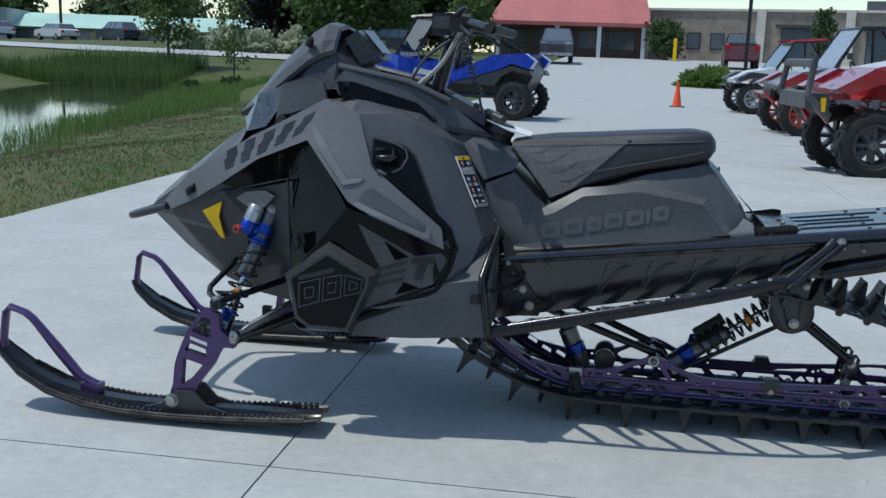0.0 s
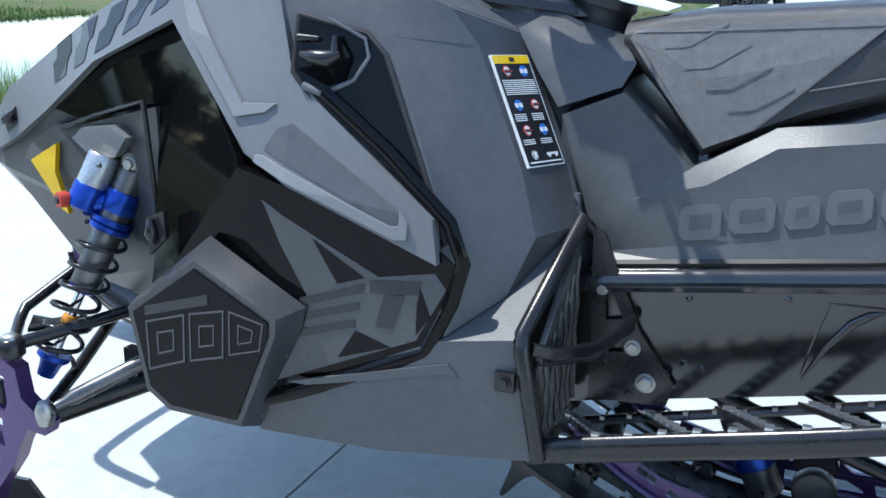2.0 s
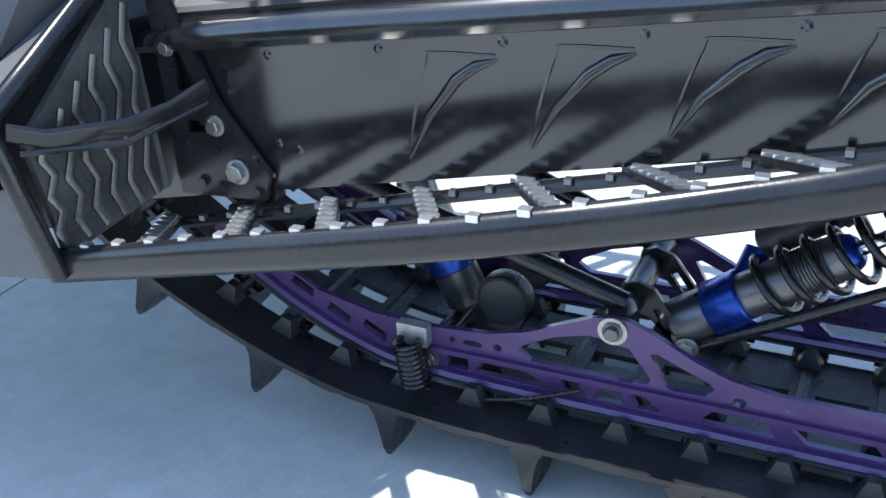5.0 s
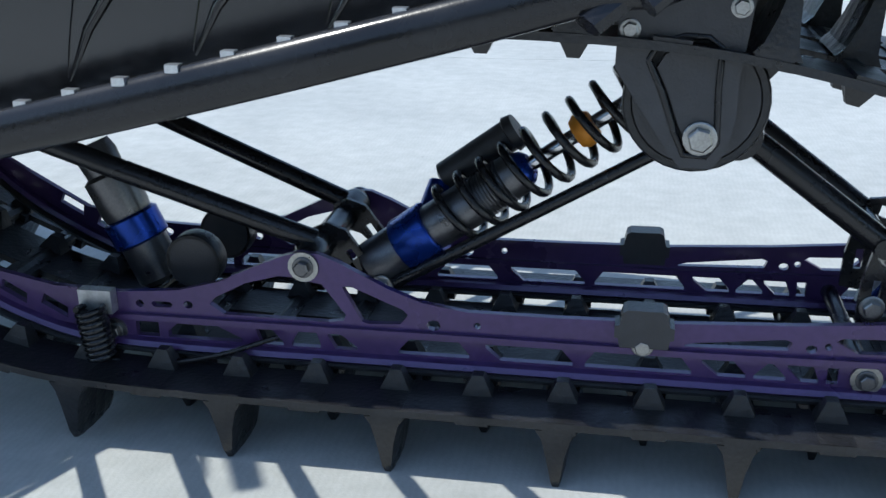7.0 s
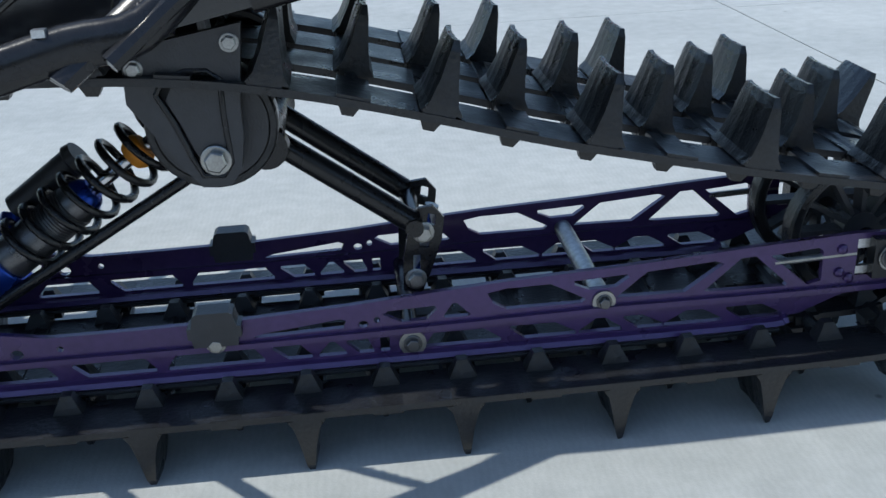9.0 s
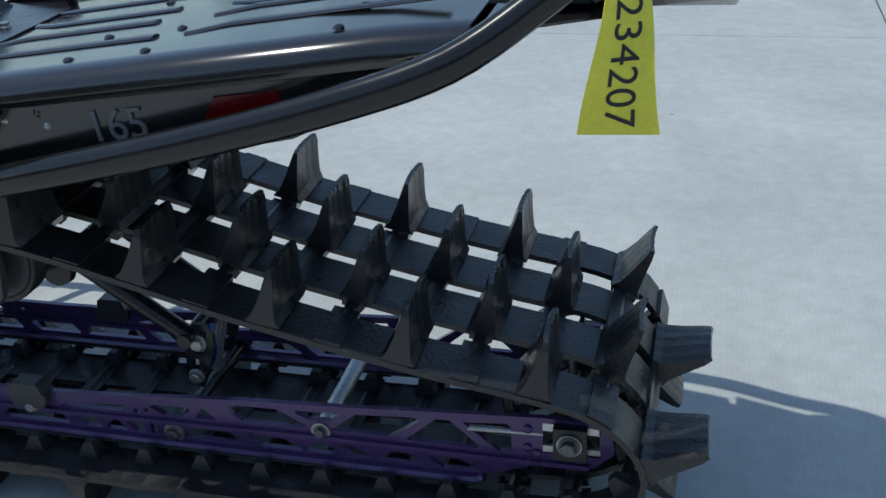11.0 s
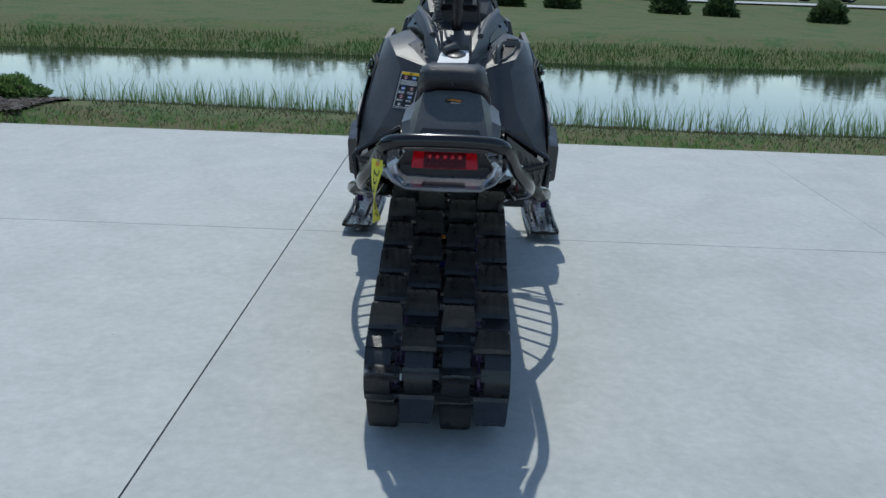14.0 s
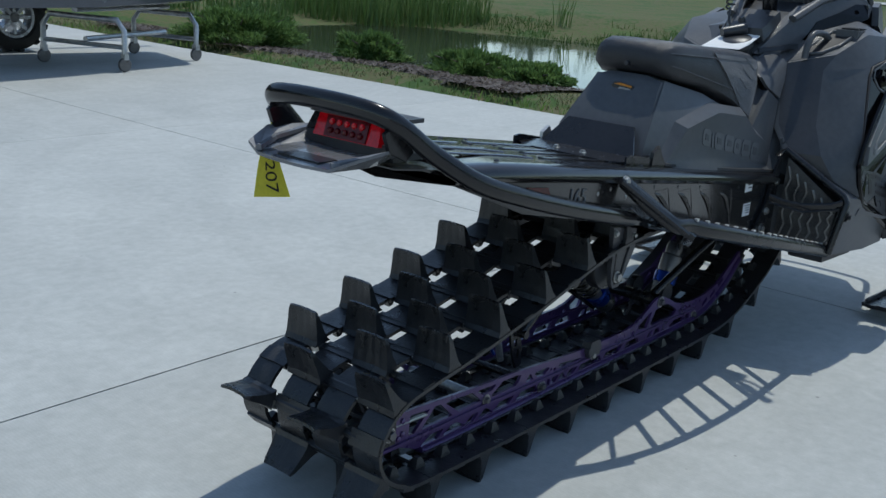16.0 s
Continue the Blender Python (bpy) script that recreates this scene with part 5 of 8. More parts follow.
        for y, first in ((0.145, LABELR), (0.455, LABELB), (0.685, LABELR)):
            for x, m in ((0.27, first), (0.74, LABELB if first is LABELR else LABELR)):
                disc(x, y, 0.0085, 0.0006, m)
                if m is LABELR:
                    disc(x, y, 0.0066, 0.001, WHITE)
                    lab(x - 0.07, x + 0.09, y - 0.012, y + 0.016, 0.0014, INK, "pictogram")
                    lab(x - 0.13, x + 0.13, y - 0.003, y + 0.004, 0.0018, LABELR, "pictogram")
                else:
                    lab(x - 0.10, x - 0.015, y - 0.018, y + 0.02, 0.001, WHITE, "pictogram")
                    lab(x + 0.015, x + 0.10, y - 0.018, y + 0.02, 0.001, WHITE, "pictogram")
        for y in (0.225, 0.243, 0.261, 0.279, 0.297, 0.315, 0.333, 0.351):
            lab(0.05, 0.95 - 0.09 * (int(y * 1000) % 3), y, y + 0.008, 0.0006, WHITE, "text_bar")
        for y in (0.535, 0.553, 0.571, 0.589, 0.765, 0.783, 0.801):
            for x in (0.06, 0.55):
                lab(x, x + 0.38 - 0.06 * (int(y * 1000) % 2), y, y + 0.008, 0.0006, WHITE, "text_bar")
        disc(0.25, 0.905, 0.0066, 0.0006, WHITE)
        disc(0.25, 0.905, 0.0054, 0.001, LABELK)
        lab(0.21, 0.29, 0.88, 0.93, 0.0014, WHITE, "pictogram")
        for x in (0.66, 0.86):
            disc(x, 0.915, 0.0035, 0.0006, WHITE)
        lab(0.6, 0.92, 0.895, 0.915, 0.0006, WHITE, "pictogram")
        lab(0.05, 0.95, 0.965, 0.978, 0.0006, WHITE, "text_bar")
    else:
        c, u, v = Vector((2.473, 0.297, 0.597)), Vector((0.022, -0.068, -0.004)).normalized(), Vector((0.072, 0.031, -0.147)).normalized()
        n = Vector((0.85, 0.25, 0.47))
        for w, h, dx, lift, m, name in ((0.017, 0.012, 0, 0.004, WHITE, "icon_label"), (0.0155, 0.0105, 0, 0.0045, LABELK, "icon_field"), (0.005, 0.007, -0.006, 0.005, WHITE, "pictogram"), (0.004, 0.006, 0.007, 0.005, WHITE, "pictogram")):
            q = [c + u * (dx + a) + v * b for a, b in ((-w, -h), (w, -h), (w, h), (-w, h))]
            P(name, loft([[p - n * 0.006 for p in q], [p + n * lift for p in q]]), m, parent=mp)
    # foot pod and its guard tube
    PD = [(2.105, -0.432, 0.302), (2.14, -0.448, 0.375), (2.385, -0.428, 0.482), (2.455, -0.36, 0.532), (2.487, -0.425, 0.498), (2.512, -0.405, 0.322), (2.30, -0.436, 0.31), (2.25, -0.447, 0.40), (2.52, -0.235, 0.615)]
    PF = [(0, 1, 7, 6), (1, 2, 7), (2, 4, 5, 6, 7), (2, 3, 4), (3, 8, 4)]
    pod = P("foot_pod", facets(PD, PF, 0.018, s), GREYD, "dark grey foot pod", 35, bevel=0.010)
    P("crease", sheet(on([(2.17, 0.40), (2.40, 0.455), (2.415, 0.435), (2.40, 0.44), (2.20, 0.398)], (PD[7], PD[4], PD[5])), s, -0.003, 0.003), GREYD, parent=pod)
    hexbolt((2.478, s * 0.432, 0.440), (0, s, 0), 0.0075, pod, "screw", FRAME)
    P("screw_boss", boxed(2.465, 2.492, min(s * 0.418, s * 0.431), max(s * 0.418, s * 0.431), 0.427, 0.453), FRAME, bevel=0.003, parent=pod)
    g = P("toe_guard", tube([(2.535, s * 0.205, 0.592), (2.520, s * 0.225, 0.618), (2.495, s * 0.412, 0.502), (2.498, s * 0.424, 0.485), (2.520, s * 0.402, 0.325)], 0.011, seg=10), FRAME, "black toe guard tube", 40)
    P("toe_bar", tube([(2.510, s * 0.414, 0.486), (2.535, s * 0.39, 0.474), (2.569, s * 0.32, 0.464), (2.588, s * 0.27, 0.468), (2.602, s * 0.226, 0.480)], 0.0075, seg=8, squash=(0.7, 0.7, 1.3)), TUBEM, smooth=30, parent=g)
    P("toe_bar", tube([(2.513, s * 0.408, 0.463), (2.565, s * 0.318, 0.446), (2.60, s * 0.226, 0.462)], 0.004, seg=8), FRAME, smooth=40, parent=g)
    # ribbed toe plate
    tp = [(0.228, 0.35), (0.385, 0.34), (0.405, 0.475), (0.235, 0.595)]
    pl = P("toe_plate", slab([(s * y, z) for y, z in tp], "x", 2.512, 2.520), TOEM, "pressed dark metal toe plate")
    for k in range(6):
        y = 0.245 + k * 0.028
        top = 0.585 - (y - 0.235) * 0.7
        zs = [0.352 + (top - 0.362) * i / 6 for i in range(7)]
        P("pressed_rib", tube([(2.5215, s * (y + (0.006 if i % 2 else -0.006)), z) for i, z in enumerate(zs)], 0.0058, seg=6, squash=(0.7, 1, 1)), TOEM, smooth=60, parent=pl)
    # side bracket between tunnel and pod
    br = [(2.535, 0.608), (2.552, 0.60), (2.61, 0.46), (2.665, 0.385), (2.655, 0.352), (2.54, 0.345), (2.54, 0.44)]
    bh = [[(2.556, 0.545), (2.585, 0.475), (2.56, 0.47)], [(2.565, 0.437), (2.585, 0.437), (2.59, 0.425), (2.565, 0.422)]]
    bk = P("side_bracket", slab(br, "y", s * 0.214, s * 0.221, bh), FRAME, "black side bracket", bevel=0.0015)
    hexbolt((2.624, s * 0.221, 0.383), (0, s, 0), 0.0112, bk)
    for x, z, r in ((2.602, 0.434, 0.009), (2.553, 0.517, 0.007), (2.575, 0.365, 0.006), (2.60, 0.362, 0.005), (2.56, 0.41, 0.005), (2.60, 0.405, 0.005), (2.65, 0.40, 0.006), (2.648, 0.362, 0.005)):
        hexbolt((x, s * 0.221, z), (0, s, 0), r, bk, "bolt", STEEL if r > 0.006 else FRAME)
    # yellow accent and inner bay panel
    P("accent_decal", sheet([(1.572, -0.272, 0.632), (1.643, -0.285, 0.668), (1.630, -0.280, 0.618), (1.648, -0.275, 0.546), (1.632, -0.272, 0.552)], s, 0.002, 0.012), YELLOW, "yellow arrow decal")
    P("bay_panel", sheet([(1.56, -0.265, 0.66), (1.64, -0.29, 0.70), (1.72, -0.30, 0.708), (1.895, -0.355, 0.752), (1.892, -0.34, 0.50), (1.80, -0.25, 0.40), (1.65, -0.235, 0.42), (1.47, -0.215, 0.58)], s, -0.012, 0.001), MATTE, "dark bay panel", bevel=0.002)
    P("bay_rim", tube([(1.66, s * 0.298, 0.695), (1.735, s * 0.308, 0.722), (1.885, s * 0.372, 0.762), (1.892, s * 0.36, 0.55), (1.90, s * 0.40, 0.46)], 0.0045, seg=8), SATIN, smooth=50)
    P("bay_shade", sheet([(1.70, -0.30, 0.685), (1.73, -0.31, 0.705), (1.80, -0.33, 0.715), (1.835, -0.335, 0.70), (1.80, -0.32, 0.665), (1.745, -0.31, 0.66)], s, -0.004, 0.022), GREY, "grey shock tower cover", bevel=0.005)
    for k in range(6):
        # ink discs paint the dark inside of the holes
        P("vent_hole", turned((1.80 + (k % 3) * 0.028, s * 0.262, 0.50 - (k // 3) * 0.03), (1.80 + (k % 3) * 0.028, s * 0.268, 0.50 - (k // 3) * 0.03), [(0, 0.009), (1, 0.009)], seg=10), INK)
    # air intake latch on the lower panel and the front latch
    P("panel_latch", sheet([(1.915, -0.415, 0.60), (1.955, -0.425, 0.615), (1.96, -0.43, 0.575), (1.925, -0.425, 0.545)], s, -0.004, 0.006), SATIN, bevel=0.002)
    P("latch_knob", tube([(1.93, s * 0.43, 0.60), (1.935, s * 0.436, 0.58), (1.935, s * 0.432, 0.565)], [0.005, 0.010, 0.006], seg=8), SATIN, smooth=50)
    P("panel_latch", sheet([(1.505, -0.262, 0.69), (1.545, -0.275, 0.72), (1.552, -0.28, 0.695), (1.52, -0.27, 0.672)], s, -0.002, 0.006), SATIN, bevel=0.002)
    P("latch_knob", tube([(1.515, s * 0.28, 0.692), (1.53, s * 0.286, 0.70), (1.545, s * 0.284, 0.712)], [0.004, 0.009, 0.004], seg=8), SATIN, smooth=50)


both(body_side)
P("nose_bumper", tube([(1.44, -0.255, 0.635), (1.30, -0.205, 0.592), (1.275, -0.12, 0.585), (1.27, 0.0, 0.583), (1.275, 0.12, 0.585), (1.30, 0.205, 0.592), (1.44, 0.255, 0.635)], 0.013, seg=10, curved=4), MATTE, "black nose bumper bar", 40)

# -- hood top, windshield pod, headlights, dash
HOOD = [(1.36, [(0.0, 0.665), (0.10, 0.66), (0.16, 0.635)]), (1.48, [(0.0, 0.765), (0.13, 0.758), (0.225, 0.712)]), (1.62, [(0.0, 0.875), (0.14, 0.865), (0.245, 0.79)]), (1.68, [(0.0, 0.91), (0.15, 0.90), (0.25, 0.84)])]
bm = bmesh.new()
rings = [[(x, -y, z) for y, z in reversed(h)] + [(x, y, z) for y, z in h[1:]] for x, h in HOOD]
loft([r + [(x, y, z - 0.012) for x, y, z in reversed(r)] for r in rings], bm)
P("hood", bm, GREYD, "dark grey hood", bevel=0.004)
CORE = [(1.70, [(0.0, 1.0), (0.13, 0.97), (0.15, 0.94), (0.0, 0.92)]), (1.80, [(0.0, 1.10), (0.158, 1.035), (0.19, 0.97), (0.0, 0.93)]), (1.90, [(0.0, 1.18), (0.168, 1.115), (0.205, 1.02), (0.0, 0.95)]),
        (1.975, [(0.0, 1.19), (0.148, 1.145), (0.20, 1.03), (0.0, 0.98)]), (2.05, [(0.0, 1.10), (0.13, 1.085), (0.18, 1.04), (0.0, 1.0)])]
POD = P("windshield_pod", loft([[(x, -y, z) for y, z in h[2:0:-1]] + [(x, y, z) for y, z in (h[0], h[1], h[2], h[3])] for x, h in CORE]), MATTE, "matte black pod over the headlights", bevel=0.006)
SHIELD = [(1.640, [(0.0, 0.952), (0.06, 0.950), (0.10, 0.945), (0.125, 0.938)]), (1.71, [(0.0, 1.032), (0.085, 1.028), (0.14, 1.000), (0.167, 0.975)]), (1.785, [(0.0, 1.118), (0.095, 1.112), (0.157, 1.070), (0.185, 1.030)]),
          (1.885, [(0.0, 1.215), (0.10, 1.205), (0.165, 1.150), (0.188, 1.113)]), (1.93, [(0.0, 1.240), (0.10, 1.232), (0.158, 1.180), (0.178, 1.140)]), (1.965, [(0.0, 1.232), (0.095, 1.222), (0.145, 1.180), (0.165, 1.150)])]
rings = [[(x, -y, z) for y, z in reversed(h)] + [(x, y, z) for y, z in h[1:]] for x, h in SHIELD]
P("shield", loft([r + [(x + 0.006, y * 0.95, z - 0.012) for x, y, z in reversed(r)] for r in rings]), GREYD, "dark grey angular shield", bevel=0.003, parent=POD)
P("shield_knob", turned((1.885, -0.165, 1.165), (1.900, -0.185, 1.185), [(0, 0.014), (0.6, 0.012), (1, 0.007)], seg=12), INK, smooth=40, parent=POD)


def pod_side(s):
    P("headlight", loft([off([(1.655, -0.118, 0.935), (1.665, -0.115, 0.962), (1.72, -0.160, 1.005), (1.815, -0.200, 1.035), (1.82, -0.215, 0.985), (1.765, -0.225, 0.905), (1.69, -0.19, 0.885)], s, d) for d in (-0.09, 0.004)]), LENS, "clear faceted headlight lens", bevel=0.003)
    P("light_surround", sheet([(1.815, -0.205, 1.04), (1.90, -0.222, 1.065), (1.955, -0.235, 1.05), (1.975, -0.25, 0.99), (1.83, -0.23, 0.945), (1.80, -0.225, 0.93)], s, -0.01, 0.012), GREYD, bevel=0.003)
    for k in range(4):
        x = 1.80 + k * 0.045
        # ink sheets paint the dark of the slots, which are not cut
        P("vent_slot", sheet([(x, -0.236, 0.915 + k * 0.018), (x + 0.035, -0.24, 0.932 + k * 0.018), (x + 0.032, -0.236, 0.952 + k * 0.016), (x + 0.004, -0.232, 0.938 + k * 0.016)], s, -0.004, 0.008), INK)
    # console wings that run back from the pod
    cw = [(1.935, -0.195, 1.085), (2.01, -0.185, 1.095), (2.27, -0.120, 1.038), (2.468, -0.050, 0.889), (2.41, -0.092, 0.887), (2.28, -0.150, 0.928), (2.005, -0.235, 1.012), (1.985, -0.235, 1.05)]
    w = P("console_wing", facets(cw, [(1, 6, 7), (1, 2, 6), (2, 5, 6), (2, 3, 5), (3, 4, 5)], 0.03, s), GREYD, "dark grey console wing", 30, bevel=0.008)
    P("gloss_insert", lay([[(1.995, 1.055), (2.04, 1.055), (2.235, 0.995), (2.30, 0.938), (2.255, 0.934), (2.012, 1.002)]], cw, [(1, 6, 7), (1, 2, 6), (2, 5, 6), (2, 3, 5), (3, 4, 5)], s, 0.003), GLOSS, parent=w)
    P("top_rail", tube([(1.985, s * 0.180, 1.100), (2.20, s * 0.135, 1.058), (2.33, s * 0.105, 1.0)], 0.015, seg=8, squash=(1, 1, 0.8)), GREYD, smooth=50, parent=w)
    P("name_strip", sheet(on([(2.33, 0.925), (2.45, 0.905), (2.455, 0.892), (2.335, 0.910)], (cw[2], cw[3], cw[4])), s, -0.002, 0.005), DECALD, parent=w)
    for x, z in ((2.03, 1.05), (2.29, 0.95)):
        hexbolt((x, s * (0.232 if x < 2.1 else 0.152), z), (0, s, 0.3), 0.006, w, "screw", FRAME)


both(pod_side)
bm = bmesh.new()
loft([[(1.985, -0.10, 1.185), (1.985, 0.10, 1.185), (2.035, 0.095, 1.105), (2.035, -0.095, 1.105)], [(2.02, -0.085, 1.215), (2.02, 0.085, 1.215), (2.10, 0.08, 1.125), (2.10, -0.08, 1.125)]], bm)
DASH = P("dash_display", bm, MATTE, "black instrument display", bevel=0.012)
P("screen", loft([[(2.034, -0.065, 1.212), (2.034, 0.065, 1.212), (2.096, 0.062, 1.142), (2.096, -0.062, 1.142)], [(2.038, -0.064, 1.2155), (2.038, 0.064, 1.2155), (2.10, 0.061, 1.1455), (2.10, -0.061, 1.1455)]]), DISH, "dark glass screen", parent=DASH)
P("centre_console", loft([[(2.02, -0.20, 1.0), (2.02, -0.15, 1.055), (2.02, 0.15, 1.055), (2.02, 0.20, 1.0)], [(2.25, -0.15, 0.935), (2.25, -0.11, 0.985), (2.25, 0.11, 0.985), (2.25, 0.15, 0.935)], [(2.50, -0.10, 0.80), (2.50, -0.06, 0.862), (2.50, 0.06, 0.862), (2.50, 0.10, 0.80)]]), MATTE, "matte black console", bevel=0.01)
P("fuel_cap", turned((2.475, 0, 0.875), (2.49, 0, 0.935), [(0, 0.045), (0.4, 0.045), (0.5, 0.05), (0.9, 0.048), (1, 0.04)], seg=22), MATTE, "black ribbed fuel cap", 40)
tag2 = thing("paper_tag", "white paper tag lying behind the fuel cap", "tag", at=(0, 0, 0))
part("paper", loft([[(2.445, -0.06, 0.945), (2.445, 0.055, 0.942), (2.525, 0.058, 0.918), (2.59, 0.055, 0.903), (2.59, -0.075, 0.900), (2.525, -0.07, 0.912)], [(2.445, -0.06, 0.9465), (2.445, 0.055, 0.9435), (2.525, 0.058, 0.9195), (2.59, 0.055, 0.9045), (2.59, -0.075, 0.9015), (2.525, -0.07, 0.9135)]]), WHITE, tag2)

# -- seat and seat base
SEAT = [(2.535, 0.092, 0.880, 0.845, 0.097), (2.600, 0.110, 0.893, 0.785, 0.130), (2.665, 0.119, 0.902, 0.705, 0.149), (2.800, 0.121, 0.912, 0.766, 0.146), (2.950, 0.121, 0.925, 0.815, 0.135), (3.100, 0.113, 0.936, 0.842, 0.125), (3.150, 0.097, 0.928, 0.860, 0.107), (3.165, 0.079, 0.910, 0.880, 0.082)]
seat_ring = lambda x, w, zt, zb, wb: [(x, -wb + 0.012, zb), (x, -wb, zb + 0.012), (x, -wb * 0.6 - w * 0.4 - 0.002, zb + (zt - zb) * 0.55), (x, -w, zt - 0.010), (x, -w * 0.82, zt + 0.002), (x, -w * 0.35, zt + 0.005)]
bm = loft([seat_ring(*q) + [(x, -y, z) for x, y, z in reversed(seat_ring(*q))] for q in SEAT])
ST = P("seat", bm, SEATM, "black vinyl seat with stitched seams", 50)
seat_v = [p for q in SEAT for p in seat_ring(*q)]
seat_f = [t for i in range(len(SEAT) - 1) for j in (1, 2) for t in ((i * 6 + j, i * 6 + j + 1, i * 6 + j + 7), (i * 6 + j, i * 6 + j + 7, i * 6 + j + 6))]


def seat_side(s):
    P("grip_panel", lay([[(2.545, 0.862), (2.555, 0.876), (2.905, 0.908), (2.735, 0.748), (2.672, 0.713), (2.61, 0.785)]], seat_v, seat_f, s, 0.002), SEATG, "textured charcoal side panel", 30, parent=ST)
    for a, b in (((2.555, 0.872), (3.13, 0.912)), ((2.672, 0.716), (2.735, 0.751)), ((2.735, 0.751), (2.905, 0.910)), ((2.80, 0.806), (3.13, 0.880)), ((2.555, 0.865), (2.672, 0.716))):
        n = (b[1] - a[1], a[0] - b[0])
        k = 0.0011 / math.hypot(*n)
        n = (n[0] * k, n[1] * k)
        P("seam", lay([[(a[0] + n[0], a[1] + n[1]), (b[0] + n[0], b[1] + n[1]), (b[0] - n[0], b[1] - n[1]), (a[0] - n[0], a[1] - n[1])]], seat_v, seat_f, s, 0.0035), THREAD, parent=ST)
    for k in range(5):
        x, z = 2.60 + k * 0.032, 0.852 - k * 0.027
        q = [(x, z), (x + 0.035, z + 0.004), (x + 0.085, z + 0.036), (x + 0.085, z + 0.0385), (x + 0.034, z + 0.0065), (x, z + 0.0025)]
        P("stitch_line", lay([q], seat_v, seat_f, s, 0.0032), THREAD, parent=ST)


both(seat_side)
P("seat_stud", turned((3.162, 0, 0.878), (3.172, 0, 0.877), [(0, 0.008), (1, 0.006)], seg=12), MATTE, parent=ST)
# each row: place, half width at the tunnel, half width and height of the upper edge, height of the middle
BASE = [(2.462, 0.158, 0.146, 0.748, 0.765), (2.545, 0.162, 0.146, 0.784, 0.80), (2.60, 0.166, 0.150, 0.738, 0.75), (2.655, 0.168, 0.156, 0.684, 0.70), (2.80, 0.170, 0.141, 0.740, 0.752), (2.95, 0.170, 0.121, 0.795, 0.805),
        (3.10, 0.160, 0.102, 0.832, 0.845), (3.150, 0.152, 0.099, 0.836, 0.850), (3.172, 0.150, 0.103, 0.812, 0.832), (3.255, 0.140, 0.129, 0.703, 0.722), (3.287, 0.136, 0.136, 0.648, 0.660)]
half = [[(x, -wb, TT(x) - 0.003), (x, -wb - 0.003, min(TT(x) + 0.035, ze - 0.02)), (x, -ye, ze), (x, -ye * 0.55, zc)] for x, wb, ye, ze, zc in BASE]
SB = P("seat_base", loft([h + [(x, -y, z) for x, y, z in reversed(h)] for h in half]), GREYD, "dark grey seat base and tank cover", 26, bevel=0.005)
TC = [(2.384, -0.130, 0.872), (2.420, -0.146, 0.815), (2.456, -0.152, 0.763), (2.548, -0.149, 0.797), (2.560, -0.128, 0.828), (2.530, -0.076, 0.864), (2.462, -0.062, 0.882), (2.41, -0.098, 0.890), (2.475, -0.138, 0.820)]
TF = [(0, 1, 8), (1, 2, 8), (2, 3, 8), (3, 4, 8), (4, 5, 8), (5, 6, 8), (6, 7, 8), (7, 0, 8)]
both(lambda s: P("tank_cover", facets(TC, TF, 0.012, s), GREYD, "dark grey tank cover", 60, bevel=0.006, parent=SB))


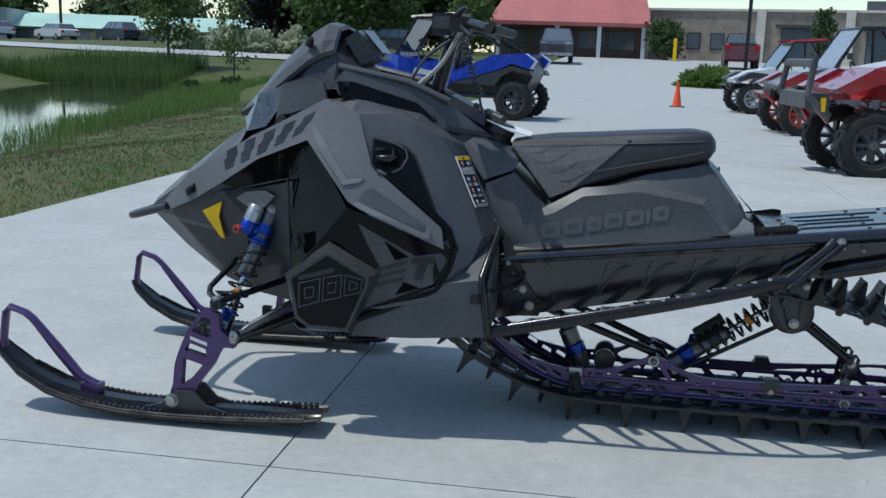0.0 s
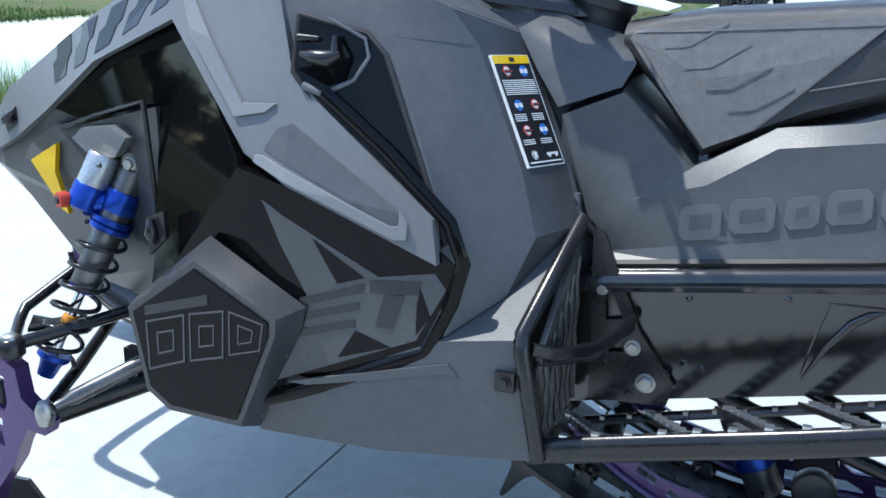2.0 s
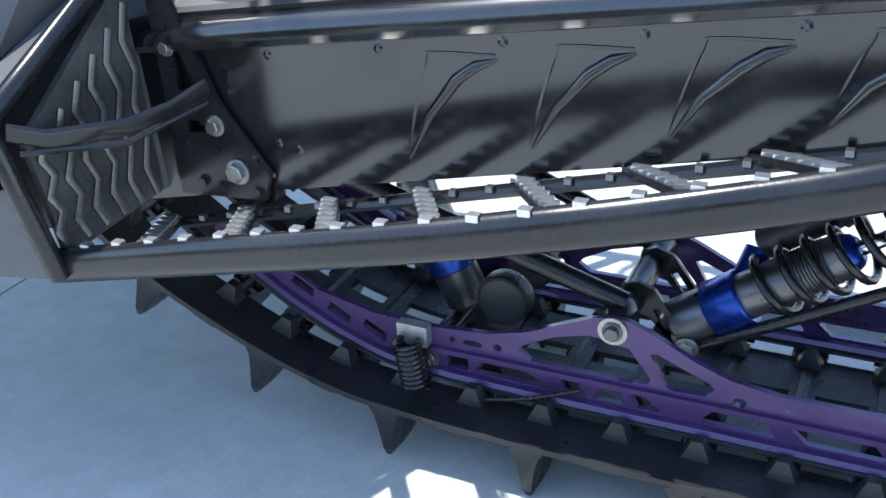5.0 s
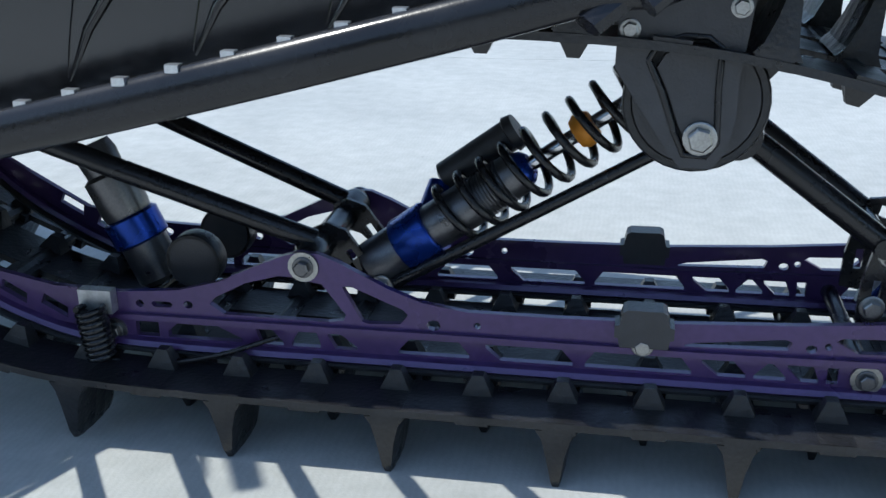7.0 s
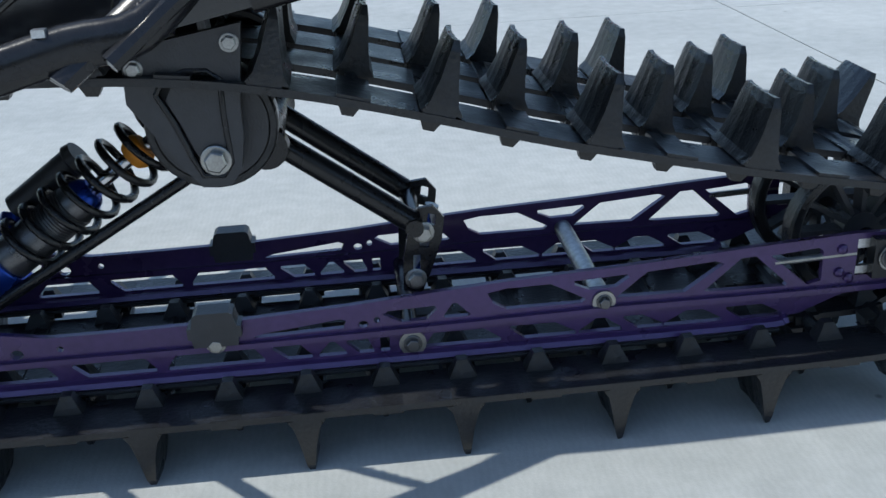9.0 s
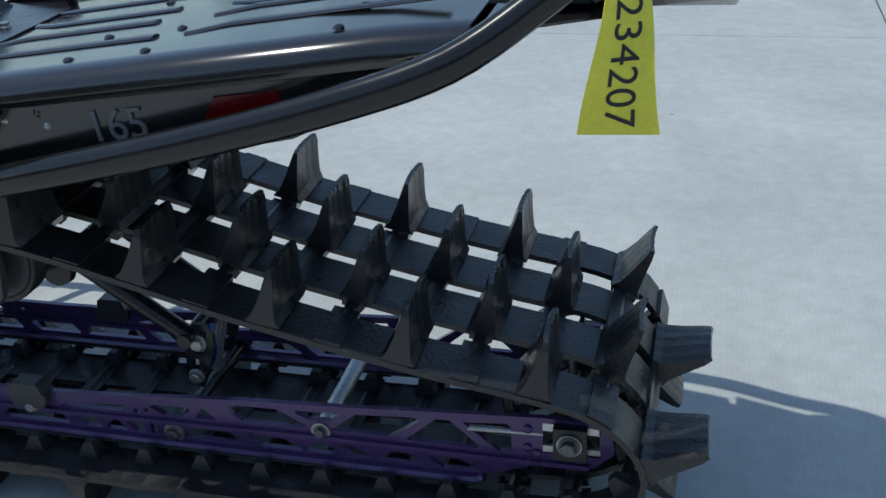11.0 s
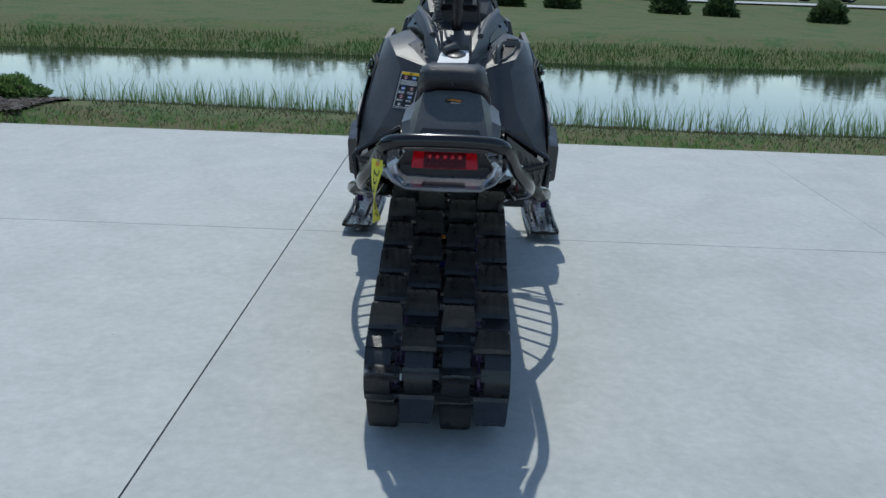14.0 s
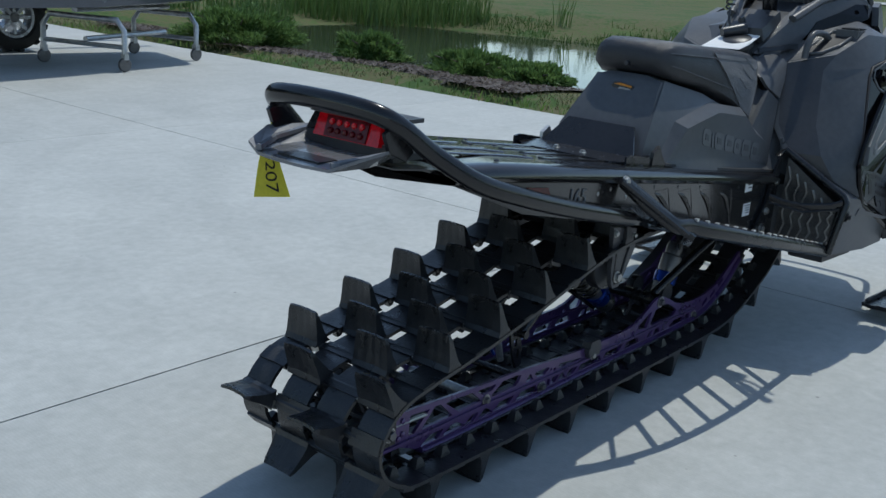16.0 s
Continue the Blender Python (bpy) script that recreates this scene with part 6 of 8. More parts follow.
def base_side(s):
    fa = [(2.462, -0.152, 0.752), (2.552, -0.152, 0.790), (2.655, -0.160, 0.690), (2.797, -0.145, 0.746), (2.953, -0.125, 0.800), (3.137, -0.103, 0.840),
          (3.255, -0.133, 0.707), (3.286, -0.140, 0.653), (2.539, -0.178, 0.578), (2.597, -0.184, 0.620), (2.682, -0.187, 0.674), (2.771, -0.187, 0.732),
          (2.938, -0.178, 0.754), (3.130, -0.183, 0.726), (3.200, -0.170, 0.643), (2.543, -0.178, 0.561), (2.736, -0.187, 0.600), (2.913, -0.187, 0.640),
          (3.092, -0.184, 0.657), (2.516, -0.169, 0.600), (2.580, -0.175, 0.642), (2.764, -0.161, 0.754), (2.938, -0.143, 0.777), (3.146, -0.150, 0.741),
          (3.225, -0.153, 0.643), (2.545, -0.204, 0.540), (2.745, -0.206, 0.562), (2.922, -0.205, 0.586), (3.109, -0.199, 0.610), (3.234, -0.170, 0.626)]
    quads = [(0, 1, 2), (0, 2, 20), (0, 20, 19), (19, 20, 9, 8), (20, 2, 10, 9), (2, 21, 11, 10), (21, 22, 12, 11), (22, 23, 13, 12), (23, 24, 14, 13),
             (2, 3, 21), (3, 22, 21), (3, 4, 22), (4, 23, 22), (4, 5, 23), (5, 6, 23), (6, 24, 23), (6, 7, 24),
             (8, 9, 16, 15), (9, 10, 16), (10, 11, 16), (11, 17, 16), (11, 12, 17), (12, 18, 17), (12, 13, 18), (13, 14, 18),
             (15, 16, 26, 25), (16, 17, 27, 26), (17, 18, 28, 27), (18, 14, 29, 28), (14, 24, 29), (24, 7, 29), (19, 8, 15, 25)]
    base_t = [t for q in quads for t in ((q[:3],) if len(q) == 3 else (q[:3], (q[0], q[2], q[3])))]
    sp = P("base_panel", facets(fa, base_t, 0.014, s), GREYD, "dark grey side cover of the seat base", 24, bevel=0.006, parent=SB)
    # brand name as plain raised blocks
    for x0, x1, z0, z1 in ((2.649, 2.706, 0.592, 0.643), (2.716, 2.776, 0.610, 0.658), (2.788, 2.832, 0.624, 0.668), (2.840, 2.896, 0.636, 0.682), (2.906, 2.960, 0.648, 0.694), (2.967, 2.978, 0.660, 0.700), (2.986, 3.034, 0.666, 0.712)):
        tilt = (x1 - x0) * 0.12
        c = min(0.008, (x1 - x0) * 0.3)
        bars = [[(x0 + c, z0), (x1 - c, z0 + tilt), (x1, z0 + c + tilt), (x1, z1 - c + tilt), (x1 - c, z1 + tilt), (x0 + c, z1), (x0, z1 - c), (x0, z0 + c)]]
        P("graphic_block", lay(bars, fa, base_t, s, 0.0022), BLOCKL, "grey raised block", parent=sp)
        if x1 - x0 > 0.02:
            P("graphic_core", lay([[(x0 + 0.014, z0 + 0.015), (x1 - 0.014, z0 + 0.015 + tilt), (x1 - 0.014, z1 - 0.014 + tilt), (x0 + 0.014, z1 - 0.014)]], fa, base_t, s, 0.0032), GREYD, parent=sp)
    # ink-black tube stands in for the shaded gap under the side cover
    P("base_edge", tube([(2.535, s * 0.200, TT(2.535) + 0.003), (2.9, s * 0.199, TT(2.9) + 0.003), (3.22, s * 0.170, TT(3.22) + 0.005)], 0.007, seg=6), INK, parent=SB)
    P("tank_bracket", slab([(3.20, TT(3.2)), (3.29, TT(3.29)), (3.285, TT(3.29) + 0.035), (3.255, TT(3.25) + 0.055), (3.235, TT(3.2) + 0.03)], "y", s * 0.165, s * 0.175), ALU if s < 0 else FRAME, parent=SB, bevel=0.003)


both(base_side)
BN = Vector((0.848, 0, 0.53))
bad = P("badge", loft([[Vector((3.180, y, 0.806 + z)) + BN * d for y, z in ((-0.026, 0.004), (-0.012, -0.008), (0.036, -0.010), (0.040, 0.010), (0.0, 0.016), (-0.020, 0.014))] for d in (-0.004, 0.010)]), DECALD, "small dark badge with an orange stripe", parent=SB)
for q, m in ((((-0.018, 0.009), (0.034, 0.004), (0.036, 0.008), (0.0, 0.013)), ORANGE), (((-0.006, -0.004), (0.030, -0.006), (0.032, 0.000), (0.0, 0.003)), WIRE)):
    P("badge_stripe", loft([[Vector((3.180, y, 0.806 + z)) + BN * d for y, z in q] for d in (0.008, 0.0112)]), m, parent=bad)
# cargo bracket behind the seat
bm = slab([(3.26, -0.150), (3.40, -0.165), (3.43, -0.13), (3.43, 0.13), (3.40, 0.165), (3.26, 0.150)], "z", TT(3.40) + 0.004, TT(3.40) + 0.008)
CG = P("cargo_plate", bm, FRAME, "black pressed cargo plate", bevel=0.001)
low, top = TT(3.36) - 0.004, 0.727
P("cargo_wall", loft([[(3.338, -0.150, low), (3.338, 0.150, low), (3.262, 0.100, top), (3.262, -0.100, top)], [(3.344, -0.150, low), (3.344, 0.150, low), (3.268, 0.100, top), (3.268, -0.100, top)]]), SATIN, "leaning black wall behind the seat base", bevel=0.002, parent=CG)
for y in (-0.168, 0.168):
    P("cargo_flange", slab([(3.27, TT(3.27)), (3.415, TT(3.415)), (3.415, TT(3.415) + 0.020), (3.39, TT(3.39) + 0.026), (3.30, TT(3.30) + 0.022)], "y", y - 0.003, y + 0.003), FRAME, parent=CG)
for y in (-0.05, 0.03):
    hexbolt((3.39, y, TT(3.40) + 0.008), (0, 0, 1), 0.007, CG, "bolt", STEEL)

# service stickers on the far side of the tunnel
for x, z, h in ((2.735, 0.535, 0.05), (2.73, 0.455, 0.038)):
    st = P("service_sticker", boxed(x - 0.024, x + 0.024, 0.209, 0.2115, z - h / 2, z + h / 2), WHITE, "white service sticker", parent=TUN)
    for k in range(4):
        P("text_bar", boxed(x - 0.018, x + 0.016 - 0.004 * k, 0.2115, 0.2122, z + h * 0.3 - k * h * 0.2, z + h * 0.38 - k * h * 0.2), INK, parent=st)

# -- steering: post, bar, grips, levers, mirror-like guards, cables
P("steering_post", tube([(2.265, 0, 1.0), (2.30, 0, 1.13), (2.315, 0, 1.20)], 0.024, seg=12), FRAME, "black steering post", 40)
P("bar_clamp", boxed(2.285, 2.345, -0.045, 0.045, 1.185, 1.235), FRAME, bevel=0.008)
P("handlebar", tube([(2.475, -0.35, 1.225), (2.41, -0.25, 1.238), (2.335, -0.11, 1.232), (2.315, -0.04, 1.215), (2.315, 0.04, 1.215), (2.335, 0.11, 1.232), (2.41, 0.25, 1.238), (2.475, 0.35, 1.225)], 0.011, seg=10, curved=4), FRAME, "black handlebar", 40)


def grip(s):
    P("grip", tube([(2.415, s * 0.255, 1.238), (2.44, s * 0.295, 1.233), (2.478, s * 0.355, 1.224)], [0.017, 0.0165, 0.015], seg=12), RUBBER, "black rubber grip", 40)
    sb = P("switch_block", boxed(2.345, 2.405, min(s * 0.16, s * 0.235), max(s * 0.16, s * 0.235), 1.215, 1.258), INK, "black switch block", bevel=0.008)
    for k in range(3):
        P("switch_button", boxed(2.404, 2.409, min(s * (0.172 + k * 0.02), s * (0.184 + k * 0.02)), max(s * (0.172 + k * 0.02), s * (0.184 + k * 0.02)), 1.228, 1.244), GREYD, parent=sb)
    P("lever", tube([(2.375, s * 0.20, 1.24), (2.385, s * 0.27, 1.228), (2.43, s * 0.345, 1.205)], [0.008, 0.007, 0.005], seg=8), FRAME, smooth=40)
    if s < 0:
        rs = P("reservoir", boxed(2.285, 2.345, -0.205, -0.135, 1.205, 1.272), INK, "black brake reservoir", bevel=0.008)
        P("reservoir_cap", boxed(2.29, 2.34, -0.2085, -0.2045, 1.225, 1.262), GREYD, parent=rs, bevel=0.001)
        P("clamp_bolt", turned((2.33, -0.2, 1.205), (2.33, -0.2, 1.198), [(0, 0.008), (1, 0.007)], seg=6), STEEL, parent=rs)


both(grip)
P("lever_grip", tube([(2.345, -0.16, 1.235), (2.36, -0.175, 1.27), (2.385, -0.18, 1.292)], [0.010, 0.012, 0.008], seg=8), MATTE, smooth=50)
P("coiled_lead", coil((2.365, -0.10, 1.20), (2.42, -0.07, 1.02), 0.013, 0.003, 12), MATTE, "black coiled tether lead", 60)
P("coiled_lead", tube([(2.42, -0.07, 1.02), (2.43, -0.06, 0.97), (2.41, -0.03, 0.95)], 0.004, curved=4), MATTE, smooth=60)
P("cable", tube([(2.355, -0.08, 1.22), (2.30, -0.09, 1.12), (2.235, -0.11, 1.055), (2.21, -0.12, 1.03)], 0.007, curved=6), WIRE, "grey control cable", 60)
P("cable", tube([(2.36, -0.05, 1.22), (2.25, -0.07, 1.14), (2.20, -0.09, 1.06)], 0.005, curved=6), MATTE, smooth=60)
P("cable", tube([(2.37, 0.08, 1.22), (2.28, 0.09, 1.12), (2.21, 0.10, 1.04)], 0.006, curved=6), MATTE, smooth=60)
P("switch_panel", loft([[(2.33, -0.07, 0.985), (2.33, 0.07, 0.985), (2.33, 0.06, 1.02), (2.33, -0.06, 1.02)], [(2.44, -0.065, 0.925), (2.44, 0.065, 0.925), (2.44, 0.055, 0.965), (2.44, -0.055, 0.965)]]), MATTE, "black key switch panel", bevel=0.006)
P("key_knob", turned((2.40, -0.03, 0.965), (2.412, -0.03, 0.995), [(0, 0.013), (0.7, 0.012), (1, 0.008)]), MATTE, smooth=40)
P("key_knob", tube([(2.44, 0.0, 0.96), (2.50, -0.05, 0.945)], [0.02, 0.014], seg=10), MATTE, smooth=40)
# grab handle and air box on the far shoulder
SHO = [Vector((x, -y, z)) for x, y, z in ((2.215, -0.165, 0.965), (2.388, -0.125, 0.869), (2.330, -0.262, 0.905), (2.20, -0.305, 0.968))]
deck = lambda u, v: (SHO[0].lerp(SHO[1], u)).lerp(SHO[3].lerp(SHO[2], u), v)
hole = [deck(u, v) for u, v in ((0.05, 0.25), (0.55, 0.15), (0.86, 0.30), (0.88, 0.62), (0.62, 0.80), (0.05, 0.80))]
# no hollow is cut: a black sheet paints the recess's shade
REC = P("handle_recess", loft([[p + Vector((0, 0, d)) for p in hole] for d in (-0.012, 0.005)]), INK, "flat black sheet standing in for the grab handle's shaded recess")
P("recess_rim", tube([p + Vector((0, 0, 0.005)) for p in hole + hole[:1]], 0.006, seg=8), GREYD, smooth=50, parent=REC)
P("grab_handle", tube([(2.375, 0.180, 0.885), (2.368, 0.182, 0.935), (2.335, 0.186, 0.962), (2.27, 0.196, 0.958), (2.245, 0.206, 0.935)], 0.0105, seg=10, curved=4), GREYD, "dark grey grab handle", 50)
P("shoulder_vent", boxed(2.13, 2.235, 0.215, 0.285, 0.945, 0.978), GREYD, bevel=0.008)
for k in range(3):
    P("vent_slat", boxed(2.14 + k * 0.03, 2.158 + k * 0.03, 0.225, 0.278, 0.978, 0.984), INK)
P("under_tray", loft([[(2.10, 0.22, 0.24), (2.10, 0.34, 0.24), (2.10, 0.35, 0.31), (2.10, 0.20, 0.31)], [(2.34, 0.22, 0.245), (2.34, 0.33, 0.245), (2.36, 0.34, 0.32), (2.36, 0.20, 0.32)]]), MATTE, "black belly pan", bevel=0.01)

# -- front suspension, spindles and skis


def front_end(s):
    y = lambda v: s * v
    arm = P("upper_arm", tube([(1.875, y(0.24), 0.432), (1.78, y(0.36), 0.405), (1.712, y(0.478), 0.392)], 0.0105, seg=10), FRAME, "black tubular control arm", 40)
    P("arm_brace", tube([(1.69, y(0.20), 0.50), (1.645, y(0.40), 0.415), (1.65, y(0.42), 0.400), (1.700, y(0.485), 0.392)], 0.0095, seg=10), FRAME, smooth=40, parent=arm)
    P("arm_web", slab([(1.66, -0.40), (1.70, -0.455), (1.76, -0.375), (1.72, -0.375), (1.70, -0.40)] if s < 0 else [(1.66, 0.40), (1.70, 0.455), (1.76, 0.375), (1.72, 0.375), (1.70, 0.40)], "z", 0.398, 0.404), FRAME, parent=arm)
    lo = P("lower_arm", tube([(1.95, y(0.20), 0.332), (1.82, y(0.35), 0.288), (1.715, y(0.465), 0.255)], 0.013, seg=10, squash=(1, 1, 1.3)), FRAME, "black lower control arm", 40)
    P("arm_brace", tube([(1.66, y(0.20), 0.345), (1.69, y(0.35), 0.29), (1.712, y(0.465), 0.255)], 0.011, seg=10), FRAME, smooth=40, parent=lo)
    P("sway_link", boxed(1.795, 1.822, min(y(0.33), y(0.35)), max(y(0.33), y(0.35)), 0.295, 0.35), FRAME, bevel=0.004, parent=lo)
    hexbolt((1.81, y(0.352), 0.312), (0, s, 0), 0.009, lo)
    P("tie_rod", turned((1.770, y(0.485), 0.297), (1.925, y(0.26), 0.385), [(0, 0.007), (0.06, 0.008), (0.10, 0.0125), (0.9, 0.0125), (1, 0.008)]), SHOCK, "grey tie rod", 40)
    P("rod_end", turned((1.756, y(0.492), 0.268), (1.756, y(0.492), 0.305), [(0, 0.012), (0.3, 0.0155), (0.7, 0.0155), (1, 0.010)]), STEEL, smooth=40)
    P("ball_joint", turned((1.704, y(0.495), 0.372), (1.704, y(0.495), 0.405), [(0, 0.016), (0.15, 0.021), (0.75, 0.021), (0.9, 0.017), (1, 0.01)]), FRAME, smooth=40)
    P("ball_stud", turned((1.704, y(0.495), 0.403), (1.704, y(0.495), 0.411), [(0, 0.0145), (0.6, 0.013), (1, 0.006)], seg=14), STEEL, smooth=40)
    # coil shock with blue remote collar
    a, b = Vector((1.702, y(0.425), 0.322)), Vector((1.820, y(0.312), 0.655))
    at = lambda k: a.lerp(b, k)
    sh = P("ski_shock", turned(at(0.40), at(0.70), [(0, 0.022), (0.05, 0.0235), (1, 0.0245)]), SHOCK, "grey ski shock with blue anodised parts", 40)
    P("shaft", turned(at(0), at(0.45), [(0, 0.0075), (1, 0.0075)], seg=12), SHAFT, smooth=40, parent=sh)
    P("spring", coil(at(0.06), at(0.68), 0.035, 0.0042, 6.5, seg=8, per=18), FRAME, "black coil spring", 60, parent=sh)
    P("lower_eye", turned(at(-0.02), at(0.09), [(0, 0.014), (0.6, 0.018), (0.8, 0.027), (1, 0.026)]), BLUE, smooth=40, parent=sh)
    P("bump_rubber", turned(at(0.22), at(0.27), [(0, 0.012), (0.5, 0.014), (1, 0.011)]), ORANGE, smooth=40, parent=sh)
    P("collar", turned(at(0.385), at(0.415), [(0, 0.018), (0.3, 0.0225), (1, 0.0235)]), BLUE, smooth=40, parent=sh)
    P("collar", turned(at(0.675), at(0.735), [(0, 0.031), (0.1, 0.034), (0.45, 0.034), (0.5, 0.031), (0.6, 0.034), (0.95, 0.034), (1, 0.028)]), BLUE, "blue adjuster collar", 40, parent=sh)
    P("neck", turned(at(0.735), at(0.765), [(0, 0.025), (1, 0.025)]), SHOCK, smooth=40, parent=sh)
    P("body_clamp", turned(at(0.765), at(0.86), [(0, 0.0275), (0.06, 0.0285), (0.94, 0.0285), (1, 0.027)]), BLUE, smooth=40, parent=sh)
    P("cap", turned(at(0.86), at(0.98), [(0, 0.023), (0.8, 0.023), (1, 0.015)]), SHOCK, smooth=40, parent=sh)
    P("top_eye", turned(at(1.0) - Vector((0, 0.02, 0)), at(1.0) + Vector((0, 0.02, 0)), [(0, 0.017), (1, 0.017)]), SHOCK, smooth=40, parent=sh)
    hexbolt(at(1.0) + Vector((0, s * 0.02, 0)), (0, s, 0), 0.009, sh)
    off2 = Vector((-0.050, y(0.026), -0.002))
    P("reservoir", turned(at(0.79) + off2, at(0.90) + off2, [(0, 0.025), (0.05, 0.0275), (0.95, 0.0275), (1, 0.026)]), BLUE, "blue remote reservoir", 40, parent=sh)
    P("bridge", tube([at(0.81), at(0.81) + off2], 0.020, seg=10), BLUE, smooth=40, parent=sh)
    P("reservoir", turned(at(0.90) + off2, at(1.04) + off2, [(0, 0.0255), (0.93, 0.0255), (1, 0.023)]), ALU, "silver reservoir cap", 40, parent=sh)
    P("print_bar", tube([at(0.985) + off2 + Vector((-0.018, s * 0.0185, 0)), at(0.985) + off2 + Vector((0.018, s * 0.0185, 0.006))], 0.004, seg=6), GREYD, parent=sh)
    kn = at(0.84) + off2 + Vector((-0.018, s * 0.018, 0))
    P("clicker", turned(kn, kn + Vector((-0.008, s * 0.018, 0)), [(0, 0.009), (0.3, 0.0135), (1, 0.0125)], seg=9), LABELR, "red clicker knob", 40, parent=sh)
    P("clicker_screw", turned(kn + Vector((-0.0075, s * 0.0175, 0)), kn + Vector((-0.0095, s * 0.021, 0)), [(0, 0.0065), (1, 0.006)], seg=10), INK, parent=sh)
    # spindle: purple cast frame with openings
    Yi, Yo = y(0.468), y(0.497)
    out = [(1.662, 0.367), (1.691, 0.361), (1.708, 0.353), (1.715, 0.305), (1.738, 0.287), (1.764, 0.269), (1.756, 0.250), (1.722, 0.254), (1.702, 0.220), (1.690, 0.192), (1.645, 0.131), (1.625, 0.085), (1.548, 0.085), (1.559, 0.122), (1.566, 0.187), (1.578, 0.225), (1.593, 0.261), (1.608, 0.294), (1.627, 0.324)]
    holes = [[(1.652, 0.341), (1.680, 0.333), (1.682, 0.293), (1.675, 0.280), (1.628, 0.296), (1.636, 0.318)], [(1.612, 0.257), (1.664, 0.240), (1.668, 0.216), (1.604, 0.233)], [(1.596, 0.203), (1.652, 0.188), (1.621, 0.148), (1.590, 0.128)]]
    for q in holes:
        m = (sum(p[0] for p in q) / len(q), sum(p[1] for p in q) / len(q))
        q[:] = [(m[0] + (a - m[0]) * 1.13, m[1] + (b - m[1]) * 1.13) for a, b in q]
    sp = P("spindle", slab(out, "y", min(Yi, Yo), max(Yi, Yo), holes), PURPLE, "purple cast ski spindle", 50, bevel=0.005)
    P("spindle_mark", slab([(1.618, 0.279), (1.672, 0.262), (1.672, 0.252), (1.618, 0.269)], "y", Yo - s * 0.001, Yo + s * 0.0012), WHITE, parent=sp)
    P("spindle_boot", turned((1.652, Yi + s * 0.004, 0.246), (1.650, Yi + s * 0.008, 0.318), [(0, 0.018), (0.3, 0.020), (0.6, 0.012), (0.75, 0.013), (1, 0.006)]), MATTE, smooth=50, parent=sp)
    # ski
    Yc = y(0.462)
    sec = [(2.030, 0.070, 0.046, 0.004), (1.99, 0.075, 0.040, 0.010), (1.85, 0.078, 0.030, 0.024), (1.70, 0.080, 0.022, 0.030), (1.55, 0.082, 0.018, 0.032), (1.40, 0.082, 0.020, 0.030), (1.27, 0.080, 0.034, 0.026), (1.15, 0.074, 0.064, 0.022), (1.05, 0.062, 0.112, 0.018), (0.985, 0.046, 0.165, 0.014), (0.962, 0.028, 0.195, 0.010)]
    rings = []
    for x, w, z, d in sec:
        rings.append([(x, Yc - w, z + 0.012), (x, Yc - w * 0.95, z), (x, Yc - w * 0.40, z - 0.004), (x, Yc - w * 0.26, z - d * 0.5), (x, Yc + w * 0.26, z - d * 0.5), (x, Yc + w * 0.40, z - 0.004), (x, Yc + w * 0.95, z), (x, Yc + w, z + 0.012),
                      (x, Yc + w * 0.9, z + 0.016), (x, Yc + w * 0.78, z + 0.010), (x, Yc + w * 0.36, z + 0.010), (x, Yc + w * 0.26, z + 0.010 + d * 0.7), (x, Yc - w * 0.26, z + 0.010 + d * 0.7), (x, Yc - w * 0.36, z + 0.010), (x, Yc - w * 0.78, z + 0.010), (x, Yc - w * 0.9, z + 0.016)])
    sk = P("ski", loft(rings), SKIP, "black plastic ski with toothed side rails", 30)
    P("keel", tube([(1.95, Yc, 0.012), (1.55, Yc, 0.006), (1.25, Yc, 0.018)], 0.006, seg=6), STEEL, parent=sk)
    line = lambda w: [(x, Yc + w * ww, z + 0.016) for x, ww, z, d in sec[1:9]]
    for w in (-0.88, 0.88):
        P("ski_edge", tube(line(w), 0.0055, seg=6), SKIP, smooth=50, parent=sk)
    tooth = shared("ski_tooth", loft([[(-0.007, -0.006, 0), (0.007, -0.006, 0), (0.007, 0.006, 0), (-0.007, 0.006, 0)], [(-0.003, -0.004, 0.013), (0.003, -0.004, 0.013), (0.003, 0.004, 0.013), (-0.003, 0.004, 0.013)]]), MATTE)
    for w in (-0.062, 0.062):
        for k in range(40):
            x = 1.27 + k * 0.0185
            if 1.54 < x < 1.66:
                continue
            i = max(j for j in range(len(sec)) if sec[j][0] >= x)
            j = min(i + 1, len(sec) - 1)
            f = (x - sec[i][0]) / (sec[j][0] - sec[i][0]) if j > i else 0
            z = sec[i][2] + (sec[j][2] - sec[i][2]) * f
            piece("ski_tooth", tooth, pose(x, Yc + w, z + 0.014), sk)
    for w in (-1, 1):
        P("saddle", slab([(1.47, 0.045), (1.53, 0.062), (1.57, 0.105), (1.63, 0.108), (1.67, 0.066), (1.74, 0.048), (1.74, 0.030), (1.47, 0.030)], "y", Yc + w * 0.045 - 0.004, Yc + w * 0.045 + 0.004), MATTE, bevel=0.003, parent=sk)
    hexbolt((1.562, Yc + s * 0.049, 0.074), (0, s, 0), 0.0165, sk, "ski_bolt", STEEL, "gold zinc ski bolt")
    # purple handle loop with its truss
    hp = [(0.975, Yc, 0.185), (0.972, Yc, 0.215), (0.985, Yc, 0.300), (1.000, Yc, 0.318), (1.052, Yc, 0.302), (1.075, Yc, 0.285), (1.16, Yc, 0.195), (1.235, Yc, 0.110), (1.29, Yc, 0.085)]
    h = P("ski_loop", tube(hp, 0.0105, seg=8, squash=(1, 1.7, 1)), PURPLE, "purple ski loop", 40)
    P("loop_stay", tube([(1.085, Yc, 0.262), (1.155, Yc, 0.175), (1.23, Yc, 0.090)], 0.006, seg=6), PURPLE, smooth=40, parent=h)
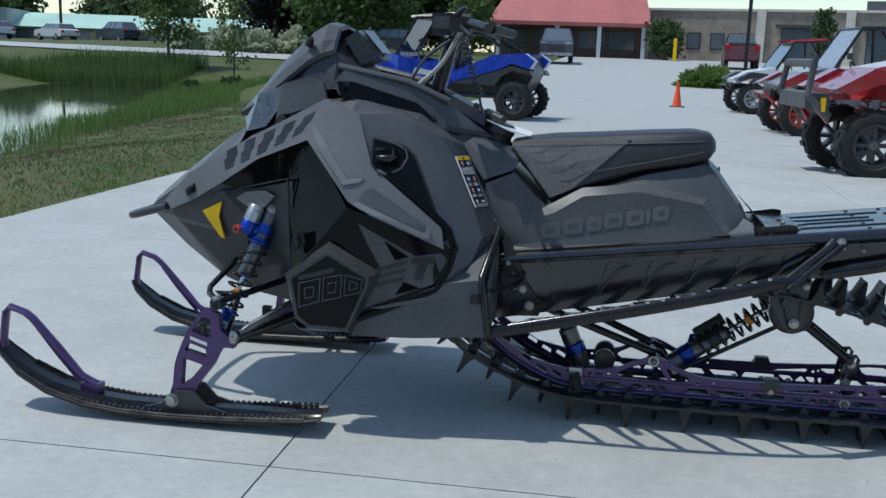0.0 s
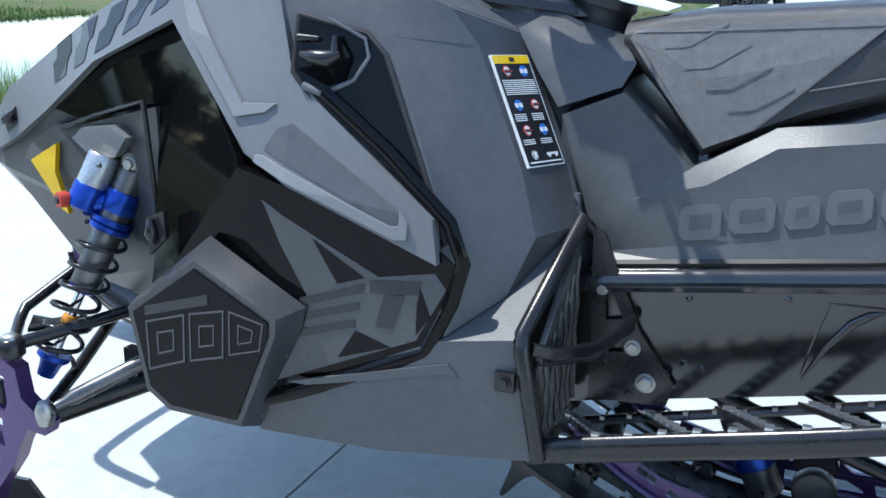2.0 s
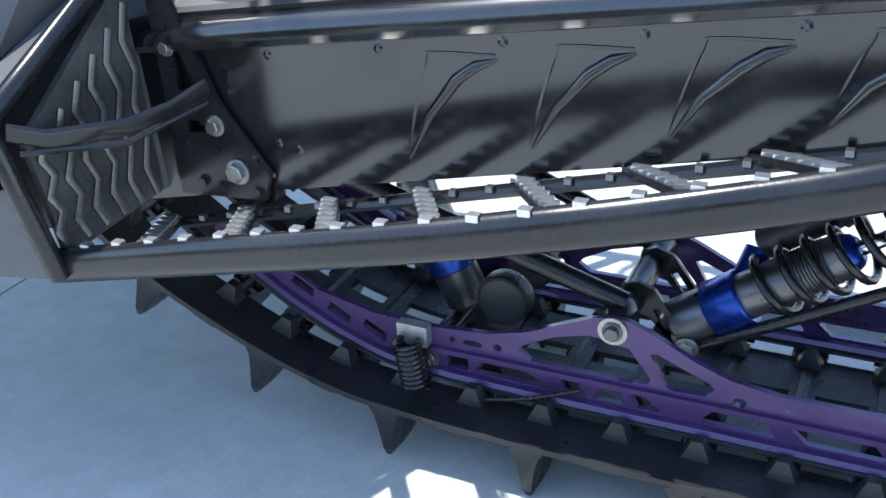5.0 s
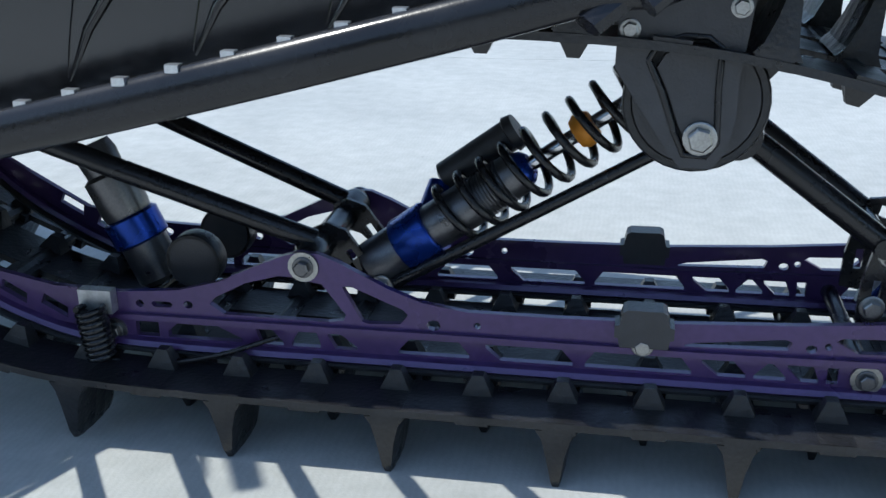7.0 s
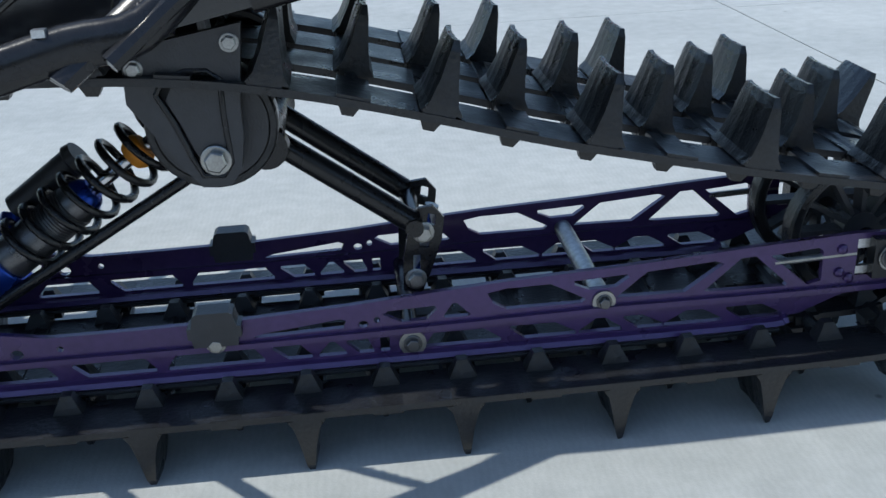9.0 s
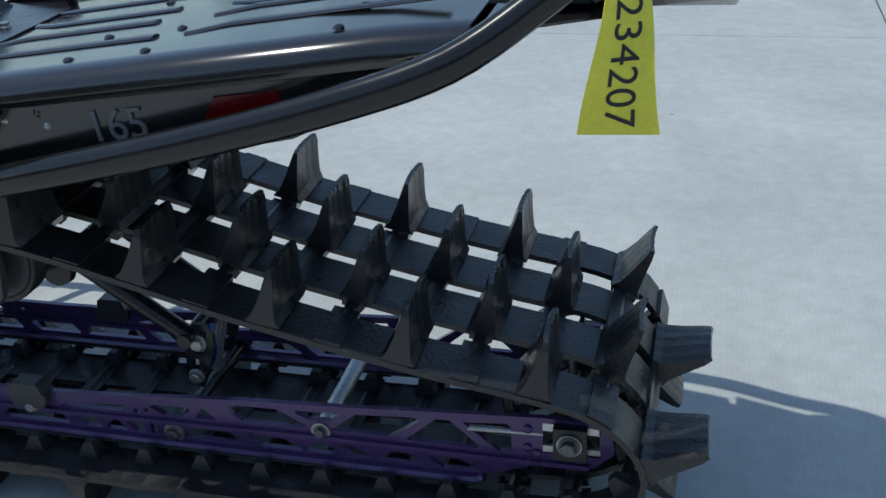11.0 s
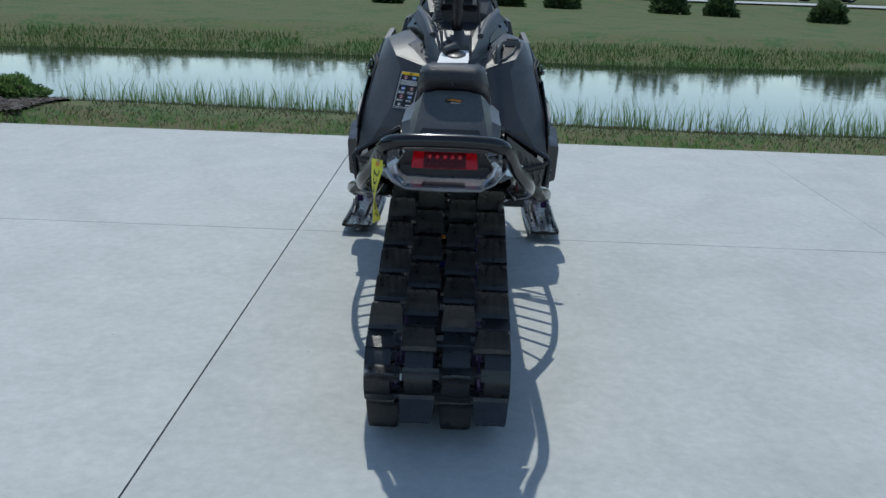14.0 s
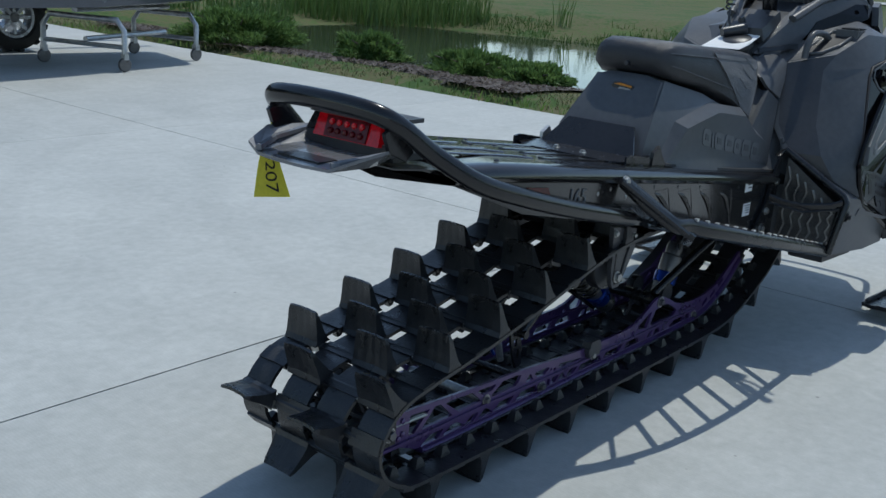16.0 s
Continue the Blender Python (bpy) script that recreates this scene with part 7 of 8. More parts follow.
    P("loop_stay", tube([(1.120, Yc, 0.238), (1.118, Yc, 0.220)], 0.005, seg=6), PURPLE, parent=h)
    P("loop_stay", tube([(1.175, Yc, 0.178), (1.168, Yc, 0.160)], 0.005, seg=6), PURPLE, parent=h)
    P("loop_stay", tube([(1.205, Yc, 0.145), (1.195, Yc, 0.128)], 0.005, seg=6), PURPLE, parent=h)
    P("loop_foot", boxed(1.24, 1.305, Yc - 0.018, Yc + 0.018, 0.062, 0.092), PURPLE, bevel=0.006, parent=h)


both(front_end)

# ---- vehicles and things on the lot ----
BLUEP = mat("blue_paint", (0.012, 0.05, 0.42), 0.25, vary=0.06, coat=0.7)
REDP = mat("red_paint", (0.33, 0.012, 0.02), 0.22, vary=0.06, coat=0.8)
GREYP = mat("grey_paint", (0.10, 0.10, 0.11), 0.3, vary=0.1, coat=0.5)
WHITEP = mat("white_paint", (0.62, 0.63, 0.64), 0.3, vary=0.05, coat=0.4)
SILVER = mat("silver_paint", (0.42, 0.43, 0.45), 0.25, metal=0.5, vary=0.05, coat=0.6)
MAROON = mat("maroon_paint", (0.11, 0.012, 0.018), 0.25, vary=0.06, coat=0.7)
NAVY = mat("slate_paint", (0.05, 0.06, 0.08), 0.22, vary=0.06, coat=0.7)
GLASS = mat("dark_car_glass", (0.10, 0.12, 0.14), 0.06, vary=0.05, coat=1.0)
CONE = mat("orange_plastic", (0.75, 0.08, 0.02), 0.5, vary=0.08)
TAN = mat("tan_block", (0.24, 0.205, 0.165), 0.85, vary=0.2, scale=1.5, bump=0.3, bscale=6)
PALE = mat("pale_render", (0.55, 0.50, 0.43), 0.8, vary=0.08, scale=0.8)
ROOFR = mat("red_metal_roof", (0.42, 0.12, 0.115), 0.55, vary=0.1, scale=0.6)
ROOFG = mat("green_metal_roof", (0.42, 0.62, 0.52), 0.5, vary=0.06, scale=0.3)
WALLG = mat("grey_cladding", (0.35, 0.37, 0.40), 0.7, vary=0.1, scale=0.3)


def wheel(parent, x, y, z, r, w, rim, label="knobbly black tyre"):
    """Tyre with tread blocks, rim with spokes and a hub."""
    a, b = (x, y - w / 2, z), (x, y + w / 2, z)
    wh = part("wheel", turned(a, b, [(0.12, r * 0.60), (0.0, r * 0.66), (0.0, r * 0.86), (0.1, r * 0.95), (0.9, r * 0.95), (1.0, r * 0.86), (1.0, r * 0.66), (0.88, r * 0.60)], seg=28, cap=False), TYRE, parent, label, 40)
    bm = bmesh.new()
    for k in range(22):
        m = pose(x, y, z) @ Matrix.Rotation(2 * math.pi * k / 22, 4, "Y")
        box(bm, r * 0.92, r * 1.0, -w * (0.5 if k % 2 else 0.12), w * (0.12 if k % 2 else 0.5), -r * 0.075, r * 0.075, m)
    tagged(part("tread", bm, TYRE, wh), kind="stuff")
    part("rim", turned((x, y - w * 0.38, z), (x, y + w * 0.38, z), [(0, r * 0.62), (0, r * 0.52), (0.3, r * 0.46), (0.7, r * 0.46), (1, r * 0.52), (1, r * 0.62)], seg=24, cap=False), rim, wh, smooth=40)
    for k in range(8):
        m = pose(x, y, z) @ Matrix.Rotation(2 * math.pi * k / 8, 4, "Y")
        part("spoke", boxed(r * 0.12, r * 0.5, -w * 0.30, w * 0.30, -r * 0.05, r * 0.05, m), rim, wh)
    part("hub", turned((x, y - w * 0.34, z), (x, y + w * 0.34, z), [(0, r * 0.12), (0.1, r * 0.17), (0.9, r * 0.17), (1, r * 0.12)], seg=14), SHOCK, wh)
    return wh


def utv(label, at, rz, paint, second, rim, roofmat, glass=True, bull=False, tall=0.0, lift=0.0, stretch=0.0):
    """A side-by-side buggy that faces -x: wheels, tub, hood, wings, cage, roof, seats and springs."""
    t = thing("off_road_buggy", label, "buggy", at, rz, "buggies on the lot")
    R, W = 0.385, 0.27
    for x in (-1.15, 1.15):
        for y in (-0.68, 0.68):
            wheel(t, x, y, R, R, W, rim)
            s = 1 if y > 0 else -1
            part("suspension_arm", tube([(x * 0.86, s * 0.22, 0.42), (x, s * 0.56, 0.37)], 0.03, seg=8), FRAME, t)
            part("spring", coil((x * 0.93, s * 0.5, 0.40), (x * 0.80, s * 0.30, 0.92), 0.055, 0.011, 8, seg=6, per=12), LABELR if second is REDP or paint is BLUEP else FRAME, t)
    part("tub", slab([(-1.0, 0.36), (1.05, 0.36), (1.2, 0.62), (0.95, 0.70), (0.35, 0.62), (-0.35, 0.58), (-0.95, 0.62)], "y", -0.52, 0.52), MATTE, t, bevel=0.03)
    part("hood", loft([[(-1.55, -0.38, 0.70), (-1.55, 0.38, 0.70), (-1.55, 0.30, 0.80), (-1.55, -0.30, 0.80)], [(-1.1, -0.55, 0.72), (-1.1, 0.55, 0.72), (-1.1, 0.46, 1.0), (-1.1, -0.46, 1.0)], [(-0.52, -0.62, 0.70), (-0.52, 0.62, 0.70), (-0.52, 0.55, 1.10), (-0.52, -0.55, 1.10)]]), paint, t, bevel=0.03)
    part("grille", boxed(-1.60, -1.52, -0.30, 0.30, 0.56, 0.72), MATTE, t, bevel=0.02)
    for s in (-1, 1):
        part("headlight", boxed(-1.56, -1.40, s * 0.42 - 0.10, s * 0.42 + 0.10, 0.76, 0.84, pose(0, 0, 0.0)), CLEAR, t, bevel=0.02)
        part("front_wing", slab([(-1.62, 0.80), (-1.25, 0.98), (-0.85, 0.95), (-0.72, 0.72), (-0.85, 0.78), (-1.15, 0.86), (-1.45, 0.76)], "y", s * 0.50, s * 0.82), second, t, bevel=0.02)
        part("rear_wing", slab([(0.55, 0.75), (0.72, 1.10), (1.35, 1.14), (1.55, 1.02), (1.45, 0.88), (1.1, 0.96), (0.85, 0.86), (0.68, 0.62)], "y", s * 0.50, s * 0.80), paint, t, bevel=0.03)
        part("wheel_arch", slab([(0.66, 0.60), (0.84, 0.84), (1.1, 0.93), (1.46, 0.85), (1.52, 0.76), (1.36, 0.80), (1.12, 0.84), (0.92, 0.76), (0.78, 0.58)], "y", s * 0.50, s * 0.82), MATTE, t, bevel=0.015)
        part("door", slab([(-0.55, 0.46), (0.50, 0.46), (0.66, 0.72), (0.62, 1.06), (0.10, 0.95), (-0.50, 1.04)], "y", s * 0.62, s * 0.68), paint, t, bevel=0.02)
        part("door_flash", slab([(-0.2, 0.74), (0.25, 0.70), (0.32, 0.78), (-0.15, 0.84)], "y", s * 0.675, s * 0.69), WHITEP if paint is BLUEP else MATTE, t)
        part("sill", tube([(-0.75, s * 0.66, 0.40), (0.75, s * 0.66, 0.40)], 0.035, seg=8), FRAME, t)
        part("cage_post", tube([(-0.60, s * 0.60, 1.05), (-0.18, s * 0.56, 1.70 + tall), (0.55, s * 0.56, 1.74 + tall), (0.98, s * 0.52, 1.16)], 0.03, seg=8), FRAME, t, smooth=40)
        part("cage_post", tube([(0.48, s * 0.60, 0.95), (0.42, s * 0.56, 1.73 + tall)], 0.028, seg=8), FRAME, t, smooth=40)
        part("mirror", boxed(-0.42, -0.36, s * 0.70 - 0.06, s * 0.70 + 0.06, 1.22, 1.32), MATTE, t, bevel=0.015)
        part("seat", loft([[(0.05, s * 0.28 - 0.2, 0.62), (0.05, s * 0.28 + 0.2, 0.62), (0.05, s * 0.28 + 0.2, 0.74), (0.05, s * 0.28 - 0.2, 0.74)], [(0.45, s * 0.28 - 0.22, 0.62), (0.45, s * 0.28 + 0.22, 0.62), (0.50, s * 0.28 + 0.22, 0.76), (0.50, s * 0.28 - 0.22, 0.76)], [(0.62, s * 0.28 - 0.2, 1.30), (0.62, s * 0.28 + 0.2, 1.30), (0.55, s * 0.28 + 0.2, 1.32), (0.55, s * 0.28 - 0.2, 1.32)]]), SEATM, t, bevel=0.02)
    part("cage_bar", tube([(-0.18, -0.56, 1.70 + tall), (-0.18, 0.56, 1.70 + tall)], 0.028, seg=8), FRAME, t)
    part("cage_bar", tube([(0.55, -0.56, 1.74 + tall), (0.55, 0.56, 1.74 + tall)], 0.028, seg=8), FRAME, t)
    if roofmat:
        part("roof", loft([[(-0.30, -0.58, 1.70 + tall), (-0.30, 0.58, 1.70 + tall), (-0.30, 0.54, 1.74 + tall), (-0.30, -0.54, 1.74 + tall)], [(0.60, -0.60, 1.76 + tall), (0.60, 0.60, 1.76 + tall), (0.60, 0.56, 1.81 + tall), (0.60, -0.56, 1.81 + tall)]]), roofmat, t, bevel=0.015)
    if glass:
        part("windscreen", loft([[(-0.60, -0.54, 1.10), (-0.60, 0.54, 1.10), (-0.58, 0.54, 1.10), (-0.58, -0.54, 1.10)], [(-0.20, -0.52, 1.68 + tall), (-0.20, 0.52, 1.68 + tall), (-0.18, 0.52, 1.68 + tall), (-0.18, -0.52, 1.68 + tall)]]), SILVER if not roofmat else GLASS, t, "pale windscreen")
    part("steering_wheel", coil((-0.16, -0.28, 1.05), (-0.155, -0.28, 1.052), 0.15, 0.014, 1.0, seg=6, per=22), MATTE, t)
    part("engine_cover", slab([(0.62, 0.45), (1.30, 0.50), (1.48, 0.80), (1.40, 1.02), (0.75, 1.04), (0.60, 0.80)], "y", -0.46, 0.46), MATTE, t, bevel=0.03)
    part("rear_rack", boxed(0.75, 1.42, -0.48, 0.48, 1.06, 1.12), MATTE, t, bevel=0.02)
    part("front_guard", tube([(-1.55, -0.42, 0.5), (-1.72, -0.36, 0.66), (-1.70, 0.36, 0.66), (-1.55, 0.42, 0.5)], 0.025, seg=8), second if second is REDP else FRAME, t, smooth=40)
    if bull:
        part("bull_bar", tube([(-1.60, -0.60, 0.55), (-1.85, -0.62, 0.74), (-1.80, -0.58, 1.02), (-1.80, 0.58, 1.02), (-1.85, 0.62, 0.74), (-1.60, 0.60, 0.55)], 0.04, seg=8), GREYD, t, smooth=40)
        part("winch_plate", boxed(-1.86, -1.60, -0.58, 0.58, 0.62, 0.76), GREYD, t, bevel=0.02)
        part("reflector", boxed(-1.70, -1.66, -0.66, -0.56, 0.60, 0.72), YELLOW, t)
    for c in t.children_recursive if stretch else ():
        for v in c.data.vertices:
            if v.co.x < 0.7:
                v.co.x -= stretch
    for c in t.children:
        if c.name.split(".")[0] not in ("wheel", "suspension_arm", "spring"):
            c.matrix_basis = Matrix.Diagonal((1, 1, 1.0 + lift, 1))
    return t


def on_lot(x, y):
    return (x, y, rise(y))


utv("blue side-by-side buggy with a dark roof, parked on concrete", on_lot(-0.18, 17.4), -8, BLUEP, BLUEP, MATTE, MATTE, lift=0.13, stretch=0.75)
utv("red utility buggy with a steel front guard, parked in a row", on_lot(6.63, 8.89), 4.5, REDP, REDP, MATTE, GREYP, bull=True, lift=0.2)
utv("grey and red sport buggy with red-ringed wheels, parked in a row", on_lot(7.1, 16.5), 7, GREYP, REDP, LABELR, None, lift=0.12)
utv("white and black sport buggy without a roof, parked in a row", on_lot(7.18, 24.1), 8, WHITEP, MATTE, SILVER, REDP, lift=0.06)

cone = thing("traffic_cone", "orange plastic traffic cone on a black foot", "cone", on_lot(4.44, 25.6))
part("cone_body", turned((0, 0, 0.03), (0, 0, 0.70), [(0, 0.14), (0.05, 0.12), (0.95, 0.028), (1, 0.022)], seg=20), CONE, cone, smooth=40)
part("foot", boxed(-0.2, 0.2, -0.2, 0.2, 0, 0.035), MATTE, cone, bevel=0.01)


def car(label, at, rz, paint, tall=False, pickup=False, wheels=0.34):
    """A road car that faces -x, with body, cabin, glass, lamps and wheels."""
    t = thing("car", label, "car", at, rz, "parked cars")
    h = 0.25 if tall else 0.0
    prof = [(-2.2, 0.45), (-2.25, 0.75 + h), (-2.1, 0.92 + h), (-1.1, 1.02 + h), (1.9, 1.05 + h), (2.2, 0.95 + h), (2.25, 0.5), (1.9, 0.38), (-1.9, 0.38)]
    part("body", slab(prof, "y", -0.88, 0.88), paint, t, bevel=0.08)
    top = 1.48 + h * 1.4
    x1 = 0.55 if pickup else 1.95
    cab = [[(-1.15, -0.80, 1.0 + h), (-1.15, 0.80, 1.0 + h), (x1, 0.80, 1.0 + h), (x1, -0.80, 1.0 + h)], [(-0.45, -0.64, top), (-0.45, 0.64, top), (x1 - 0.35, 0.64, top), (x1 - 0.35, -0.64, top)]]
    part("glasshouse", loft(cab), GLASS, t, bevel=0.02)
    part("roof", loft([[(x * 0.97, y * 1.0, top - 0.02) for x, y, z in cab[1]], [(x * 0.9, y * 0.92, top + 0.05) for x, y, z in cab[1]]]), paint, t, bevel=0.02)
    for x in (-1.15, -0.3, 0.55):
        if x < x1:
            for s in (-1, 1):
                xt = -0.45 + (x + 1.15) * (x1 - 0.35 + 0.45) / (x1 + 1.15)
                part("pillar", tube([(x, s * 0.805, 1.0 + h), (xt, s * 0.645, top)], 0.035, seg=6), paint, t)
    if pickup:
        part("bed", boxed(0.75, 2.15, -0.70, 0.70, 0.98 + h, 1.09 + h), MATTE, t)
    for x in (-1.40, 1.38):
        for s in (-1, 1):
            w = part("wheel", turned((x, s * 0.78 - 0.11, wheels), (x, s * 0.78 + 0.13, wheels), [(0, wheels * 0.62), (0.05, wheels * 0.97), (0.5, wheels), (0.95, wheels * 0.97), (1, wheels * 0.62)], seg=20), TYRE, t, smooth=40)
            part("rim", turned((x, s * 0.90 - 0.01, wheels), (x, s * 0.90 + 0.02, wheels), [(0, wheels * 0.6), (0.6, wheels * 0.55), (1, wheels * 0.2)], seg=16), SILVER, w)
    for s in (-1, 1):
        part("headlight", boxed(-2.24, -2.12, s * 0.62 - 0.18, s * 0.62 + 0.18, 0.72 + h, 0.86 + h), CLEAR, t, bevel=0.02)
        part("tail_light", boxed(2.16, 2.26, s * 0.70 - 0.12, s * 0.70 + 0.12, 0.75 + h, 0.95 + h), REDL, t, bevel=0.02)
    part("grille", boxed(-2.27, -2.20, -0.45, 0.45, 0.55, 0.78 + h * 0.6), MATTE, t, bevel=0.02)
    part("bumper", boxed(-2.30, -2.18, -0.85, 0.85, 0.40, 0.55), SILVER if tall else paint, t, bevel=0.03)
    return t


car("slate grey pickup truck facing out, parked far off on the lot", on_lot(-0.7, 54.5), 93, NAVY, True)
car("maroon pickup truck, parked far off on the lot", on_lot(9.2, 55.0), -93, MAROON, True, True)
car("silver car behind the row of buggies", on_lot(13.5, 34.0), -40, SILVER)
for k, (m, w) in enumerate(((SILVER, "silver"), (SILVER, "silver"), (WHITEP, "white"), (NAVY, "dark"), (SILVER, "silver"), (NAVY, "dark"))):
    x, y = -55.5 + k * 4.6, 76.5 + k * 2.4
    car(w + " car in a far row beyond the grass", (x, y, ground_z(x, y) - 0.05), -30, m, k == 3)
car("dark car parked beyond the grass", (-11.2, 58.5, ground_z(-11.2, 58.5)), 15, NAVY)
for k, m in enumerate((NAVY, SILVER, NAVY, GREYP, MAROON, NAVY)):
    car("dark parked car beyond the far road" if m is not SILVER else "silver parked car beyond the far road", (-49 - k * 0.4, 0.5 + k * 5.4, ground_z(-50, 3)), 80, m, k % 2 == 0)

# boat dolly and trailer at the edge of the lot
dolly = thing("dolly", "galvanised tube dolly on caster wheels, standing on concrete", "dolly")


def dolly_frame(p, q):
    p, q = Vector(p), Vector(q)
    u = (q - p).normalized()
    z = Vector((0, 0, 1))
    a, b = p + z * 0.13, q + z * 0.13
    part("end_frame", tube([a, p + z * 0.33, p + z * 0.42 + u * 0.07, q + z * 0.42 - u * 0.07, q + z * 0.33, b], 0.024, seg=10), ALU, dolly, smooth=40)
    part("cross_bar", tube([p + z * 0.20, q + z * 0.20], 0.02, seg=8), ALU, dolly, smooth=40)
    for c in (p, q):
        w = part("caster", turned(c + Vector((0, -0.015, 0.06)), c + Vector((0, 0.015, 0.06)), [(0, 0.055), (0.2, 0.06), (0.8, 0.06), (1, 0.055)], seg=16), SHOCK, dolly, "grey caster wheel", 40)
        part("fork", boxed(c.x - 0.02, c.x + 0.02, c.y - 0.03, c.y + 0.03, 0.10, 0.15), ALU, w)


dolly_frame((0.93, -6.92, 0), (0.65, -6.14, 0))
dolly_frame((-0.22, -7.3, 0), (-0.46, -6.65, 0))
part("long_bar", tube([(0.79, -6.5, 0.24), (-0.34, -6.97, 0.24)], 0.022, seg=8), ALU, dolly, smooth=40)
part("cradle", tube([(0.82, -6.6, 0.47), (-0.40, -7.02, 0.47)], 0.035, seg=8, squash=(1, 1, 0.6)), ALU, dolly, smooth=40)
boat = thing("covered_boat", "boat under a dark grey cover, resting on its dolly", "boat")
part("hull", loft([[(-0.75, -7.4, 0.56), (-0.62, -6.9, 0.52), (-0.50, -6.5, 0.58), (-0.50, -6.45, 0.80), (-0.78, -7.5, 0.80)], [(0.6, -7.5, 0.50), (0.75, -6.8, 0.48), (0.85, -6.2, 0.52), (0.86, -6.1, 0.95), (0.55, -7.6, 0.95)], [(2.6, -7.4, 0.50), (2.7, -6.6, 0.48), (2.8, -5.9, 0.52), (2.82, -5.8, 1.0), (2.55, -7.5, 1.0)]]), NAVY, boat, "dark hull", bevel=0.03)
part("cover", loft([[(-0.78, -7.5, 0.79), (-0.50, -6.45, 0.79), (-0.60, -7.0, 0.92)], [(0.55, -7.6, 0.94), (0.86, -6.1, 0.94), (0.7, -6.85, 1.20)], [(2.55, -7.5, 1.0), (2.82, -5.8, 1.0), (2.7, -6.65, 1.25)]]), MATTE, boat, "dark grey cover", bevel=0.02)
trailer = thing("trailer", "grey boat trailer with a silver wheel, parked on concrete", "trailer", (0.42, -8.0, 0))
wheel(trailer, 0.35, 0.25, 0.31, 0.31, 0.2, SILVER, "road tyre")
part("frame", boxed(-1.4, 2.8, -0.55, -0.45, 0.34, 0.42), ALU, trailer, bevel=0.01)
part("frame", boxed(-1.4, 2.8, 0.05, 0.12, 0.40, 0.48), FRAME, trailer, bevel=0.01)
part("mudguard", slab([(-0.08, 0.62), (0.10, 0.72), (0.60, 0.72), (0.78, 0.62), (0.60, 0.68), (0.10, 0.68)], "y", 0.12, 0.38), WHITEP, trailer, bevel=0.005)

# ---- far buildings ----


def building(name, label, at, rz, w, d, h, wallm):
    t = thing(name, label, "building", at, rz)
    part("wall", boxed(0, w, 0, d, -0.6, h), wallm, t)
    return t


def window(t, x0, x1, z0, z1, y=0.0, glass=None):
    f = part("window", boxed(x0, x1, y - 0.06, y + 0.02, z0, z1), MATTE, t)
    part("pane", boxed(x0 + 0.1, x1 - 0.1, y - 0.075, y - 0.062, z0 + 0.1, z1 - 0.1), glass or GLASS, f)
    return f


zb = rise(72)
red = building("showroom", "low shop with red hip roof, white posts and dark windows", (-6.2, 73.2, zb), 0, 10.4, 9, 2.3, mat("brown_brick", (0.12, 0.075, 0.06), 0.85, vary=0.2, scale=2))
part("roof", loft([[(-0.6, -2.0, 2.35), (11.0, -2.0, 2.35), (11.0, 9.5, 2.35), (-0.6, 9.5, 2.35)], [(0.4, 0.2, 4.3), (10.6, 0.2, 4.3), (10.6, 8, 4.3), (0.4, 8, 4.3)]]), ROOFR, red)
part("fascia", boxed(-0.65, 11.05, -2.06, -1.98, 2.15, 2.42), ROOFR, red)
for x in (0.2, 4.4, 7.4, 10.5):
    part("post", boxed(x - 0.14, x + 0.14, -1.9, -1.62, -0.4, 2.35), WHITEP, red)
for x0, x1 in ((0.6, 2.2), (2.6, 4.0), (4.7, 5.7), (5.8, 7.9), (8.0, 10.0)):
    window(red, x0, x1, 0.5, 1.95)
brick = building("block_building", "long tan block building with pilasters, dark doors and a flat roof", (4.4, 75.5, zb), -16, 34, 12, 3.55, TAN)
for x in (0.1, 8.4, 14.3, 22, 30):
    part("pilaster", boxed(x - 0.3, x + 0.3, -0.25, 0.05, -0.4, 3.7), PALE, brick)
part("coping", boxed(-0.1, 34.1, -0.12, 12.1, 3.55, 3.72), PALE, brick)
for x0, x1 in ((3.2, 4.2), (4.9, 5.9)):
    window(brick, x0, x1, 0.8, 2.0)
for x0, x1 in ((9.8, 12.4), (15.4, 19.0), (23, 27)):
    d = window(brick, x0, x1, -0.3, 2.5)
    part("canopy", boxed(x0 - 0.3, x1 + 0.3, -0.9, 0.0, 2.45, 2.65), MATTE, d)
part("roof_unit", boxed(15, 16.8, 3, 5, 3.72, 4.5), GREYP, brick)
part("upper_block", boxed(22, 34, 6, 12, 3.72, 5.6), WHITEP, brick)
post = thing("bollard", "yellow steel bollard beside the building", "bollard", on_lot(6.4, 68.5))
part("pipe", turned((0, 0, 0), (0, 0, 1.5), [(0, 0.12), (0.95, 0.12), (1, 0.05)], seg=14), YELLOW, post, smooth=40)
lamp = thing("lamp_post", "dark steel lamp post on the lot", "lamp post", on_lot(7.98, 41.3))
part("pole", tube([(0, 0, 0), (0, 0, 9)], [0.09, 0.06], seg=10), FRAME, lamp, smooth=40)
part("pole_base", turned((0, 0, 0), (0, 0, 0.35), [(0, 0.22), (0.9, 0.2), (1, 0.1)], seg=14), PALE, lamp)
green = building("green_roof_building", "wide low building with a pale green metal roof", (-66, 104, 0.7), 12, 30, 14, 1.9, WALLG)
part("roof", loft([[(-1, -1.2, 1.8), (31, -1.2, 1.8), (31, 15, 1.8), (-1, 15, 1.8)], [(1, 6, 3.5), (29, 6, 3.5), (29, 8, 3.5), (1, 8, 3.5)]]), ROOFG, green)
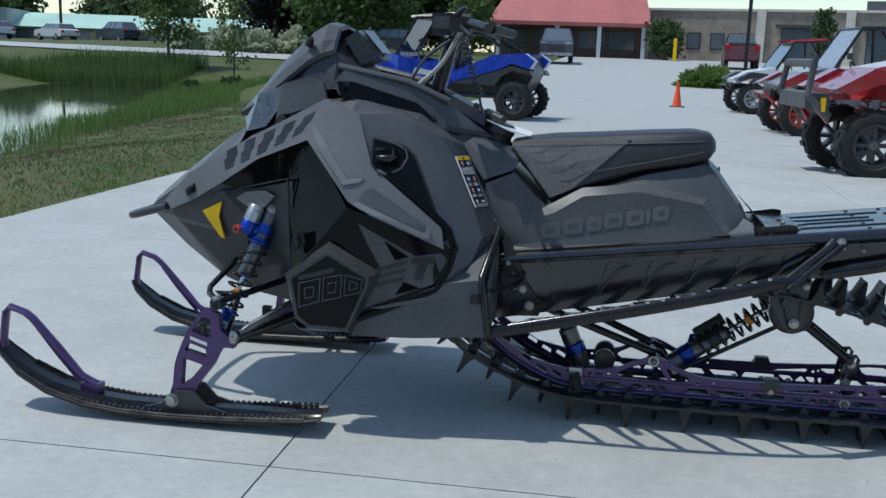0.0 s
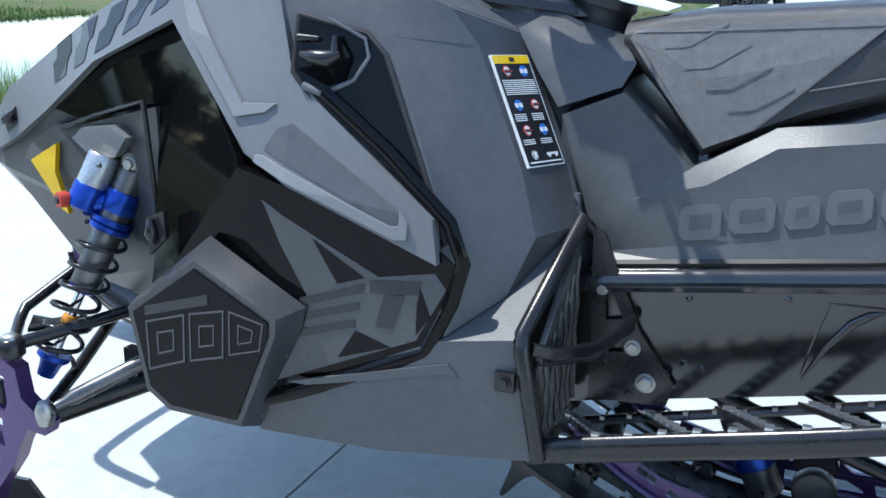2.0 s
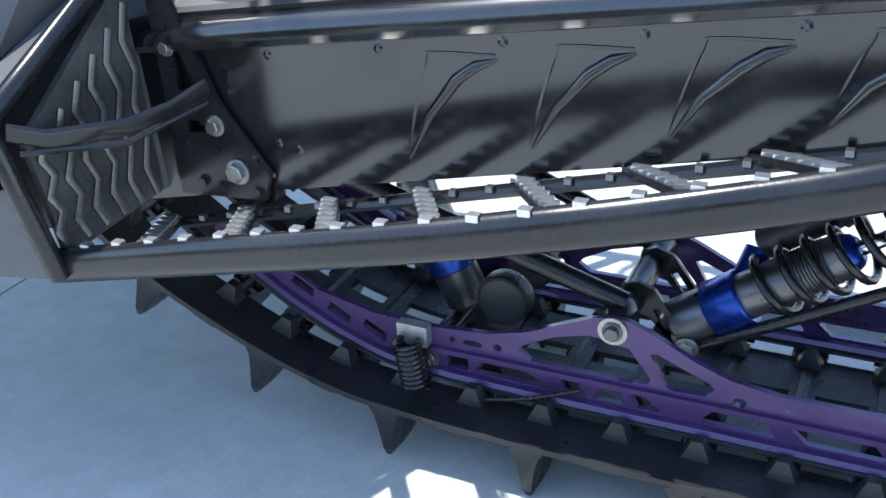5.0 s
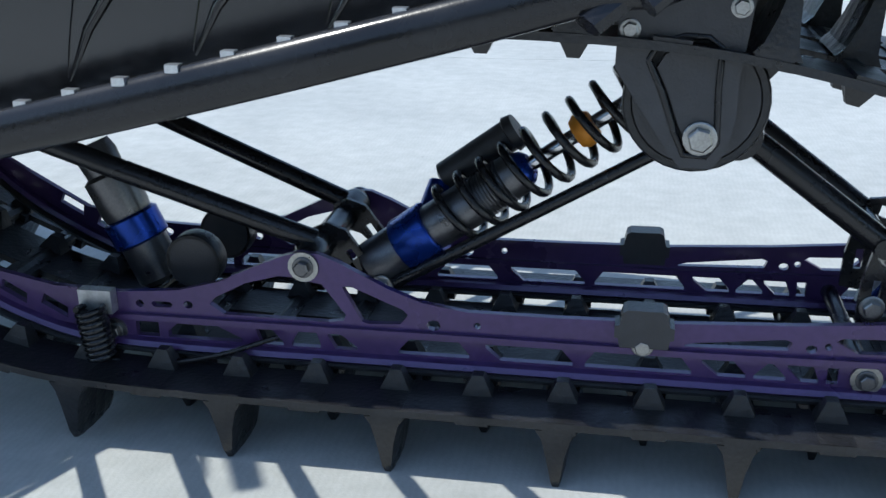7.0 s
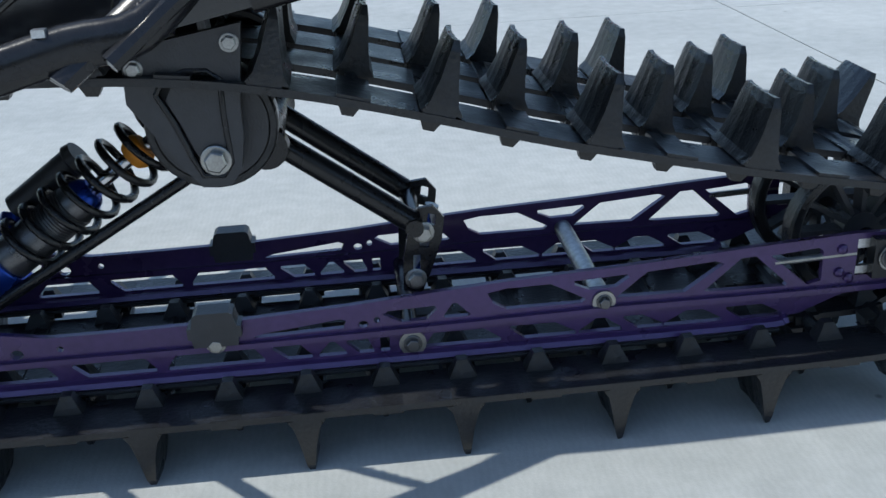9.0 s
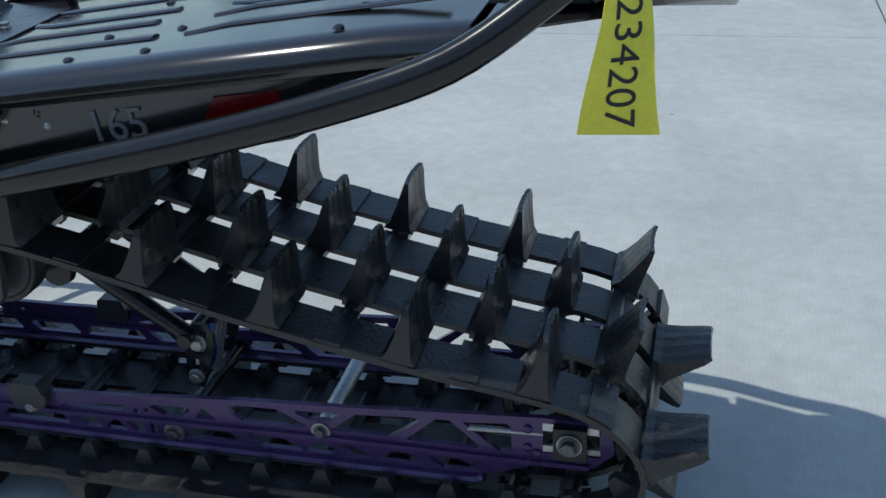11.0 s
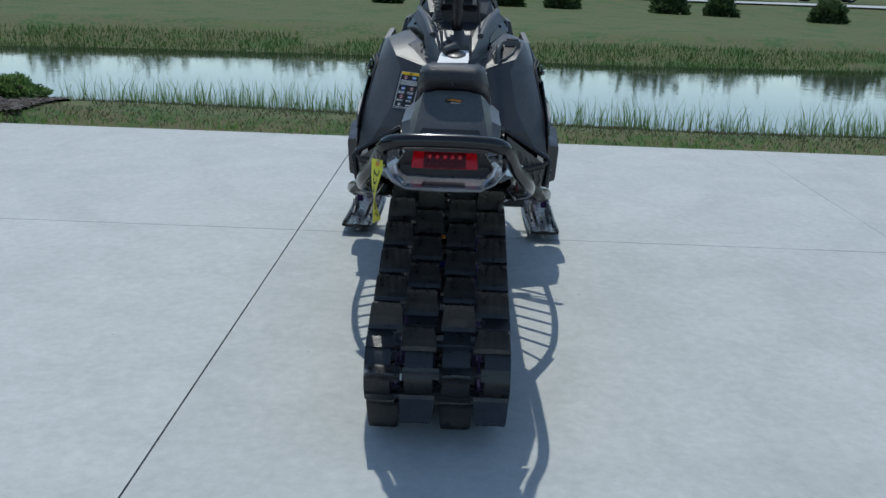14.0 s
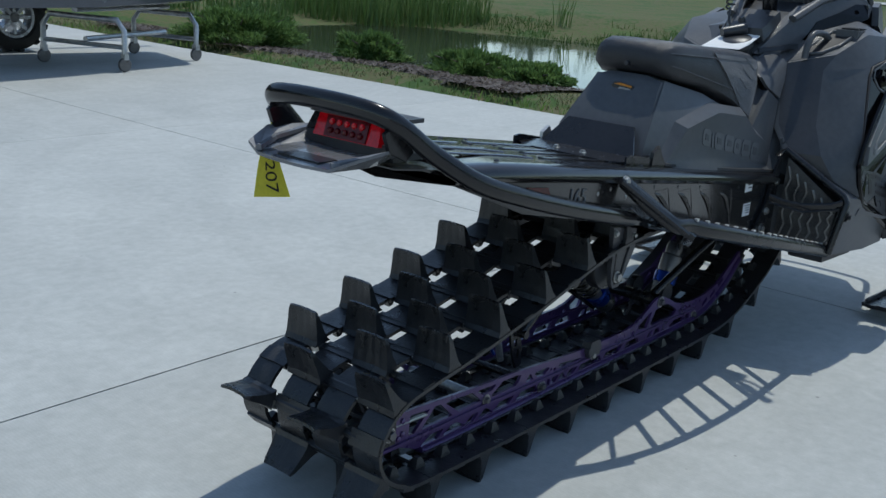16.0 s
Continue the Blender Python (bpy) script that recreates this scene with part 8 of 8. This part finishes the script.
for k in range(7):
    window(green, 1.5 + k * 4, 4.2 + k * 4, 0.4, 1.5)
grey = building("grey_building", "flat grey commercial building with a square tower", (-88, 92, 1.0), 20, 26, 12, 3.4, WALLG)
part("tower", boxed(19, 23, -1, 3, -0.5, 5.2), GREYP, grey)
for k in range(5):
    window(grey, 1.0 + k * 3.6, 3.8 + k * 3.6, 0.6, 2.2)
for x, y in ((-52, 92), (-40, 96), (-28, 100), (-63, 88)):
    pl = thing("utility_pole", "dark wooden utility pole with wires", "pole", (x, y, 1.0))
    part("pole", tube([(0, 0, 0), (0, 0, 11)], [0.16, 0.1], seg=8), mat("pole_wood", (0.08, 0.06, 0.05), 0.9, vary=0.2), pl)
    part("cross_arm", boxed(-1.1, 1.1, -0.06, 0.06, 9.6, 9.75), mat("pole_wood", (0.08, 0.06, 0.05), 0.9), pl)
far_road = part("road_far", bmesh.new(), CONC)
bm = bmesh.new()
for x0, y0, x1, y1, w in ((-2, 47, -90, 62, 2.6),):
    pts = [(x0 + (x1 - x0) * k / 30, y0 + (y1 - y0) * k / 30) for k in range(31)]
    vs = [(bm.verts.new((x, y - w, ground_z(x, y - w) + 0.06)), bm.verts.new((x, y + w, ground_z(x, y + w) + 0.06))) for x, y in pts]
    for a, b in zip(vs, vs[1:]):
        bm.faces.new((a[0], a[1], b[1], b[0]))
vs = [(bm.verts.new((-41.5, y, ground_z(-41.5, y) + 0.06)), bm.verts.new((-46, y, ground_z(-46, y) + 0.06))) for y in [-60 + k * 4 for k in range(26)]]
for a, b in zip(vs, vs[1:]):
    bm.faces.new((a[0], a[1], b[1], b[0]))
bm.to_mesh(far_road.data)
bm.free()
tagged(far_road, "pale access road beyond the grass", "road", kind="structure")

# ---- plants ----
rng = np.random.default_rng(7)


def leaf_mat(name, c1, c2, c3, rough=0.55):
    m = bpy.data.materials.new(name)
    m.use_nodes = True
    n, l = m.node_tree.nodes, m.node_tree.links
    b = n["Principled BSDF"]
    g, r = n.new("ShaderNodeNewGeometry"), n.new("ShaderNodeValToRGB")
    r.color_ramp.elements[0].color, r.color_ramp.elements[1].color = (*c1, 1), (*c3, 1)
    e = r.color_ramp.elements.new(0.55)
    e.color = (*c2, 1)
    l.new(g.outputs["Random Per Island"], r.inputs[0])
    l.new(r.outputs[0], b.inputs["Base Color"])
    b.inputs["Roughness"].default_value = rough
    b.inputs["Specular IOR Level"].default_value = 0.22
    tr, mx = n.new("ShaderNodeBsdfTranslucent"), n.new("ShaderNodeMixShader")
    mx.inputs[0].default_value = 0.4
    l.new(r.outputs[0], tr.inputs[0])
    l.new(b.outputs[0], mx.inputs[1])
    l.new(tr.outputs[0], mx.inputs[2])
    l.new(mx.outputs[0], n["Material Output"].inputs[0])
    return m


def blades(name, places, height, width, lean, material, parent=None):
    """Bent grass blades: places (n, 3), heights (n,), each of three faces."""
    n = len(places)
    a = rng.uniform(0, 2 * np.pi, n)
    side = np.stack([np.cos(a), np.sin(a), 0 * a], 1)
    b = rng.uniform(0, 2 * np.pi, n)
    tip = np.stack([np.cos(b), np.sin(b), 0 * b], 1) * (lean * height * rng.uniform(0.3, 1.0, n))[:, None]
    w = (width * rng.uniform(0.6, 1.2, n))[:, None]
    up = np.zeros((n, 3))
    up[:, 2] = height
    v = np.stack([places - side * w, places + side * w, places + up * 0.55 + tip * 0.35 + side * w * 0.7, places + up * 0.55 + tip * 0.35 - side * w * 0.7, places + up + tip], 1).reshape(-1, 3)
    base = np.arange(n)[:, None] * 5
    quads, tris = (base + np.array([0, 1, 2, 3])).tolist(), (base + np.array([3, 2, 4])).tolist()
    me = bpy.data.meshes.new(name)
    me.from_pydata(v.tolist(), [], quads + tris)
    me.materials.append(material)
    ob = new(name, me)
    if parent is not None:
        ob.parent = parent
    return ob


LAWN = leaf_mat("lawn_blades", (0.050, 0.076, 0.024), (0.105, 0.100, 0.050), (0.190, 0.165, 0.105))
REED = leaf_mat("reed_blades", (0.095, 0.18, 0.04), (0.15, 0.24, 0.06), (0.23, 0.30, 0.10))
BANK = leaf_mat("bank_blades", (0.050, 0.105, 0.022), (0.068, 0.130, 0.030), (0.095, 0.145, 0.045))
# darker copy of the tree greens: shade is put into the leaf colour
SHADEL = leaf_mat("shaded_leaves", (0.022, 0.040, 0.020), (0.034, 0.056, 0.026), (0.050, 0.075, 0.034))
CATT = leaf_mat("cattail_blades", (0.08, 0.15, 0.04), (0.12, 0.20, 0.06), (0.18, 0.24, 0.09))
JUN = leaf_mat("juniper_sprays", (0.07, 0.13, 0.04), (0.13, 0.22, 0.06), (0.20, 0.31, 0.11))
TREEL = leaf_mat("tree_leaves", (0.07, 0.12, 0.035), (0.12, 0.18, 0.06), (0.19, 0.24, 0.10))
DARKL = leaf_mat("dark_leaves", (0.012, 0.012, 0.014), (0.03, 0.02, 0.025), (0.05, 0.04, 0.04))
WOODL = leaf_mat("wood_leaves", (0.04, 0.075, 0.03), (0.07, 0.12, 0.045), (0.12, 0.16, 0.07))
FLOW = leaf_mat("hydrangea_heads", (0.35, 0.40, 0.25), (0.55, 0.58, 0.42), (0.7, 0.7, 0.6))
BARK = mat("bark", (0.10, 0.08, 0.065), 0.9, vary=0.3, scale=10, bump=0.4, bscale=40)


def scatter(n, x0, x1, y0, y1, keep):
    p = np.stack([rng.uniform(x0, x1, n), rng.uniform(y0, y1, n)], 1)
    p = p[[keep(x, y) for x, y in p]]
    return np.array([(x, y, ground_z(x, y)) for x, y in p])


def clump(x, y, s=0.6):
    return noise.noise(Vector((x * s, y * s, 3.0)))


pts = scatter(110000, -9.5, EX - 0.01, -11, 22, lambda x, y: pond(x, y) < -0.1 and clump(x, y, 1.3) > -0.35)
tagged(blades("lawn_grass", pts, rng.uniform(0.015, 0.045, len(pts)), 0.0042, 1.2, LAWN), "short green and straw lawn blades", "grass", kind="stuff")
pts = scatter(1500, EX - 0.16, EX + 0.02, -11, 13, lambda x, y: clump(x, y, 2.0) > 0.0)
tagged(blades("edge_weeds", pts, rng.uniform(0.04, 0.10, len(pts)), 0.006, 0.8, REED), "green weeds along the edge of the concrete", "grass", kind="stuff")
pts = scatter(13000, -8.0, -4.4, -5.0, 16, lambda x, y: -1.5 < pond(x, y) < 0.25 and clump(x, y, 0.9) > -0.22 - 0.3 * (pond(x, y) > -0.6))
tagged(blades("shore_reeds", pts, 0.08 + 0.36 * rng.uniform(0, 1, len(pts)) ** 1.8, 0.005, 0.5, REED), "short bright green reeds along the shore", "reeds", kind="stuff")
pts = scatter(22000, -14, -6.5, 14, 34.5, lambda x, y: -2.6 < pond(x, y) < 0.25)
tagged(blades("shore_grass", pts, rng.uniform(0.12, 0.36, len(pts)), 0.012, 0.4, REED), "tall green grass round the end of the pond", "reeds", kind="stuff")
pts = scatter(60000, -19.5, -13.0, -16, 20, lambda x, y: -2.6 < pond(x, y) < 0.1 and x < -10 and clump(x, y, 0.5) > -0.25 - 0.3 * (pond(x, y) > -0.8))
tagged(blades("bank_grass", pts, 0.03 + 0.17 * rng.uniform(0, 1, len(pts)) ** 2.2, 0.008, 0.7, BANK), "green grass on the far bank", "reeds", kind="stuff")
pts = scatter(11000, -15.5, -6.5, -18, -11.5, lambda x, y: -2.5 < pond(x, y) < 0.4 and clump(x, y, 0.35) > -0.12 + 0.25 * abs(x + 11) / 4.5)
tagged(blades("cattails", pts, rng.uniform(0.5, 1.0, len(pts)), 0.014, 0.3, CATT), "dense dark green cattails at the end of the pond", "reeds", kind="stuff")
pts = scatter(7000, -20.5, -14.0, 32.0, 38.5, lambda x, y: -4.5 < pond(x, y) < 0.1 and clump(x, y, 0.25) > -0.2)
tagged(blades("cattails_far", pts, rng.uniform(0.35, 0.8, len(pts)), 0.02, 0.3, CATT), "dense dark green cattails behind the pond", "reeds", kind="stuff")

# mulch bed with low junipers
MULCH = mat("bark_mulch", (0.075, 0.058, 0.05), 0.95, vary=0.5, scale=9, bump=0.8, bscale=30, color2=(0.17, 0.145, 0.13))


def in_bed(x, y):
    return -2.95 - 0.25 * math.sin(y * 0.8) < x < -1.75 + 0.25 * math.sin(y * 1.3) + 0.2 * min(0, y + 5) * -0.2 and -10.5 < y < -3.7


bm = bmesh.new()
nx, ny = 12, 44
grid = {}
for i in range(nx):
    for j in range(ny):
        x, y = -3.2 + i * 0.14, -10.6 + j * 0.16
        grid[i, j] = bm.verts.new((x, y, ground_z(x, y) + (0.022 if in_bed(x, y) else -0.06)))
for i in range(nx - 1):
    for j in range(ny - 1):
        bm.faces.new((grid[i, j], grid[i + 1, j], grid[i + 1, j + 1], grid[i, j + 1]))
tagged(part("mulch_bed", bm, MULCH, smooth=60), "grey-brown bark mulch bed beside the concrete", "mulch", kind="structure")
pts = scatter(9000, -3.3, -1.4, -10.6, -3.6, in_bed)
chips = bmesh.new()
for x, y, z in pts[:4200]:
    a, l, w = rng.uniform(0, 6.28), rng.uniform(0.015, 0.04), rng.uniform(0.006, 0.013)
    c, s, t = math.cos(a), math.sin(a), rng.uniform(-0.01, 0.012)
    q = [chips.verts.new((x + c * i * l - s * j * w, y + s * i * l + c * j * w, z + 0.03 + t * i)) for i, j in ((-1, -1), (1, -1), (1, 1), (-1, 1))]
    chips.faces.new(q)
tagged(part("mulch_chips", chips, leaf_mat("mulch_chip", (0.05, 0.04, 0.035), (0.11, 0.09, 0.08), (0.24, 0.22, 0.21), 0.9)), "loose bark chips", "mulch", kind="stuff")


def bush(name, label, at, size, n, material, spike, category="bush", width=0.006):
    """A low shrub: woody stems with many small sprays on an uneven crown."""
    t = thing(name, label, category, at)
    for k in range(7):
        a = k * 0.9
        part("stem", tube([(0, 0, -0.03), (math.cos(a) * size[0] * 0.35, math.sin(a) * size[1] * 0.35, size[2] * 0.4), (math.cos(a) * size[0] * 0.75, math.sin(a) * size[1] * 0.75, size[2] * 0.6)], [0.02, 0.012, 0.005], seg=6), BARK, t)
    d = rng.normal(size=(n, 3))
    d /= np.linalg.norm(d, axis=1)[:, None]
    d[:, 2] = np.abs(d[:, 2])
    lump = np.array([0.78 + 0.38 * noise.noise(Vector((*(q * 2.6 + np.array(at)),))) for q in d])
    r = (lump * rng.uniform(0.55, 1.0, n) ** 0.5)[:, None]
    p = d * r * np.array(size)
    way = d + rng.normal(size=(n, 3)) * 0.45 + np.array([0, 0, 0.25])
    way /= np.linalg.norm(way, axis=1)[:, None]
    side = np.cross(way, rng.normal(size=(n, 3)))
    side /= np.linalg.norm(side, axis=1)[:, None]
    ln = (spike * rng.uniform(0.6, 1.4, n))[:, None]
    w = width
    vv = np.stack([p - side * w, p + side * w, p + way * ln * 0.6 + side * w * 1.2, p + way * ln, p + way * ln * 0.6 - side * w * 1.2], 1).reshape(-1, 3)
    me = bpy.data.meshes.new(name)
    me.from_pydata(vv.tolist(), [], (np.arange(n)[:, None] * 5 + np.arange(5)).tolist())
    me.materials.append(material)
    c = new("crown", me)
    c.parent = t
    return t


for x, y, sz, n in ((-2.15, -8.1, (0.75, 0.85, 0.5), 9000), (-2.55, -6.35, (0.42, 0.46, 0.36), 4000), (-2.65, -5.0, (0.5, 0.6, 0.26), 5000), (-2.75, -4.35, (0.42, 0.5, 0.20), 3500)):
    bush("juniper_bush", "low spreading green juniper in the mulch bed", (x, y, ground_z(x, y) + 0.03), sz, int(n * 1.8), JUN, 0.055, width=0.006)
for x, y, s in ((-33.2, 1.6, 0.8), (-33.1, 3.6, 1.0), (-32.6, 7.6, 1.1), (-32.5, 9.5, 0.9), (-33, -3, 0.8), (-31, 13, 1.0)):
    bush("shrub", "round dark green shrub on the far bank", (x, y, ground_z(x, y)), (s * 0.75, s * 0.75, s), 1800, WOODL, 0.16, width=0.03)
for k in range(5):
    x, y = -13.6 + k * 0.8, 31.0 + (k % 2) * 1.5
    bush("shrub", "small dark shrub in a mulch patch", (x, y, ground_z(x, y)), (0.4, 0.4, 0.45), 700, WOODL, 0.10, width=0.02)
bush("weed_clump", "sprawling pale green weeds in the lot's island", on_lot(6.1, 36.5), (1.3, 1.2, 0.75), 5000, REED, 0.22, "weeds", 0.02)
for k in range(6):
    x, y = -22.0 + k * 2.0, 53.5 + k * 0.5
    bush("hydrangea", "white flowering hydrangea hedge", (x, y, ground_z(x, y)), (1.3, 1.1, 1.5), 1600, FLOW, 0.22, width=0.09)
bm = slab([(math.cos(a) * 2.6 * (1 + 0.15 * math.sin(a * 3)), math.sin(a) * 1.6) for a in [k * math.pi / 10 for k in range(20)]], "z", 0, 0.05)
mp = part("mulch_patch", bm, MULCH)
mp.location = (-12.6, 31.5, ground_z(-12.6, 31.5) - 0.01)
tagged(mp, "dark mulch patch round the young trees", "mulch", kind="structure")


def tree(label, at, h, crown_r, n, material, leaf, trunk=0.12, base=0.3, name="tree"):
    """A tree: tapered trunk, limbs, and a crown of many leaves in uneven clumps with gaps."""
    t = thing(name, label, "tree", at)
    r = np.random.default_rng(int(abs(at[0] * 31 + at[1] * 17)))
    part("trunk", tube([(0, 0, -0.1), (0.03 * h * 0.2, 0, h * 0.4), (0, 0.02 * h, h * 0.85)], [trunk, trunk * 0.7, trunk * 0.2], seg=8), BARK, t, smooth=50)
    cents = []
    for k in range(14):
        a = k * 2.4
        f = base + (1 - base) * (k + 0.5) / 14
        rr = crown_r * (0.45 + 0.55 * math.sin(math.pi * min(1, (f - base) / (1 - base) * 0.8 + 0.15))) * r.uniform(0.55, 0.95)
        tip = Vector((math.cos(a) * rr, math.sin(a) * rr, h * f + r.uniform(0, 0.08) * h))
        part("limb", tube([(0, 0, h * f * 0.75), tip * 0.5 + Vector((0, 0, h * f * 0.42)), tip], [trunk * 0.4, trunk * 0.22, trunk * 0.06], seg=5), BARK, t)
        cents.append(tip)
        cents.append(tip * 0.6 + Vector((0, 0, h * f * 0.4)))
    cents.append(Vector((0, 0, h * 0.95)))
    c = np.array([tuple(q) for q in cents])
    idx = r.integers(0, len(c), n)
    p = c[idx] + r.normal(size=(n, 3)) * crown_r * np.array([0.24, 0.24, 0.20])
    way = r.normal(size=(n, 3))
    way /= np.linalg.norm(way, axis=1)[:, None]
    side = np.cross(way, r.normal(size=(n, 3)))
    side /= np.linalg.norm(side, axis=1)[:, None]
    s = (leaf * r.uniform(0.6, 1.4, n))[:, None]
    vv = np.stack([p, p + way * s * 0.5 + side * s * 0.35, p + way * s, p + way * s * 0.5 - side * s * 0.35], 1).reshape(-1, 3)
    me = bpy.data.meshes.new("crown")
    me.from_pydata(vv.tolist(), [], (np.arange(n)[:, None] * 4 + np.arange(4)).tolist())
    me.materials.append(material)
    o = new("crown", me)
    o.parent = t
    return t


tree("young light green tree in a mulch patch by the pond", (-15.6, 37.0, ground_z(-15.6, 37.0)), 4.6, 1.4, 4500, TREEL, 0.16, 0.07, 0.25)
tree("slim young tree with thin pale leaves", (-11.4, 33.5, ground_z(-11.4, 33.5)), 3.6, 0.7, 900, TREEL, 0.13, 0.04, 0.2)
tree("large dark purple-leaved tree beyond the road", (-21.5, 68.0, 1.1), 8.0, 4.0, 7000, DARKL, 0.45, 0.3, 0.2)
tree("pale green tree beside the hedge", (-14.5, 57.0, 1.0), 6.5, 2.8, 6000, TREEL, 0.3, 0.16, 0.2)
tree("light green tree beside the hedge", (-12.0, 60.0, 1.0), 6.0, 2.6, 5000, TREEL, 0.3, 0.16, 0.2)
tree("small tree in front of the block building", on_lot(12.9, 52.0), 3.0, 0.6, 1000, WOODL, 0.2, 0.07, 0.3)
tree("low tree at the corner of the shop", on_lot(5.8, 70.5), 2.3, 1.2, 2500, WOODL, 0.25, 0.1, 0.2)
tree("low tree in front of the shop", on_lot(-7.4, 68.0), 4.0, 1.6, 2500, TREEL, 0.25, 0.1, 0.2)
for k in range(10):
    x, y = -25 + k * 2.4, 84 + (k * 37 % 11)
    tree("dense dark green tree in the far wood", (x, y, 1.2), 9.5 + (k * 53 % 30) / 10, 4.2, 4500, WOODL, 0.6, 0.35, 0.1)
for k in range(10):
    x, y = -100 + k * 7.5, 122 + (k * 29 % 17)
    tree("far green tree behind the buildings", (x, y, 1.2), 4.5 + (k * 31 % 20) / 10, 4, 2500, WOODL, 0.8, 0.35, 0.1)
for k in range(20):
    y = -75 + k * 8.5
    tree("far tree beyond the road", (-90 - (k * 41 % 13), y, 0.4), 4.8 + (k * 31 % 18) / 10, 4.4, 3000, WOODL, 0.8, 0.35, 0.1)

# unseen row, known from mirrored crowns; leaves darkened so gloss panels reflect dark
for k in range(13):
    tree("tall dark green tree across the lot, out of view", (-50 + k * 8.5, -50 - (k * 23 % 9), 0.0), 12.5 + (k * 31 % 40) / 10, 5.5, 3500, SHADEL, 0.8, 0.35, 0.1)
